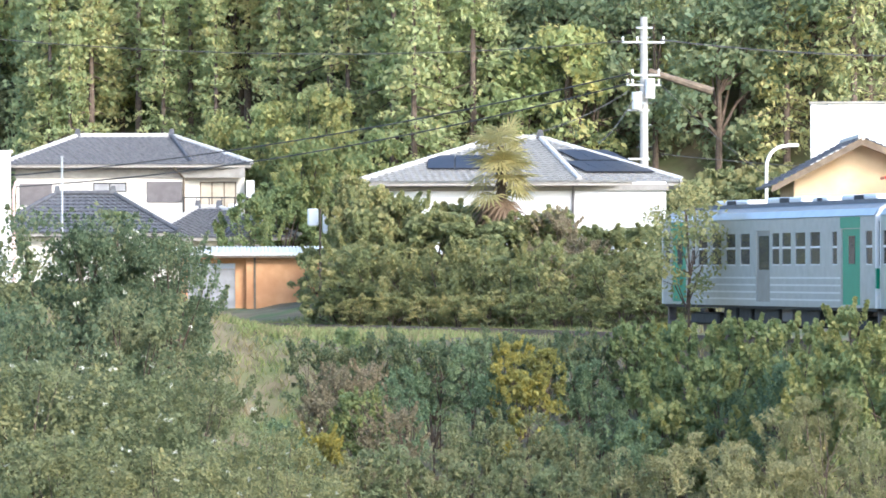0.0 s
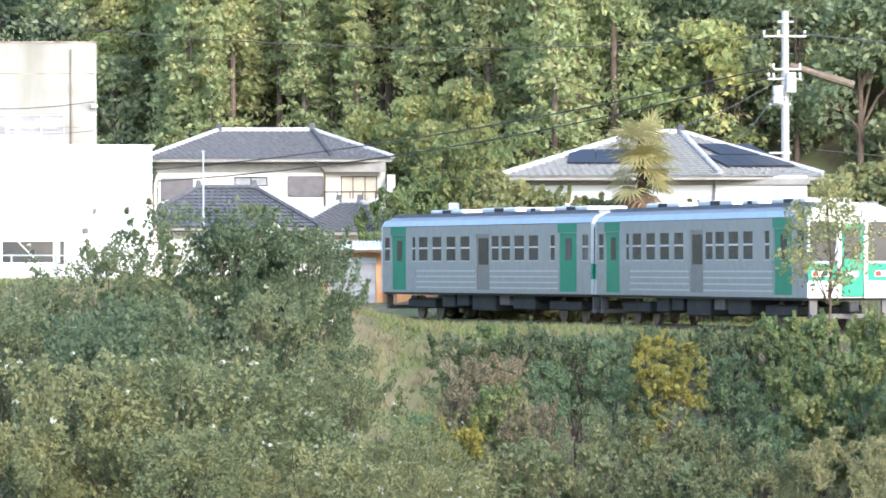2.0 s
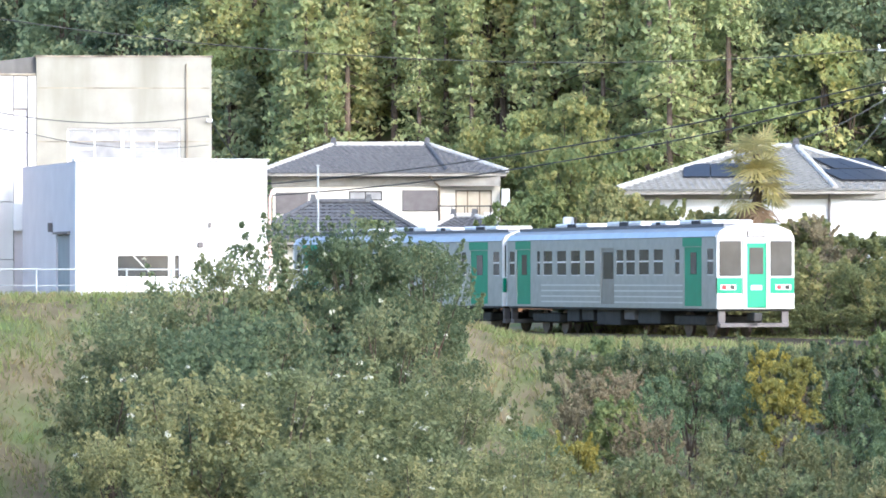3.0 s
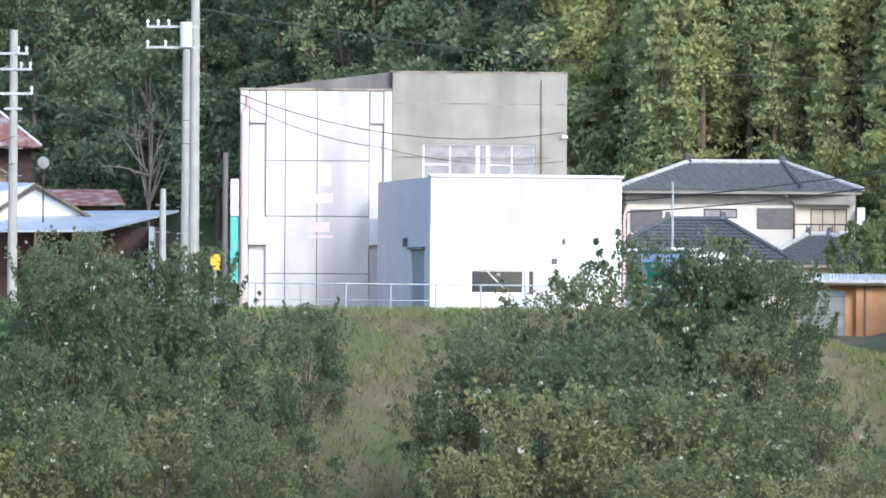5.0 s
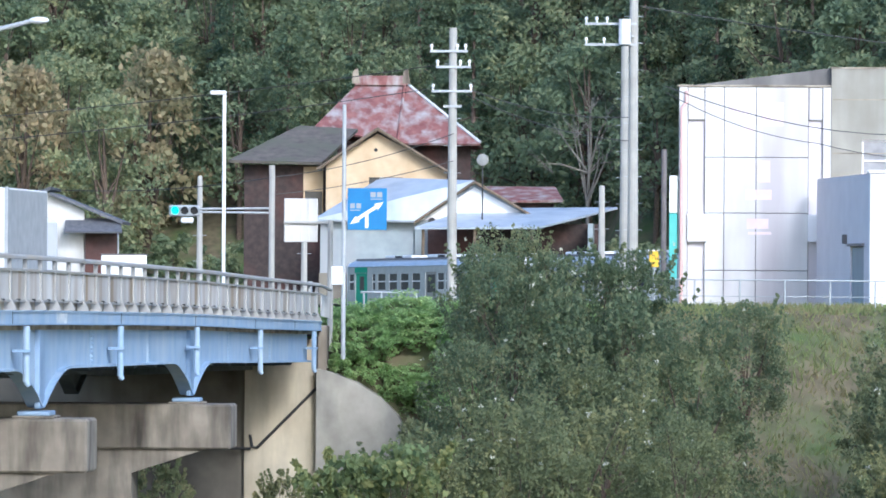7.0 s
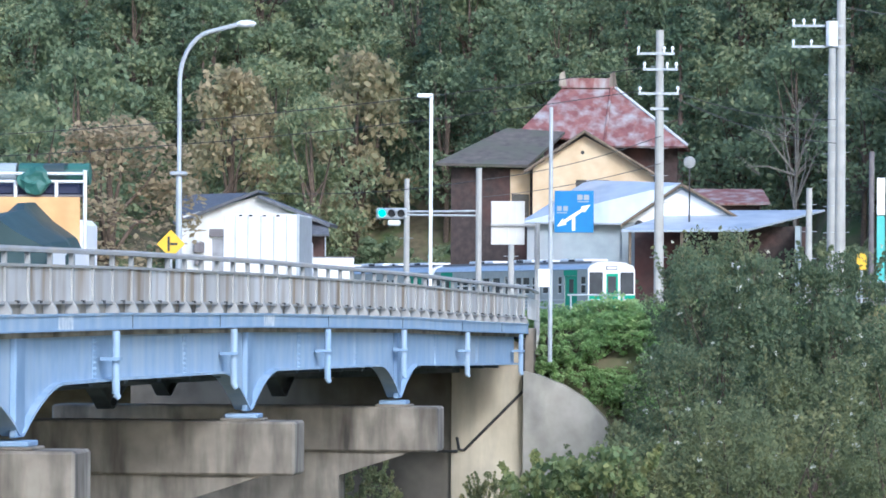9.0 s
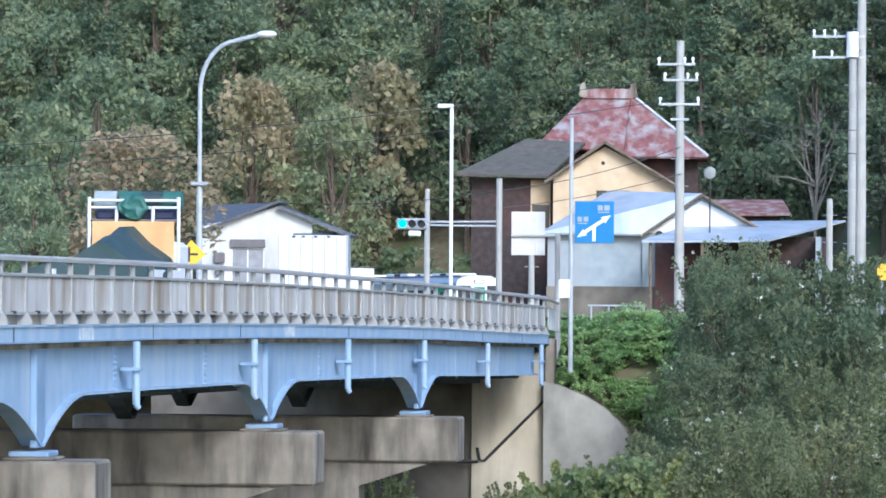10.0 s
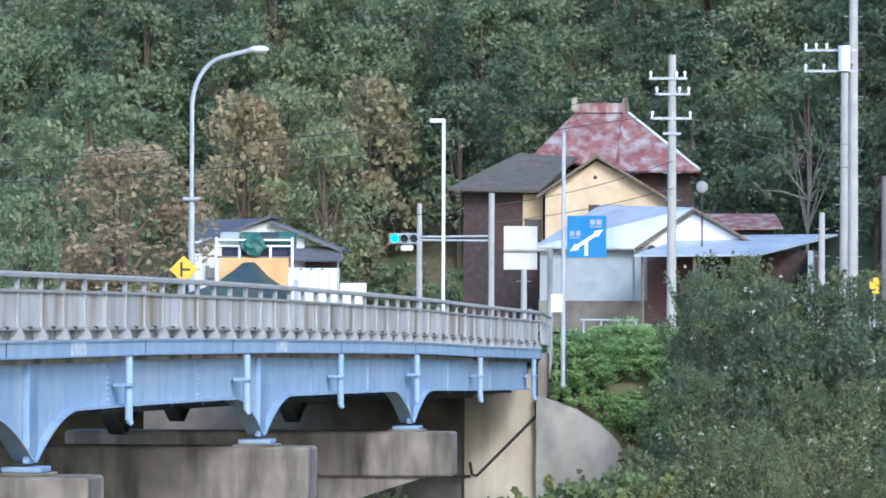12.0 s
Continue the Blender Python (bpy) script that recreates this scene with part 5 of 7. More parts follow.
def rail_car():
    """Origin on the rail under the rear end, y forward."""
    c = thing("railcar", pose(0, 0, 0), "stainless steel diesel railcar with green doors and white green ends", "train", "railcars")
    zb, zg, hw = 0.98, 3.40, 1.40
    green = [(1.35, 3.05), (18.9, 20.5)]
    mids = (9.95, 11.35)
    wins = [(0.25, 0.85), (3.45, 3.9), (5.05, 6.0), (6.45, 7.45), (7.85, 8.75), (9.0, 9.75), (12.0, 13.0), (13.5, 14.5), (15.0, 16.0), (16.5, 17.5), (17.85, 18.2), (20.7, 21.3)]
    def side(sign):
        ma = pose(0, 0, 0, 0, 0, 90)
        holes = [(a, b, 2.12, 3.02) for a, b in wins] + [(a, b, zb + 0.08, 3.08) for a, b in green] + [(*mids, zb + 0.12, 3.10)]
        w = wall_with_holes(0.02, CAR_L - 0.02, zb, zg, -0.04, 0.04, holes)
        bmesh.ops.transform(w, matrix=ma, verts=w.verts)
        body = part("side_wall", w, M_STEEL, c)
        body.matrix_local = pose(sign * (hw - 0.04), 0, 0)
        X = hw - 0.04
        for a, b in wins:
            g = part("window", box(sign * X - 0.012, sign * X + 0.012, a, b, 2.12, 3.02), M_GLASS, c)
            lo, hi = sorted((sign * X, sign * (X + 0.03)))
            part("sash_bar", box(lo, hi, a, b, 2.58, 2.64), M_SASH, g)
            part("sash_bar", box(lo, hi, a, b, 2.10, 2.15), M_SASH, g)
        for a, b in green:
            d = part("door", box(min(sign * (X - 0.05), sign * X), max(sign * (X - 0.05), sign * X), a, b, zb + 0.08, 3.08), M_GREEN, c, "green painted door")
            m = (a + b) / 2
            part("door_glass", box(min(sign * X, sign * (X + 0.012)), max(sign * X, sign * (X + 0.012)), m - 0.28, m + 0.28, 2.15, 2.9), M_GLASS, d)
            part("head_band", box(min(sign * hw, sign * (hw + 0.006)), max(sign * hw, sign * (hw + 0.006)), a - 0.02, b + 0.1, 3.1, zg), M_GREEN, d)
        d = part("middle_door", box(min(sign * (X - 0.05), sign * X), max(sign * (X - 0.05), sign * X), *mids, zb + 0.12, 3.10), M_DOORGREY, c, "brown grey folding door")
        part("door_glass", box(min(sign * X, sign * (X + 0.012)), max(sign * X, sign * (X + 0.012)), mids[0] + 0.2, mids[1] - 0.2, 2.0, 2.95), M_GLASS, d)
        for z in (1.15, 1.35, 1.55, 1.75):
            rib = bmesh.new()
            for a, b in ((3.15, 9.9), (11.4, 17.7)):
                lo, hi = sorted((sign * hw, sign * (hw + 0.012)))
                box(lo, hi, a, b, z, z + 0.05, bm=rib)
            part("rib", rib, M_RIB, c)
    side(-1)
    side(1)
    roof = prism([(-hw, zg), (-hw - 0.02, zg + 0.03), (-1.28, 3.62), (-1.0, 3.76), (-0.5, 3.84), (0, 3.86), (0.5, 3.84), (1.0, 3.76), (1.28, 3.62), (hw + 0.02, zg + 0.03), (hw, zg)], 0.05, CAR_L - 0.05)
    part("roof", roof, M_ROOFSTEEL, c, "blue-grey sheen steel roof")
    part("roof_deck", box(-1.0, 1.0, 0.3, CAR_L - 0.3, 3.72, 3.875), M_ROOFDARK, c, "dark grey roof deck")
    part("floor", box(-hw + 0.06, hw - 0.06, 0.06, CAR_L - 0.06, zb - 0.08, zb + 0.02), M_DARK, c)
    part("interior", box(-0.5, 0.5, 0.6, CAR_L - 0.6, zb + 0.05, 2.0), M_SHUTTER, c)
    for y0, y1, h in ((2.0, 5.2, 4.02), (6.5, 8.0, 4.0), (9.0, 12.5, 4.04), (14.5, 18.0, 4.02)):
        u = part("roof_unit", box(-0.75, 0.75, y0, y1, 3.85, h, 0.05), M_SASH, c, "pale roof unit")
        part("unit_grille", box(-0.78, -0.74, y0 + (y1 - y0) * 0.35, y0 + (y1 - y0) * 0.6, 3.87, h - 0.02), M_DARK, u)
    for end, y in ((0, 0.0), (1, CAR_L)):
        k = -1 if end == 0 else 1
        def slabby(x0, x1, z0, z1, depth, mat, name, parent, label="", bevel=0.0):
            lo, hi = sorted((y, y + k * depth))
            return part(name, box(x0, x1, lo, hi, z0, z1, bevel), mat, parent, label)
        shape = [(-hw, zb), (hw, zb), (hw, zg), (1.28, 3.62), (0.8, 3.80), (0, 3.86), (-0.8, 3.80), (-1.28, 3.62), (-hw, zg)]
        lo, hi = sorted((y, y + k * 0.10))
        face = part("cab_front", prism(shape, lo, hi), M_TRAINWHITE, c, "white cab end")
        for x0, x1 in ((-1.33, -0.52), (0.52, 1.33)):
            wdw = slabby(x0, x1, 2.08, 3.28, 0.115, M_GLASS, "cab_window", face, "", 0.02)
        slabby(-hw, -0.5, 1.50, 2.03, 0.112, M_GREEN, "green_band", face)
        slabby(0.5, hw, 1.50, 2.03, 0.112, M_GREEN, "green_band", face)
        door = slabby(-0.36, 0.36, 1.02, 3.20, 0.16, M_GREEN, "gangway_door", face, "green gangway door", 0.02)
        slabby(-0.25, 0.25, 2.15, 3.05, 0.17, M_GLASS, "door_glass", face, "", 0.01)
        slabby(-0.2, 0.2, 1.62, 1.78, 0.175, M_TRAINWHITE, "plate", face)
        for x0, x1 in ((-0.48, -0.36), (0.36, 0.48)):
            slabby(x0, x1, 0.98, 3.35, 0.20, M_TRAINWHITE, "gangway_rim", face)
        slabby(-0.33, 0.33, 3.4, 3.62, 0.14, M_SHUTTER, "destination_box", face, "", 0.02)
        slabby(-0.27, 0.27, 3.44, 3.58, 0.15, M_SASH, "destination_glass", face)
        for x in (-1.0, 1.0):
            l = slabby(x - 0.28, x + 0.28, 1.62, 1.80, 0.125, M_SASH, "lamp_panel", face)
            slabby(x - 0.24, x - 0.08, 1.64, 1.78, 0.14, M_RED, "tail_lamp", face, "red tail lamp")
            slabby(x + 0.06, x + 0.22, 1.64, 1.78, 0.14, M_GLASS, "head_lamp", face)
        sk = part("skirt", box(-1.25, 1.25, min(y, y - k * 0.3), max(y, y - k * 0.3), 0.35, 0.5, 0.02), M_SHUTTER, c)
        part("coupler", box(-0.15, 0.15, min(y - k * 0.4, y + k * 0.33), max(y - k * 0.4, y + k * 0.33), 0.55, 0.85, 0.03), M_DARK, c)
        for x in (-1.15, 1.15):
            part("step", box(x - 0.12, x + 0.12, min(y - k * 0.1, y - k * 0.2), max(y - k * 0.1, y - k * 0.2), 0.35, 0.98), M_SHUTTER, sk)
    for yb in (3.4, CAR_L - 3.4):
        bo = part("bogie", box(-1.05, 1.05, yb - 1.5, yb + 1.5, 0.4, 0.75, 0.05), M_DARK, c)
        for yw in (yb - 1.05, yb + 1.05):
            for x in (-0.62, 0.62):
                part("wheel", rod((x - 0.06, yw, 0.43), (x + 0.06, yw, 0.43), 0.43, n=18), M_RAIL, bo)
    for i, (y0, y1, z0) in enumerate(((6.0, 8.2, 0.42), (8.6, 9.6, 0.55), (10.0, 12.4, 0.35), (12.8, 14.0, 0.5), (14.3, 15.6, 0.45))):
        part("underfloor_box", box(-1.15, 1.15, y0, y1, z0, 0.92, 0.03), M_DARK if i != 1 else M_SHUTTER, c)
    return c


M_ROOFDARK = surface("train_roof_deck", (0.16, 0.16, 0.17), (0.22, 0.22, 0.23), 3.0, 0.8, 0, 0.1)
car_rear = rail_car()
car_front = copy_thing(car_rear, pose(0, 30, 0))


# ---- lorries on the bridge ----
M_LORRYWHITE = surface("lorry_white", (0.62, 0.62, 0.61), (0.70, 0.70, 0.69), 2.0, 0.5, 0, 0.0)


def box_lorry():
    l = thing("box_lorry", pose(0, 0, 0), "white box lorry driving off the bridge", "lorry")
    b = part("box_body", box(-1.1, 1.1, 0, 5.2, 1.08, 3.28, 0.03), M_LORRYWHITE, l, "white ribbed box body")
    for x in (-0.75, -0.38, 0.0, 0.38, 0.75):
        part("rib", box(x - 0.018, x + 0.018, -0.025, 0.0, 1.13, 3.23), M_GALV, b)
    part("corner_trim", box(1.05, 1.13, -0.03, 0.06, 1.08, 3.30), M_GALV, b)
    part("side_panel", box(1.1, 1.115, 0.1, 5.1, 1.13, 3.23), M_GALV, b, "grey side panel")
    for x in (-0.6, -0.3, 0.1, 0.5):
        part("top_lamp", box(x - 0.05, x + 0.05, -0.04, 0.0, 3.21, 3.26), M_DARK, b)
    part("chassis", box(-0.5, 0.5, 0.1, 7.0, 0.6, 1.06), M_DARK, l)
    part("cab", box(-1.0, 1.0, 5.4, 7.2, 0.7, 2.6, 0.12), M_CLEANWHITE, l)
    for y in (1.3, 6.2):
        for x in (-0.9, 0.9):
            part("wheel", rod((x - 0.12, y, 0.42), (x + 0.12, y, 0.42), 0.42, n=16), M_DARK, l)
    return l


def flat_lorry():
    l = thing("flatbed_lorry", pose(0, 0, 0), "flatbed lorry with orange boards, a dark green tarpaulin and drums", "lorry")
    part("bed", box(-1.15, 1.15, -4.8, 0.2, 0.85, 1.05, 0.02), M_CLEANWHITE, l)
    for x in (-1.15, 1.12):
        part("side_board", box(x, x + 0.03, -4.8, 0.1, 1.06, 1.45), M_CLEANWHITE, l)
    board = part("plywood_board", box(-1.0, 0.98, 0.0, 0.05, 1.05, 2.62, 0.01), M_PLY, l, "orange plywood headboard")
    rack = part("rack", rod((-1.08, 0.05, 0.9), (-1.08, 0.05, 3.2), 0.045, n=8), M_SASH, l, "white tubular rack")
    part("upright", rod((1.08, 0.05, 0.9), (1.08, 0.05, 3.2), 0.045, n=8), M_SASH, rack)
    part("upright", rod((-0.42, 0.05, 2.6), (-0.42, 0.05, 2.98), 0.045, n=8), M_SASH, rack)
    part("upright", rod((0.46, 0.05, 2.6), (0.46, 0.05, 2.98), 0.045, n=8), M_SASH, rack)
    for z in (2.64, 2.95, 3.12):
        part("bar", rod((-1.08, 0.05, z), (1.08, 0.05, z), 0.035, n=8), M_SASH if z > 2.7 else M_SHUTTER, rack)
    for i, (x, mat) in enumerate(((-0.72, M_SIDING), (-0.12, M_DRUM), (0.40, M_DARKDRUM), (0.86, M_DRUM))):
        part("drum", rod((x - 0.28, 0.5, 3.12), (x + 0.26, 0.5, 3.12), 0.24, n=14), mat, l)
    cloth = bmesh.new()
    bmesh.ops.create_icosphere(cloth, subdivisions=3, radius=0.3)
    bmesh.ops.scale(cloth, vec=(1.15, 0.5, 0.95), verts=cloth.verts)
    for v in cloth.verts:
        v.co += noise.noise_vector(v.co * 5) * 0.10
    bmesh.ops.translate(cloth, vec=(0.0, -0.02, 2.95), verts=cloth.verts)
    part("cloth_bundle", cloth, M_DRUM, l)
    part("bundle", box(-0.95, 0.95, 0.2, 0.9, 2.66, 2.9, 0.05), M_NAVY, l)
    tarp = bmesh.new()
    prof = [(-3.2, 1.5), (-1.4, 1.72), (-0.75, 1.92), (-0.1, 2.5), (0.05, 2.5), (0.45, 2.1), (0.95, 1.75), (1.12, 1.4), (1.12, 1.1), (-1.3, 1.1), (-3.2, 1.1)]
    prof = [(max(-2.0, x), z) for x, z in prof]
    rings = []
    for y, k in ((-0.1, 1.0), (-1.0, 0.98), (-2.2, 0.86), (-3.4, 0.8), (-4.4, 0.7)):
        rings.append([tarp.verts.new((x * (1 if k > 0.9 else 1.02) + (0.1 * math.sin(y * 2)), y, 1.1 + (z - 1.1) * k)) for x, z in prof])
    for a, b in zip(rings, rings[1:]):
        for i in range(len(prof) - 1):
            tarp.faces.new((a[i], a[i + 1], b[i + 1], b[i]))
    tarp.faces.new(rings[0])
    tarp.faces.new(rings[-1][::-1])
    bmesh.ops.recalc_face_normals(tarp, faces=tarp.faces)
    part("tarpaulin", tarp, M_TARP, l, "dark green tarpaulin over the load")
    part("cab", box(-0.92, 0.92, 1.1, 2.9, 0.6, 2.15, 0.12), M_CLEANWHITE, l)
    part("chassis", box(-0.5, 0.5, -4.6, 2.6, 0.55, 0.84), M_DARK, l)
    for y in (-3.4, 2.0):
        for x in (-0.95, 0.95):
            part("wheel", rod((x - 0.13, y, 0.42), (x + 0.13, y, 0.42), 0.42, n=16), M_DARK, l)
    return l


M_DARKDRUM = surface("dark_drum", (0.03, 0.05, 0.05), (0.05, 0.07, 0.07), 2.0, 0.5, 0, 0.0)
M_NAVY = surface("navy_bundle", (0.02, 0.025, 0.06), (0.03, 0.035, 0.08), 2.0, 0.7, 0, 0.1)
lorry_box = box_lorry()
lorry_flat = flat_lorry()


# ---- plants ----
RNG = np.random.default_rng(7)


def leaf_object(name, centres, size, material, parent=None, aspect=0.55, up=0.4, kind="", label=""):
    """Many small rhombic leaves, one island each."""
    n = len(centres)
    nrm = RNG.normal(size=(n, 3))
    nrm[:, 2] += up * 2
    nrm[:, 1] -= 0.5
    nrm /= np.linalg.norm(nrm, axis=1)[:, None]
    u = np.cross(nrm, RNG.normal(size=(n, 3)))
    u /= np.linalg.norm(u, axis=1)[:, None]
    v = np.cross(nrm, u)
    s = size * RNG.uniform(0.6, 1.35, n)[:, None]
    bend = nrm * s * 0.12
    pts = np.stack([centres - u * s * 0.5, centres + v * s * 0.5 * aspect + bend, centres + u * s * 0.5, centres - v * s * 0.5 * aspect + bend], 1).reshape(-1, 3)
    me = bpy.data.meshes.new(name)
    me.vertices.add(4 * n)
    me.vertices.foreach_set("co", pts.ravel())
    me.loops.add(4 * n)
    me.loops.foreach_set("vertex_index", np.arange(4 * n, dtype=np.int32))
    me.polygons.add(n)
    me.polygons.foreach_set("loop_start", np.arange(0, 4 * n, 4, dtype=np.int32))
    me.polygons.foreach_set("loop_total", np.full(n, 4, dtype=np.int32))
    me.update()
    me.validate()
    me.materials.append(material)
    ob = new(name, me)
    ob.parent = parent
    if label:
        ob["label"] = label
    if kind:
        ob["kind"] = kind
    return ob


def blob(centre, radius, n, flat=0.85):
    """Leaves over the outer part of a clump, thinner below."""
    d = RNG.normal(size=(n, 3))
    d /= np.linalg.norm(d, axis=1)[:, None]
    d[:, 2] = np.where((d[:, 2] < -0.2) & (RNG.uniform(size=n) < 0.5), -d[:, 2], d[:, 2])
    r = radius * RNG.uniform(0.15, 1.0, n) ** 0.45
    p = d * r[:, None]
    p[:, 2] *= flat
    return p + np.asarray(centre)


def limbs(bm, base, tips, r):
    base = Vector(base)
    for t in tips:
        t = Vector(t)
        mid = base.lerp(t, 0.5) + Vector((RNG.uniform(-0.3, 0.3), RNG.uniform(-0.3, 0.3), 0.25))
        rod(base, mid, r, r * 0.6, 6, bm)
        rod(mid, t, r * 0.6, r * 0.15, 5, bm)


def broad_tree(material, label, h=10.0, rad=3.2, clumps=26, leaves=130, leaf=0.34, trunk=0.22, low=0.25, group="hillside trees", name="broadleaf_tree"):
    t = thing(name, pose(0, 0, -50), label, "tree", group)
    cs, pts = [], []
    for i in range(clumps):
        a, k = RNG.uniform(0, 2 * math.pi), RNG.uniform(0, 1)
        z = h * (low + (1 - low) * k)
        w = rad * math.sin(math.pi * (0.18 + 0.74 * k)) * RNG.uniform(0.45, 1.0)
        c = (w * math.cos(a), w * math.sin(a), z)
        cs.append(c)
        pts.append(blob(c, rad * RNG.uniform(0.26, 0.46), leaves))
    tr = rod((0, 0, -1), (0.1, 0, h * 0.55), trunk, trunk * 0.6, 8)
    rod((0.1, 0, h * 0.55), (0, 0.1, h * 0.9), trunk * 0.6, 0.04, 6, tr)
    limbs(tr, (0, 0, h * 0.35), cs[:6], trunk * 0.45)
    limbs(tr, (0.1, 0, h * 0.55), cs[6:11], trunk * 0.35)
    part("trunk", tr, M_BARK, t)
    leaf_object("crown", np.concatenate(pts), leaf, material, t)
    return t


def cedar(material, label, h=16.0, rad=2.0, leaf=0.40, start=0.28):
    t = thing("conifer_tree", pose(0, 0, -50), label, "tree", "hillside trees")
    pts = []
    tr = rod((0, 0, -1), (0, 0, h), 0.24, 0.05, 8)
    z = h * start
    while z < h:
        k = (z / h - start) / (1 - start)
        w = rad * (1 - k) ** 0.7 + 0.25
        for b in range(5):
            a = RNG.uniform(0, 2 * math.pi)
            L = w * RNG.uniform(0.55, 1.1)
            tip = (L * math.cos(a), L * math.sin(a), z - 0.35 * L)
            if b < 2:
                rod((0, 0, z), tip, 0.04, 0.015, 4, tr)
            for q in (0.55, 0.95):
                pts.append(blob((tip[0] * q, tip[1] * q, z - 0.35 * L * q), 0.46 + 0.22 * L / rad, 15, 0.6))
        z += h * 0.035 * RNG.uniform(0.7, 1.3)
    part("trunk", tr, M_TRUNK, t)
    leaf_object("crown", np.concatenate(pts), leaf, material, t, 0.45, 0.2)
    return t


def bush(material, label, w=4.0, h=4.0, clumps=30, leaves=170, leaf=0.15, group="bank shrubs", sprigs=10, name="shrub", flowers=0, aspect=0.75):
    """A dome of clumps of unit base at z = 0, w wide and h high, with stems and loose sprigs."""
    t = thing(name, pose(0, 0, -50), label, "shrub", group)
    pts, tips = [], []
    p1, p2 = RNG.uniform(0, 2 * math.pi, 2)
    for i in range(clumps):
        a, k = RNG.uniform(0, 2 * math.pi), RNG.uniform(0.05, 1.0)
        lobe = 1 + 0.20 * math.sin(2 * a + p1) + 0.16 * math.sin(5 * a + p2)
        z = h * k * 0.92 * (0.78 + 0.22 * lobe)
        r = lobe * 0.5 * w * math.sqrt(max(0.04, 1 - (k * 0.95) ** 2)) * RNG.uniform(0.55, 1.0)
        c = (r * math.cos(a), r * math.sin(a), z)
        tips.append(c)
        pts.append(blob(c, w * RNG.uniform(0.045, 0.15), leaves, 0.75))
    for i in range(sprigs):
        a, k = RNG.uniform(0, 2 * math.pi), RNG.uniform(0.5, 1.0)
        r = 0.5 * w * math.sqrt(max(0.03, 1 - (k * 0.9) ** 2))
        p0 = np.array((r * math.cos(a), r * math.sin(a), h * k * 0.9))
        step = np.array((math.cos(a) * 0.4 + RNG.uniform(-0.25, 0.25), math.sin(a) * 0.4, RNG.uniform(0.35, 1.0)))
        for j in range(5):
            pts.append(blob(p0 + step * j * w * 0.046, w * 0.034 * (1 - j * 0.13), 18))
    st = bmesh.new()
    limbs(st, (0, 0, -0.2), tips[:8], 0.05 * w / 4)
    limbs(st, (0, 0, h * 0.25), [(x * 1.12, y * 1.12, z * 1.06) for x, y, z in tips[8:18]], 0.028 * w / 4)
    rod((0, 0, -h), (0, 0, 0), 0.06 * w / 4, n=6, bm=st)
    part("stem", st, M_BARK, t)
    leaf_object("leaves", np.concatenate(pts), leaf, material, t, aspect, 0.35)
    if flowers:
        tops = sorted(pts, key=lambda q: -q[:, 2].max())[: len(pts) // 2]
        fl = [blob(tops[int(RNG.integers(len(tops)))].mean(0) + RNG.normal(size=3) * w * 0.05, 0.10, 9) for i in range(flowers)]
        tagged(leaf_object("flower_head", np.concatenate(fl), 0.10, M_FLOWER, t), kind="stuff")
    return t


M_FLOWER = surface("pale_flowers", (0.40, 0.41, 0.31), (0.55, 0.55, 0.45), 3.0, 0.8, 0, 0.0)
M_TRUNK = surface("cedar_bark", (0.10, 0.07, 0.055), (0.20, 0.15, 0.12), 4.0, 0.95, 0, 0.4)
M_SHRUB = foliage("dark_shrub_leaves", (0.025, 0.043, 0.021), (0.048, 0.076, 0.034), (0.105, 0.124, 0.05), (0.34, 0.35, 0.23), 0.03)
M_FRONTLEAF = foliage("olive_shrub_leaves", (0.037, 0.055, 0.024), (0.064, 0.09, 0.037), (0.135, 0.15, 0.056), (0.40, 0.41, 0.27), 0.05)
M_VINE = foliage("yellowing_vine_leaves", (0.03, 0.058, 0.026), (0.068, 0.105, 0.038), (0.15, 0.165, 0.05), (0.36, 0.30, 0.08), 0.12)
M_GREYLEAF = foliage("grey_green_leaves", (0.034, 0.054, 0.024), (0.066, 0.095, 0.04), (0.135, 0.145, 0.06), (0.40, 0.38, 0.28), 0.05)
M_YELLOWLEAF = foliage("yellowed_vine_leaves", (0.055, 0.075, 0.022), (0.095, 0.115, 0.032), (0.15, 0.155, 0.04), (0.42, 0.35, 0.08), 0.22)
M_TEALLEAF = foliage("bluish_green_leaves", (0.03, 0.056, 0.028), (0.055, 0.094, 0.043), (0.10, 0.145, 0.06), (0.22, 0.28, 0.16), 0.05)
M_WILLOWLEAF = foliage("pale_willow_leaves", (0.055, 0.07, 0.03), (0.092, 0.11, 0.044), (0.155, 0.165, 0.066))
M_DEADLEAF = foliage("withered_vine_leaves", (0.05, 0.058, 0.032), (0.092, 0.098, 0.05), (0.16, 0.15, 0.08), (0.32, 0.25, 0.15), 0.14)
M_HEDGE = foliage("hedge_leaves", (0.034, 0.052, 0.02), (0.074, 0.102, 0.038), (0.16, 0.17, 0.06), (0.33, 0.26, 0.09), 0.08)
M_KUDZU = foliage("kudzu_leaves", (0.05, 0.10, 0.034), (0.10, 0.175, 0.055), (0.17, 0.245, 0.09), (0.35, 0.4, 0.33), 0.05)
M_BROWN = foliage("browned_leaves", (0.066, 0.074, 0.036), (0.118, 0.118, 0.058), (0.19, 0.178, 0.092), (0.16, 0.16, 0.08), 0.1)
M_TAN = foliage("tan_tree_leaves", (0.056, 0.072, 0.034), (0.105, 0.12, 0.055), (0.185, 0.18, 0.088), (0.30, 0.24, 0.14), 0.08)
# leaves of the shaded hillside, with the shade mixed into the colour
M_SHADELEAF = foliage("shade_toned_leaves", (0.036, 0.060, 0.033), (0.072, 0.112, 0.052), (0.15, 0.18, 0.075), (0.24, 0.26, 0.13), 0.07)
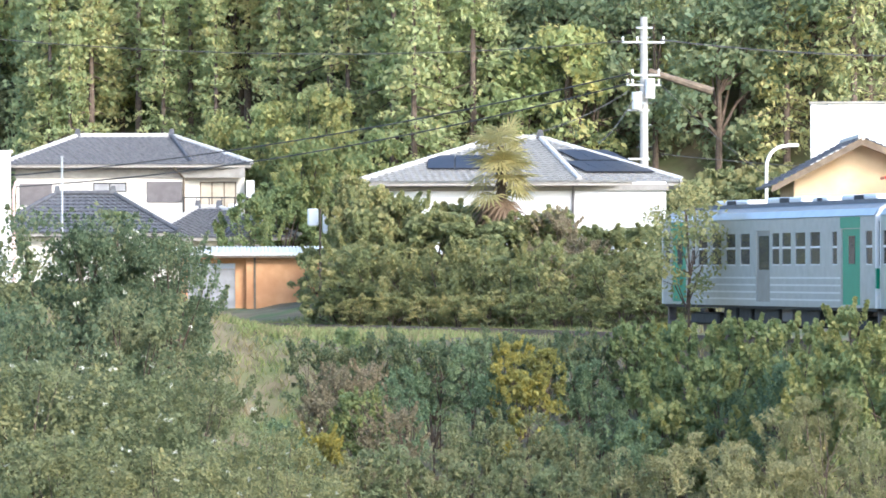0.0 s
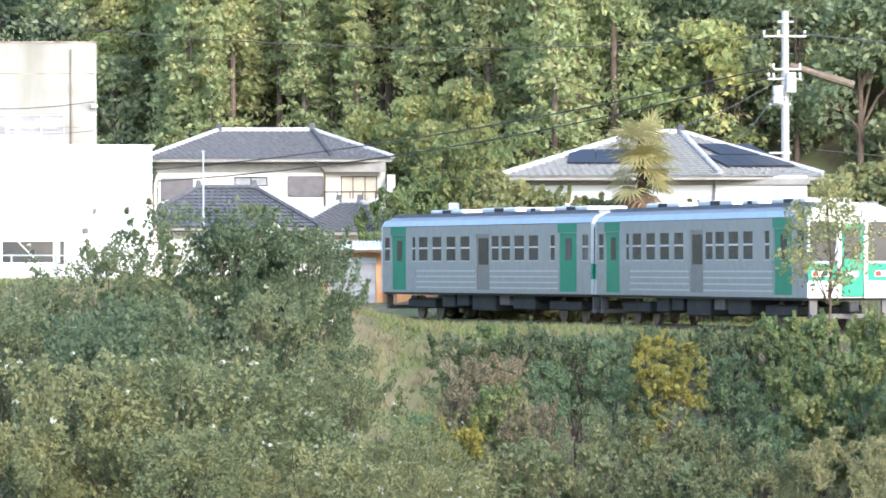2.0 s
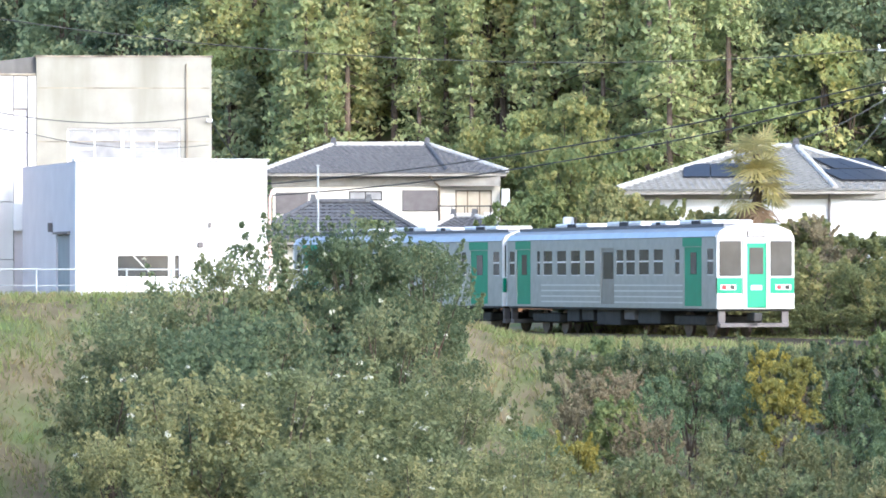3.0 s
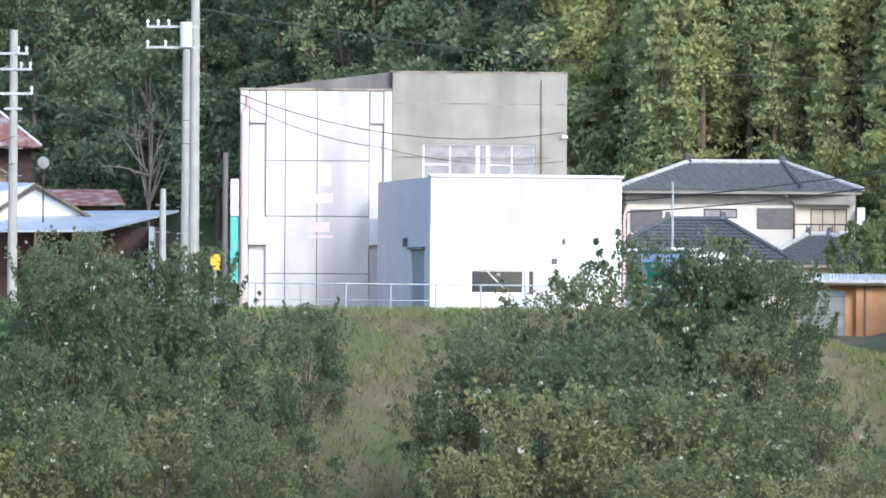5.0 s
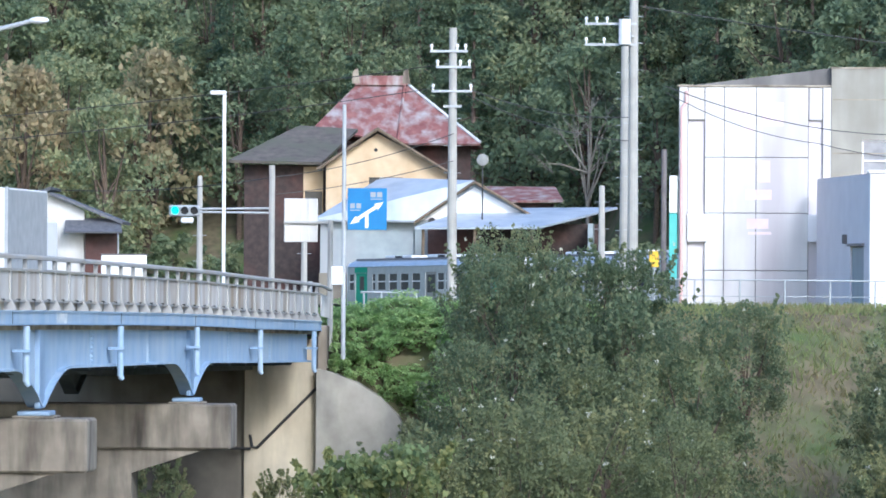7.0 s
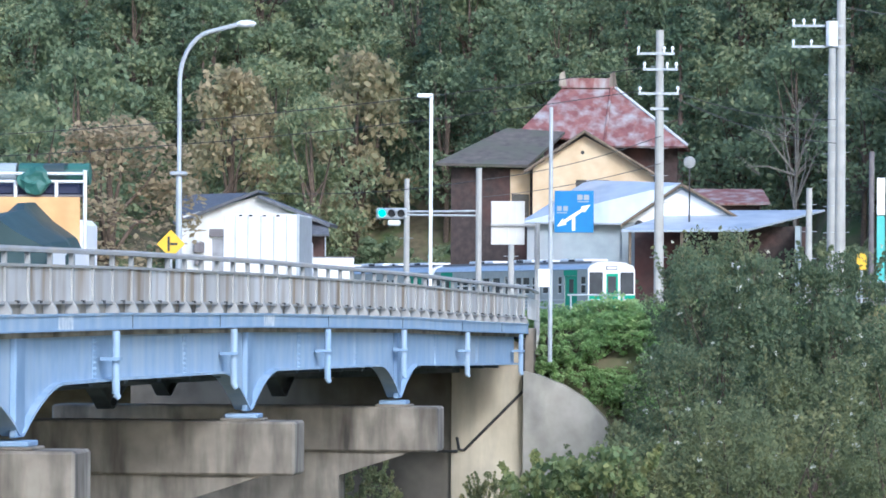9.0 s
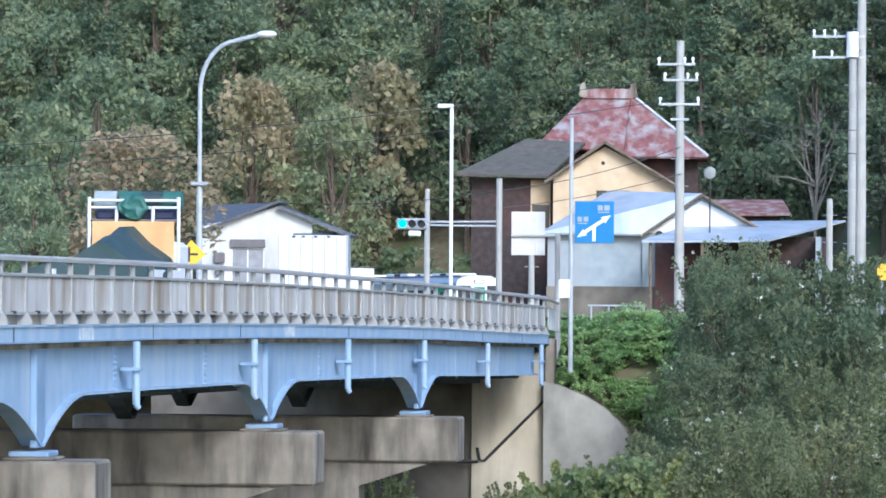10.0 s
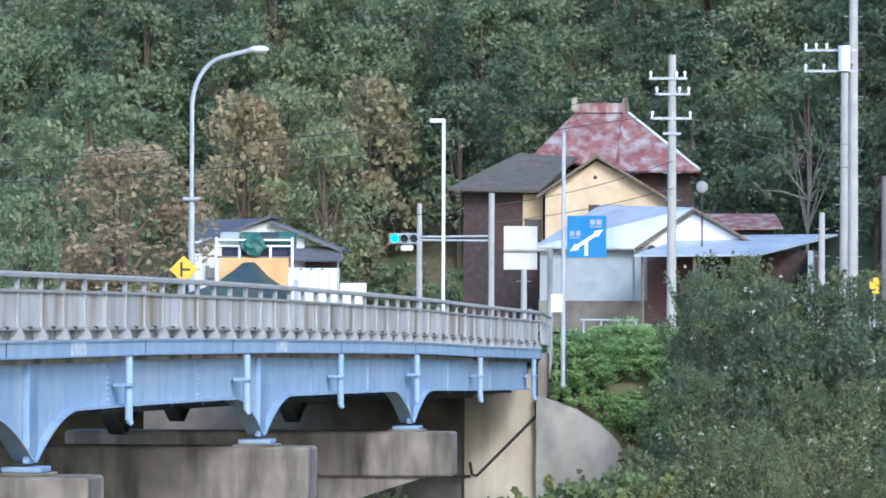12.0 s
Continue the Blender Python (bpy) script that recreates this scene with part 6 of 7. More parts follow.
DARK_PLAN = [
    (-7.0, 153.8, 2.90, 3.4),
    (-6.3, 155.2, 3.25, 3.2),
    (13.5, 150.4, 2.76, 4.0),
    (11.7, 150.5, 3.04, 4.1),
    (10.6, 151.6, 3.04, 6.4),
    (7.8, 149.8, 2.39, 4.7),
    (13.4, 153.4, 2.67, 3.7),
    (5.7, 147.9, 0.98, 4.3),
    (8.5, 142.7, 1.01, 6.0),
    (12.2, 145.5, 0.85, 4.3),
    (4.6, 144.9, 0.38, 4.0),
    (-4.9, 153.9, 3.02, 5.8),
    (-2.8, 152.0, 2.75, 3.8),
    (-6.0, 149.9, 2.29, 4.4),
    (0.4, 150.0, 1.44, 2.8),
    (-3.5, 148.0, 1.48, 5.6),
    (-1.0, 146.0, 0.69, 4.3),
    (-6.5, 141.9, 0.33, 3.6),
    (5.7, 149.9, 0.45, 4.4),
    (6.8, 139.8, 0.07, 5.6),
]
FRONT_PLAN = [
    (6.1, 131.9, -0.61, 5.5),
    (10.2, 134.6, -0.65, 5.7),
    (-7.3, 129.8, -1.86, 4.6),
    (-4.1, 134.9, -1.05, 5.7),
    (-1.2, 132.0, -1.43, 3.9),
    (4.5, 129.9, -1.98, 3.5),
    (8.5, 131.7, -0.55, 6.4),
    (13.3, 139.4, -0.97, 4.1),
    (10.3, 137.6, -0.79, 4.6),
    (8.7, 125.7, -2.03, 4.5),
    (11.0, 121.5, -2.30, 4.3),
    (13.7, 119.2, -2.74, 3.5),
    (13.5, 123.3, -1.97, 3.1),
    (-3.3, 140.0, 0.14, 4.4),
    (-5.2, 131.9, -1.15, 4.2),
]
VINE_PLAN = [
    (27.9, 249.0, 5.60, 4.0),
    (29.3, 250.0, 7.60, 4.4),
    (30.8, 249.0, 7.00, 4.4),
    (32.2, 248.0, 5.80, 4.2),
    (30.3, 256.0, 10.2, 4.6),
    (29.0, 251.0, 4.60, 4.6),
    (30.7, 256.0, 6.40, 4.6),
    (32.4, 253.0, 8.20, 4.6),
    (21.5, 153.5, -0.50, 2.1),
    (19.5, 156.8, -0.13, 1.7),
    (-7.4, 124.8, -2.03, 3.7),
    (24.3, 262.0, 8.0, 4.6),
    (27.0, 264.0, 9.4, 5.2),
    (29.4, 262.0, 8.6, 4.6),
    (31.6, 265.0, 9.6, 5.0),
    (25.4, 241.5, 5.0, 3.4),
    (-8.9, 125.7, -2.26, 3.7),
]
GREY_PLAN = [
    (-9.0, 160.7, -1.99, 1.9),
    (-9.2, 149.7, -3.23, 1.9),
    (-10.6, 149.6, -3.69, 2.0),
    (-15.7, 147.2, -3.20, 2.2),
    (-12.5, 149.5, -3.52, 1.7),
]
HEDGE_PLAN = [
    (33.4, 197.2, 1.53, 3.1),
    (34.3, 193.0, 1.12, 3.3),
    (32.4, 195.3, 0.70, 2.5),
    (33.5, 180.9, 0.77, 2.5),
    (27.5, 207.2, 4.47, 3.7),
    (29.7, 206.9, 4.32, 3.7),
    (31.7, 205.6, 4.09, 3.9),
    (33.4, 205.3, 3.97, 3.3),
    (35.0, 204.0, 3.31, 3.5),
    (26.3, 204.3, 4.64, 3.5),
    (28.3, 203.0, 3.98, 4.1),
    (30.2, 201.7, 3.55, 4.5),
    (32.5, 202.4, 3.78, 3.2),
    (26.6, 200.2, 2.57, 5.1),
    (29.4, 197.8, 2.15, 5.0),
    (32.9, 199.3, 2.37, 3.2),
    (34.7, 200.0, 3.13, 3.2),
    (35.7, 196.8, 3.32, 2.9),
    (34.3, 195.0, 1.74, 3.5),
    (26.1, 210.4, 5.39, 2.2),
    (29.9, 193.7, 1.52, 3.9),
    (25.3, 198.4, 1.09, 2.9),
    (34.6, 186.8, 2.14, 2.8),
    (26.0, 220.5, 2.66, 2.1),
]
YELLOW_PLAN = [
    (22.8, 147.0, -0.31, 1.3),
    (23.5, 146.0, -0.53, 1.2),
    (22.8, 145.0, -1.05, 1.8),
    (27.4, 148.5, 0.11, 1.7),
    (16.6, 141.0, -2.60, 1.8),
]
TEAL_PLAN = [
    (21.8, 148.0, -0.51, 1.6),
    (22.0, 146.0, -1.29, 1.5),
    (24.8, 147.0, -0.93, 1.7),
    (24.9, 145.0, -1.65, 1.8),
    (26.9, 137.0, -1.47, 2.0),
    (23.1, 140.0, -2.50, 1.9),
    (27.2, 131.0, -0.65, 1.9),
    (24.2, 137.0, -2.26, 2.0),
    (15.3, 140.0, -2.35, 2.2),
    (19.7, 146.0, -1.06, 1.8),
]
CLIMBER_PLAN = [
    (26.3, 147.0, 0.15, 1.8),
    (27.3, 144.0, 0.39, 2.3),
    (27.6, 139.0, 0.35, 2.0),
    (26.0, 142.0, -0.84, 2.2),
    (26.8, 138.0, -0.77, 2.2),
    (27.7, 133.0, 0.54, 2.2),
    (27.9, 127.0, 0.75, 2.1),
    (27.1, 125.0, -0.16, 2.4),
    (27.6, 122.0, 0.21, 2.0),
    (27.0, 133.0, -1.38, 2.1),
    (18.3, 145.0, -1.65, 1.8),
    (25.8, 138.0, -1.64, 2.2),
    (26.4, 124.0, -1.05, 2.2),
    (26.9, 120.0, -0.97, 2.1),
]
BROWN_PLAN = [
    (17.9, 148.0, -0.95, 1.7),
    (17.4, 146.0, -1.83, 1.8),
    (18.9, 148.0, -0.95, 1.6),
    (19.0, 143.0, -2.06, 1.9),
]
WILLOW_PLAN = [
    (23.9, 124.0, -2.29, 2.7),
    (24.4, 118.0, -1.60, 2.2),
    (25.1, 117.0, -1.11, 1.8),
    (23.4, 126.0, -2.68, 2.4),
    (23.3, 115.0, -2.31, 2.7),
    (25.1, 112.0, -1.85, 2.3),
]
WEED_PLAN = [
    (20.4, 139.0, -2.25, 2.3),
    (21.7, 139.0, -2.18, 2.5),
    (22.9, 138.0, -2.58, 2.2),
    (19.2, 135.0, -2.99, 2.5),
    (20.7, 134.0, -3.16, 2.7),
    (23.3, 134.0, -2.95, 2.4),
    (12.8, 134.0, -2.95, 3.0),
    (14.6, 133.0, -2.92, 2.6),
    (16.7, 134.0, -2.88, 3.0),
    (18.2, 135.0, -2.85, 2.7),
    (21.8, 132.0, -3.30, 2.8),
]
THICKET_PLAN = [
    (24.6, 200.0, 2.77, 3.1),
    (24.7, 196.5, 0.65, 1.9),
    (25.6, 198.2, 2.60, 3.1),
    (25.7, 194.7, 0.70, 2.2),
    (26.6, 196.4, 2.30, 2.3),
    (26.7, 192.9, 0.63, 1.8),
    (27.6, 194.6, 2.44, 2.6),
    (27.6, 191.1, 0.68, 1.9),
    (28.5, 192.8, 2.79, 2.8),
    (28.5, 189.3, 0.69, 2.3),
    (29.5, 191.0, 2.32, 2.8),
    (29.4, 187.5, 0.79, 2.2),
    (30.4, 189.2, 2.83, 2.5),
    (30.3, 185.7, 0.65, 1.8),
    (31.2, 187.4, 2.35, 2.6),
    (31.2, 183.9, 0.60, 1.7),
    (32.1, 185.6, 2.16, 2.2),
    (32.0, 182.1, 0.95, 2.2),
    (32.9, 183.8, 2.26, 2.2),
    (32.8, 180.3, 0.88, 2.2),
    (33.8, 182.0, 2.94, 2.4),
    (33.6, 178.5, 0.78, 2.0),
    (26.3, 206.0, 4.65, 3.0),
    (27.9, 205.0, 4.42, 2.8),
    (31.3, 203.0, 3.81, 2.8),
    (34.0, 190.0, 2.32, 2.4),
]
VERGE_PLAN = [
    (17.7, 152.0, -0.33, 1.5),
    (18.4, 151.6, -0.39, 1.6),
    (19.1, 151.2, -0.41, 1.8),
    (19.8, 150.8, -0.01, 1.7),
    (20.5, 150.5, -0.39, 1.5),
    (21.2, 150.1, -0.32, 1.3),
    (21.9, 149.7, -0.44, 1.4),
    (22.6, 149.3, -0.04, 1.6),
    (23.3, 149.0, -0.23, 1.5),
    (24.0, 148.6, -0.18, 1.8),
    (24.7, 148.2, -0.03, 1.8),
    (25.4, 147.8, -0.09, 1.2),
    (26.1, 147.4, -0.33, 1.4),
]
DEAD_PLAN = [
    (32.8, 201.0, 3.94, 2.5),
    (32.3, 196.0, 2.55, 2.7),
    (33.0, 195.0, 2.75, 2.0),
]
GROVE_PLAN = [
    (-35.0, 225.4, 8.6, 7.4),
    (-39.5, 231.7, 9.69, 5.9),
    (-36.8, 211.8, 6.09, 3.4),
    (-48.6, 368.8, 16.30, 8.2),
    (-40.7, 375.8, 17.68, 8.4),
    (-42.7, 365.5, 14.18, 7.7),
    (-60.3, 375.2, 17.86, 10.4),
]


def lay_out(proto, plan, unit_w, unit_h, sink=0.3):
    """Copies of a shrub over a plan of (x, y, top, width)."""
    for i, (x, y, top, w) in enumerate(plan):
        z0 = max(min(ground_z(x, y), top - 1.0) - sink, top - 1.25 * w * unit_h / unit_w)
        p = proto[i % len(proto)]
        copy_thing(p, pose(x, y, z0, 0, 0, (i * 77) % 360) @ Matrix.Diagonal((w / unit_w, w / unit_w, (top - z0) / unit_h, 1)))


def drop(protos):
    """Removes the patterns after copying."""
    for p in protos:
        for o in (*p.children_recursive, p):
            bpy.data.objects.remove(o)


def bank_plants():
    dark = [bush(M_SHRUB, "large dark green shrub on the river bank", 6, 6, 84, 140, 0.145, sprigs=24, flowers=5, aspect=0.6) for i in range(3)]
    lay_out(dark, DARK_PLAN, 6, 6)
    front = [bush(M_FRONTLEAF, "dense dark green shrub with pale flower heads", 6, 6, 84, 130, 0.14, sprigs=28, flowers=10, aspect=0.55) for i in range(2)]
    lay_out(front, FRONT_PLAN, 6, 6)
    vine = [bush(M_VINE, "vine covered shrub with yellowing leaves", 3.5, 4, 50, 95, 0.17, sprigs=14) for i in range(3)]
    lay_out(vine, VINE_PLAN, 3.5, 4)
    grey = [bush(M_GREYLEAF, "grey-green tall weeds with pale tips", 3.5, 4, 50, 90, 0.14, sprigs=34) for i in range(2)]
    lay_out(grey, GREY_PLAN, 3.5, 4)
    hedge = [bush(M_HEDGE, "overgrown green hedge shrub beside the railway", 4, 5, 66, 80, 0.24, "hedge shrubs", 14, "hedge_shrub") for i in range(3)]
    lay_out(hedge, HEDGE_PLAN, 4, 5)
    for mat, label, plan, n, leaf, asp in (
            (M_YELLOWLEAF, "shrub overgrown by yellowed vine leaves", YELLOW_PLAN, 80, 0.19, 0.8),
            (M_TEALLEAF, "bluish green leafy weeds on the bank", TEAL_PLAN, 90, 0.15, 0.6),
            (M_VINE, "mound of vines with large yellow-green leaves", CLIMBER_PLAN, 85, 0.20, 0.85),
            (M_DEADLEAF, "brownish half withered vine clump on the bank", BROWN_PLAN, 80, 0.14, 0.7),
            (M_WILLOWLEAF, "pale green willow shrub with narrow leaves", WILLOW_PLAN, 110, 0.19, 0.22),
            (M_GREYLEAF, "tall grey-green weeds with feathered leaves", WEED_PLAN, 95, 0.15, 0.5),
            (M_SHRUB, "low green shrub along the railway", VERGE_PLAN, 70, 0.15, 0.7),
            (M_HEDGE, "green thicket beside the railway", THICKET_PLAN, 70, 0.20, 0.7),
            (M_DEADLEAF, "withered brown vines hanging over a thicket", DEAD_PLAN, 90, 0.16, 0.5)):
        kinds = [bush(mat, label, 3.5, 4, 46, n, leaf, "bank shrubs", 18, aspect=asp) for i in range(2)]
        lay_out(kinds, plan, 3.5, 4)
        drop(kinds)
    kudzu = [bush(M_KUDZU, "low mat of bright green kudzu on the slope", 2.6, 1.6, 30, 62, 0.125, "kudzu", 4, "kudzu_plant")]
    plan = []
    for i in range(30):
        x, y = -12.3 + (i % 6) * 0.95 + RNG.uniform(-0.3, 0.3), 166.3 + (i // 6) * 1.0
        plan.append((x, y, ground_z(x, y) + RNG.uniform(0.45, 0.8), RNG.uniform(1.8, 2.6)))
    for i in range(24):
        x, y = -10.6 + (i % 6) * 0.9 + RNG.uniform(-0.3, 0.3), 164.5 + (i // 6) * 0.9
        plan.append((x, y, ground_z(x, y) + RNG.uniform(0.6, 0.95), RNG.uniform(1.8, 2.6)))
    for i in range(40):
        x, y = -10.4 + (i % 8) * 0.85 + RNG.uniform(-0.3, 0.3), 161.4 + (i // 8) * 1.1
        plan.append((x, y, ground_z(x, y) + RNG.uniform(0.45, 0.8), RNG.uniform(1.8, 2.6)))
    for i in range(26):
        x = -11.9 + i * 0.19
        plan.append((x, 166.15 + RNG.uniform(0, 0.5) - 0.9 * smooth(-9.9, -9.0, x), -0.75 - 0.34 * (x + 12.2) + RNG.uniform(-0.1, 0.9), RNG.uniform(1.6, 2.2)))
    for x, y, top, w in plan:
        copy_thing(kudzu[0], pose(x, y, top - 0.9, 0, 0, x * 90) @ Matrix.Diagonal((w / 2.6, w / 2.6, 0.95 / 1.6, 1)))
    drop(dark + front + vine + grey + hedge + kudzu)
    # thin young tree before the railway
    t = broad_tree(M_HEDGE, "young tree with a thin pale trunk before the railway", 5.2, 1.5, 30, 75, 0.15, 0.05, 0.42, "", "young_tree")
    t.matrix_world = pose(28.85, 153.3, -1.4)
    # shaped garden pine
    g = thing("garden_pine", pose(19.6, 244.0, 0.3), "small clipped garden pine before the house", "tree")
    part("trunk", path_rod([(0, 0, -0.3), (0.2, 0, 1.8), (-0.1, 0, 3.6)], 0.07), M_BARK, g)
    pts = [blob((x, 0, z), r, 700, 0.35) for x, z, r in ((0.0, 3.7, 0.75), (0.5, 2.9, 0.55), (-0.6, 2.6, 0.6))]
    leaf_object("needles", np.concatenate(pts), 0.13, M_VINE, g)


def palm():
    p = thing("palm_tree", pose(31.2, 204.0, 0.2), "fan palm with a shaggy trunk and drooping dry fronds", "tree")
    tr = rod((0, 0, -0.5), (0, 0, 6.1), 0.20, 0.16, 10)
    for i in range(60):
        a, z = RNG.uniform(0, 6.28), RNG.uniform(2.5, 5.9)
        rod((0.15 * math.cos(a), 0.15 * math.sin(a), z), (0.33 * math.cos(a), 0.33 * math.sin(a), z - 0.3), 0.03, 0.01, 4, tr)
    part("trunk", tr, M_BARK, p)
    for dry, name, mat, count in ((False, "fronds", M_PALM, 38), (True, "dry_fronds", M_DRYPALM, 7)):
        bm = bmesh.new()
        for i in range(count):
            a = RNG.uniform(0, 6.28)
            el = RNG.uniform(-0.8, 1.25) if not dry else RNG.uniform(-1.35, -0.6)
            root = Vector((0, 0, RNG.uniform(4.6, 6.2) if not dry else RNG.uniform(3.9, 4.6)))
            d = Vector((math.cos(a) * math.cos(el), math.sin(a) * math.cos(el), math.sin(el)))
            hub = root + d * RNG.uniform(0.6, 0.95)
            rod(root, hub, 0.02, 0.012, 4, bm)
            side = d.cross(Vector((0, 0, 1))).normalized()
            upv = side.cross(d)
            for k in range(15):
                b = (k / 14 - 0.5) * 3.6
                dirn = (d * math.cos(b) + side * math.sin(b)).normalized()
                L = RNG.uniform(0.8, 1.2)
                tip = hub + dirn * L + Vector((0, 0, -0.16 * L - (0.2 if dry else 0)))
                w = dirn.cross(upv).normalized() * 0.05
                mid = hub + dirn * L * 0.5
                v = [bm.verts.new(c) for c in (hub, mid + w, tip, mid - w)]
                bm.faces.new(v)
        part(name, bm, mat, p)


def forest():
    cedars = [cedar(M_CEDAR, "tall dense conifer on the wooded hillside", 16, r, 0.36, s) for r, s in ((1.9, 0.22), (2.2, 0.3), (1.7, 0.15))]
    broads = [broad_tree(M_LEAFWARM, "broadleaved tree on the wooded hillside", h, r, 28, 100, 0.35) for h, r in ((10, 3.0), (8, 2.6))]
    shades = [broad_tree(M_SHADELEAF, "shade toned broadleaved tree on the hillside", h, r, 32, 100, 0.37) for h, r in ((12, 3.6), (10, 3.0), (9, 3.4))]
    shadec = [cedar(M_SHADECEDAR, "shade toned conifer on the wooded hillside", 16, 2.1, 0.36, 0.2)]
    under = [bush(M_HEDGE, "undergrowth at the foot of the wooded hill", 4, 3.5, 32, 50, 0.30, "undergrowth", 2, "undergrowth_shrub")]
    unders = [bush(M_SHADELEAF, "shade toned undergrowth at the foot of the wooded hill", 4, 3.5, 32, 50, 0.30, "undergrowth", 2, "undergrowth_shrub")]
    step = 0
    for row in range(-2, 8):
        off = 1.5 + row * (4.4 if row > 0 else 2.2)
        x = -88.0
        while x < 72:
            x += (2.7 if x > 6 else 4.2) + row * 0.06 + RNG.uniform(-0.5, 0.7)
            y = float(np.interp(x, FOOT_X, FOOT_Y)) + off + RNG.uniform(-1.3, 1.3)
            az = math.degrees(math.atan2(x, y))
            if not -10.7 < az < 13.3:
                continue
            z = ground_z(x, y) - 0.2
            # keep to what can be seen over the nearer trees
            if z > 1.6 + y * 0.056:
                continue
            # bearing picks sun-toned or shade-toned copies; the shade is in the leaf colour
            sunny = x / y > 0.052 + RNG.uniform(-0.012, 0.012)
            pick = RNG.uniform()
            if row <= 0:
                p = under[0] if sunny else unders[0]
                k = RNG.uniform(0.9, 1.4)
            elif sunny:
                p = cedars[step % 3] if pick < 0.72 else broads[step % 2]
                # far right mixes in shade-toned trees to darken that slope
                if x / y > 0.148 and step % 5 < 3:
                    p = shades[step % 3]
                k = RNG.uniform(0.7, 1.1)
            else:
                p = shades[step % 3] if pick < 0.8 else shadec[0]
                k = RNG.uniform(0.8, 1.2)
            step += 1
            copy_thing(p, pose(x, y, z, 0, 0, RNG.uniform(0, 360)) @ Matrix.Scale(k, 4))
    for i in range(46):
        x, k = 18 + RNG.uniform(0, 22), RNG.uniform(0.7, 1.05)
        y = float(np.interp(x, FOOT_X, FOOT_Y)) + RNG.uniform(2, 30)
        copy_thing(cedars[i % 3], pose(x, y, ground_z(x, y) - 0.2, 0, 0, RNG.uniform(0, 360)) @ Matrix.Scale(k, 4))
    for i in range(34):
        x, k = 14 + i * 1.5, RNG.uniform(0.75, 1.1)
        y = float(np.interp(x, FOOT_X, FOOT_Y)) + RNG.uniform(5, 26)
        copy_thing(broads[i % 2], pose(x, y, ground_z(x, y) - 0.2, 0, 0, RNG.uniform(0, 360)) @ Matrix.Scale(k, 4))
    kinds = [broad_tree(M_BROWN, "tree with browned autumn leaves behind the road", 8, 2.6, 30, 130, 0.24, name="autumn_tree"),
             broad_tree(M_SHADELEAF, "green tree behind the road", 8, 2.6, 32, 140, 0.26),
             broad_tree(M_TAN, "tree with tan leaves on the hillside", 8, 2.6, 30, 130, 0.32, name="autumn_tree")]
    for (x, y, top, w), k in zip(GROVE_PLAN, (0, 1, 1, 2, 2, 1, 1)):
        z0 = ground_z(x, y) - 0.3
        copy_thing(kinds[k], pose(x, y, z0, 0, 0, x * 40) @ Matrix.Diagonal((w / 5.2, w / 5.2, (top - z0) / 8.3, 1)))
    drop(cedars + broads + shades + shadec + under + unders + kinds)
    # a bare tree at the wood's edge
    b = thing("bare_tree", pose(-9.4, 345.0, 1.0), "bare pale branched tree at the edge of the wood", "tree")
    bm = rod((0, 0, 0), (0.2, 0, 8.0), 0.16, 0.10, 8)
    tips = [(RNG.uniform(-3.2, 3.0), RNG.uniform(-1.5, 1.5), RNG.uniform(8.5, 13.0)) for i in range(12)]
    limbs(bm, (0.1, 0, 6.0), tips[:6], 0.09)
    limbs(bm, (0.2, 0, 8.0), tips[6:], 0.08)
    for t in tips:
        for j in range(4):
            q = (t[0] + RNG.uniform(-1, 1), t[1] + RNG.uniform(-0.5, 0.5), t[2] + RNG.uniform(-0.3, 1.2))
            rod((t[0] * 0.7, t[1] * 0.7, t[2] * 0.93), q, 0.025, 0.008, 4, bm)
    part("limb", bm, M_PALEBARK, b)


def grass():
    n = 70000
    x = RNG.uniform(-8.5, 33, n)
    e = np.interp(x, EDGE_X, EDGE_Y)
    y = e + RNG.uniform(-17, 7, n) * np.where(x > 20, 2.0, 1.0)
    keep = np.array([abs(a - track_x(b)) > 1.75 and not (-14 < a < -8 and b > 167.3) for a, b in zip(x, y)])
    x, y = x[keep], y[keep]
    x2 = RNG.uniform(13, 41, 45000)
    y2 = RNG.uniform(172, 214, 45000)
    keep = np.array([abs(a - track_x(b)) > 1.75 and not (a > 26 and b > 211) for a, b in zip(x2, y2)])
    x, y = np.concatenate([x, x2[keep]]), np.concatenate([y, y2[keep]])
    z = np.array([ground_z(a, b) for a, b in zip(x, y)])
    n = len(x)
    h = RNG.uniform(0.10, 0.36, n)
    a = RNG.uniform(0, 6.28, n)
    lean = RNG.normal(size=(n, 2)) * 0.14
    base = np.stack([x, y, z - 0.05], 1)
    side = np.stack([np.cos(a), np.sin(a), np.zeros(n)], 1) * 0.035
    tip = base + np.stack([lean[:, 0], lean[:, 1], h], 1)
    pts = np.stack([base - side, base + side, tip], 1).reshape(-1, 3)
    me = bpy.data.meshes.new("grass")
    me.vertices.add(3 * n)
    me.vertices.foreach_set("co", pts.ravel())
    me.loops.add(3 * n)
    me.loops.foreach_set("vertex_index", np.arange(3 * n, dtype=np.int32))
    me.polygons.add(n)
    me.polygons.foreach_set("loop_start", np.arange(0, 3 * n, 3, dtype=np.int32))
    me.polygons.foreach_set("loop_total", np.full(n, 3, dtype=np.int32))
    me.update()
    me.materials.append(M_GRASS)
    tagged(new("grass", me), "uneven green and straw coloured grass on the bank", "grass", kind="stuff")


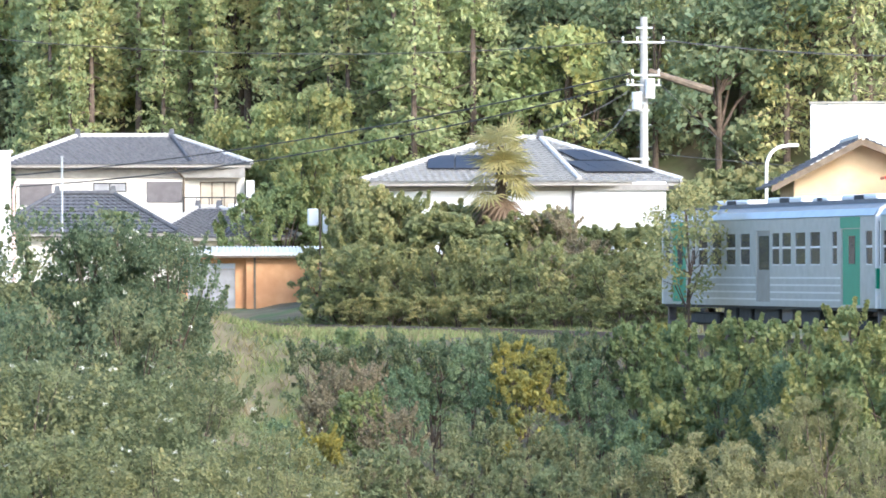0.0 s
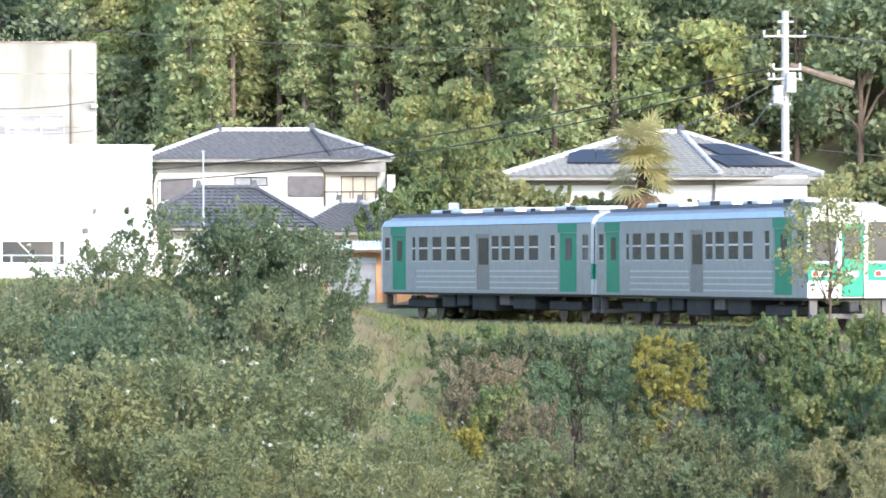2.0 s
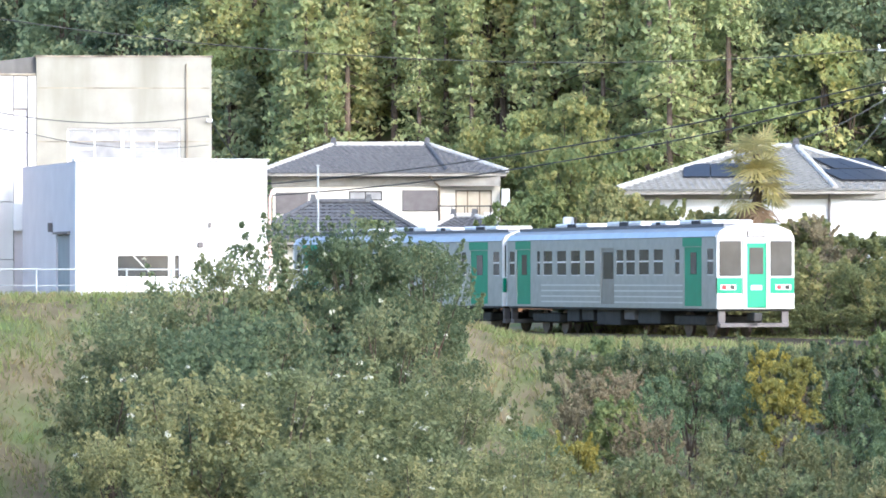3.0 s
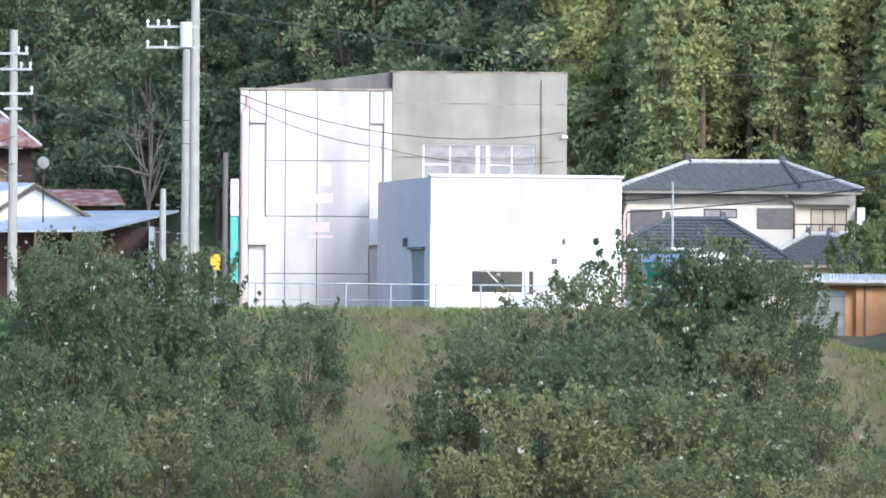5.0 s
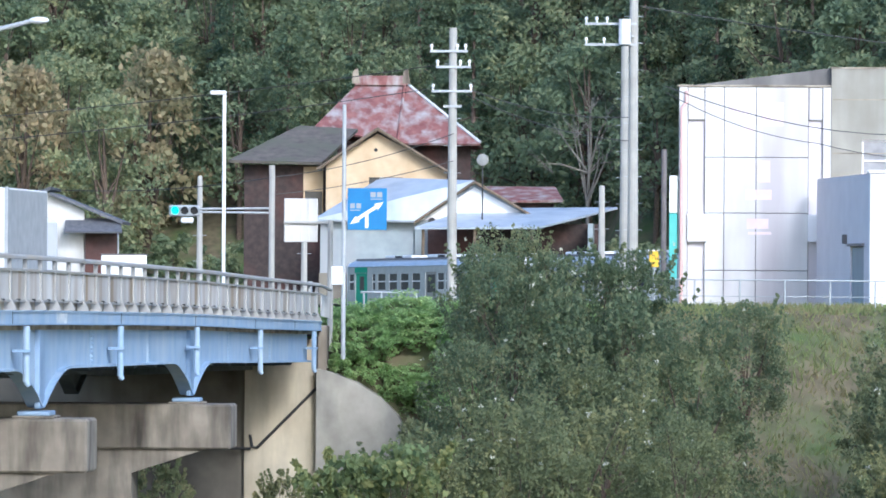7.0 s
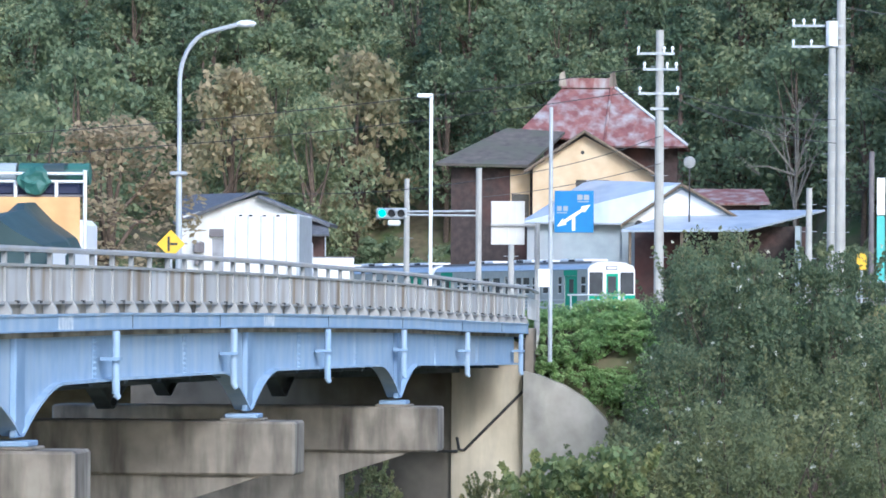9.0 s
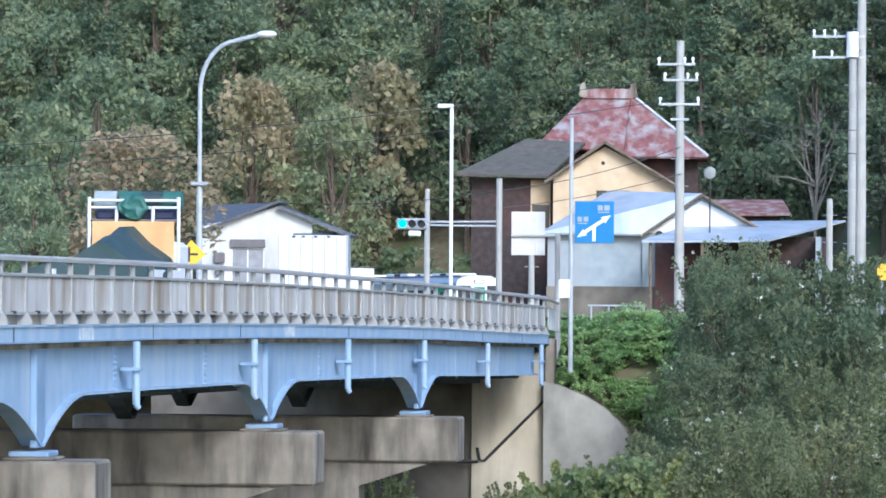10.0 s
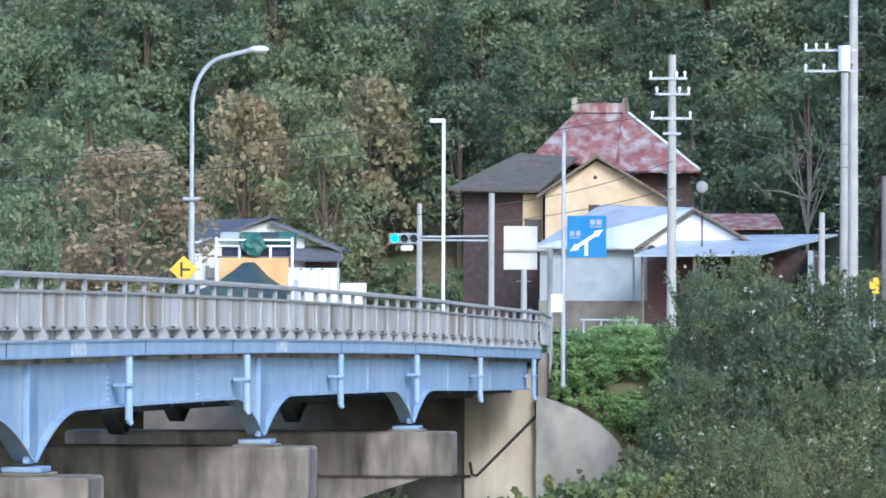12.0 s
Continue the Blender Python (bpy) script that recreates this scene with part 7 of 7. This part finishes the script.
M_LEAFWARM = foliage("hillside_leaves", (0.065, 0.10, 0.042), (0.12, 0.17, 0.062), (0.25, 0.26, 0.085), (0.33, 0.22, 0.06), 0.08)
# conifer leaves recoloured as if out of the sun
M_SHADECEDAR = foliage("shade_toned_conifer_leaves", (0.02, 0.04, 0.022), (0.04, 0.07, 0.035), (0.08, 0.11, 0.045))
M_GRASS = foliage("grass_blades", (0.05, 0.075, 0.024), (0.082, 0.118, 0.036), (0.13, 0.145, 0.055), (0.36, 0.28, 0.16), 0.24)
M_PALM = foliage("palm_fronds", (0.075, 0.092, 0.036), (0.14, 0.155, 0.055), (0.23, 0.225, 0.08))
M_DRYPALM = foliage("dry_palm_fronds", (0.055, 0.05, 0.028), (0.095, 0.083, 0.045), (0.16, 0.135, 0.07))
M_PALEBARK = surface("pale_bark", (0.20, 0.18, 0.15), (0.28, 0.26, 0.22), 5.0, 0.9, 0, 0.3)
bank_plants()
palm()
forest()
grass()


# ---- what moves ----
def motions():
    run = [(0.0, -52.0), (0.5, -41.0), (1.0, -30.2), (1.5, -19.3), (2.0, -8.4), (2.5, 2.3), (2.7, 6.5), (3.5, 23.0), (4.3, 39.0), (4.5, 43.0),
           (4.8, 49.3), (5.5, 64.0), (6.5, 84.8), (7.5, 105.2), (8.4, 123.0), (9.3, 140.5), (9.8, 151.5), (11.0, 176.0), (12.0, 196.0)]
    for car, lead in ((car_rear, 0.0), (car_front, CAR_L + CAR_GAP)):
        rows = []
        for t, s in run:
            a, b = on_track(s + lead), on_track(s + lead + CAR_L)
            yaw = math.degrees(math.atan2(-(b[0] - a[0]), b[1] - a[1]))
            tilt = math.degrees(math.atan2(b[2] - a[2], CAR_L))
            rows.append((t, pose(a[0], a[1], a[2], tilt, 0, yaw)))
        walk(car, rows)
    def on_road(y):
        return edge_z(y) + 0.142 if y < 165.4 else float(np.interp(y, [165.4, 205], [0.392, -0.048]))
    for lorry, rows in ((lorry_box, ((0.0, -20.3, 82.0, 0), (3.5, -20.1, 108.0, 0), (6.0, -19.4, 127.0, -2), (7.3, -19.1, 135.8, -4), (7.7, -19.2, 139.7, -4), (8.5, -19.5, 149.0, 0),
                                     (9.5, -20.1, 163.7, 4), (10.5, -21.3, 176.7, 6), (11.0, -22.5, 184.6, 6), (11.5, -23.1, 191.6, 6), (12.0, -23.8, 198.6, 6))),
                        (lorry_flat, ((0.0, -20.4, 66.0, 0), (5.0, -20.4, 84.0, 0), (8.0, -19.9, 107.0, 0), (9.3, -19.2, 117.4, 0), (9.5, -19.43, 120.4, 0), (10.0, -19.69, 127.5, 0),
                                      (10.5, -19.89, 134.5, 0), (11.0, -19.95, 139.6, 0), (11.5, -19.8, 145.7, 0), (12.0, -19.62, 150.7, 0)))):
        walk(lorry, [(t, pose(x, y, on_road(y), 0, 0, yaw)) for t, x, y, yaw in rows])


motions()
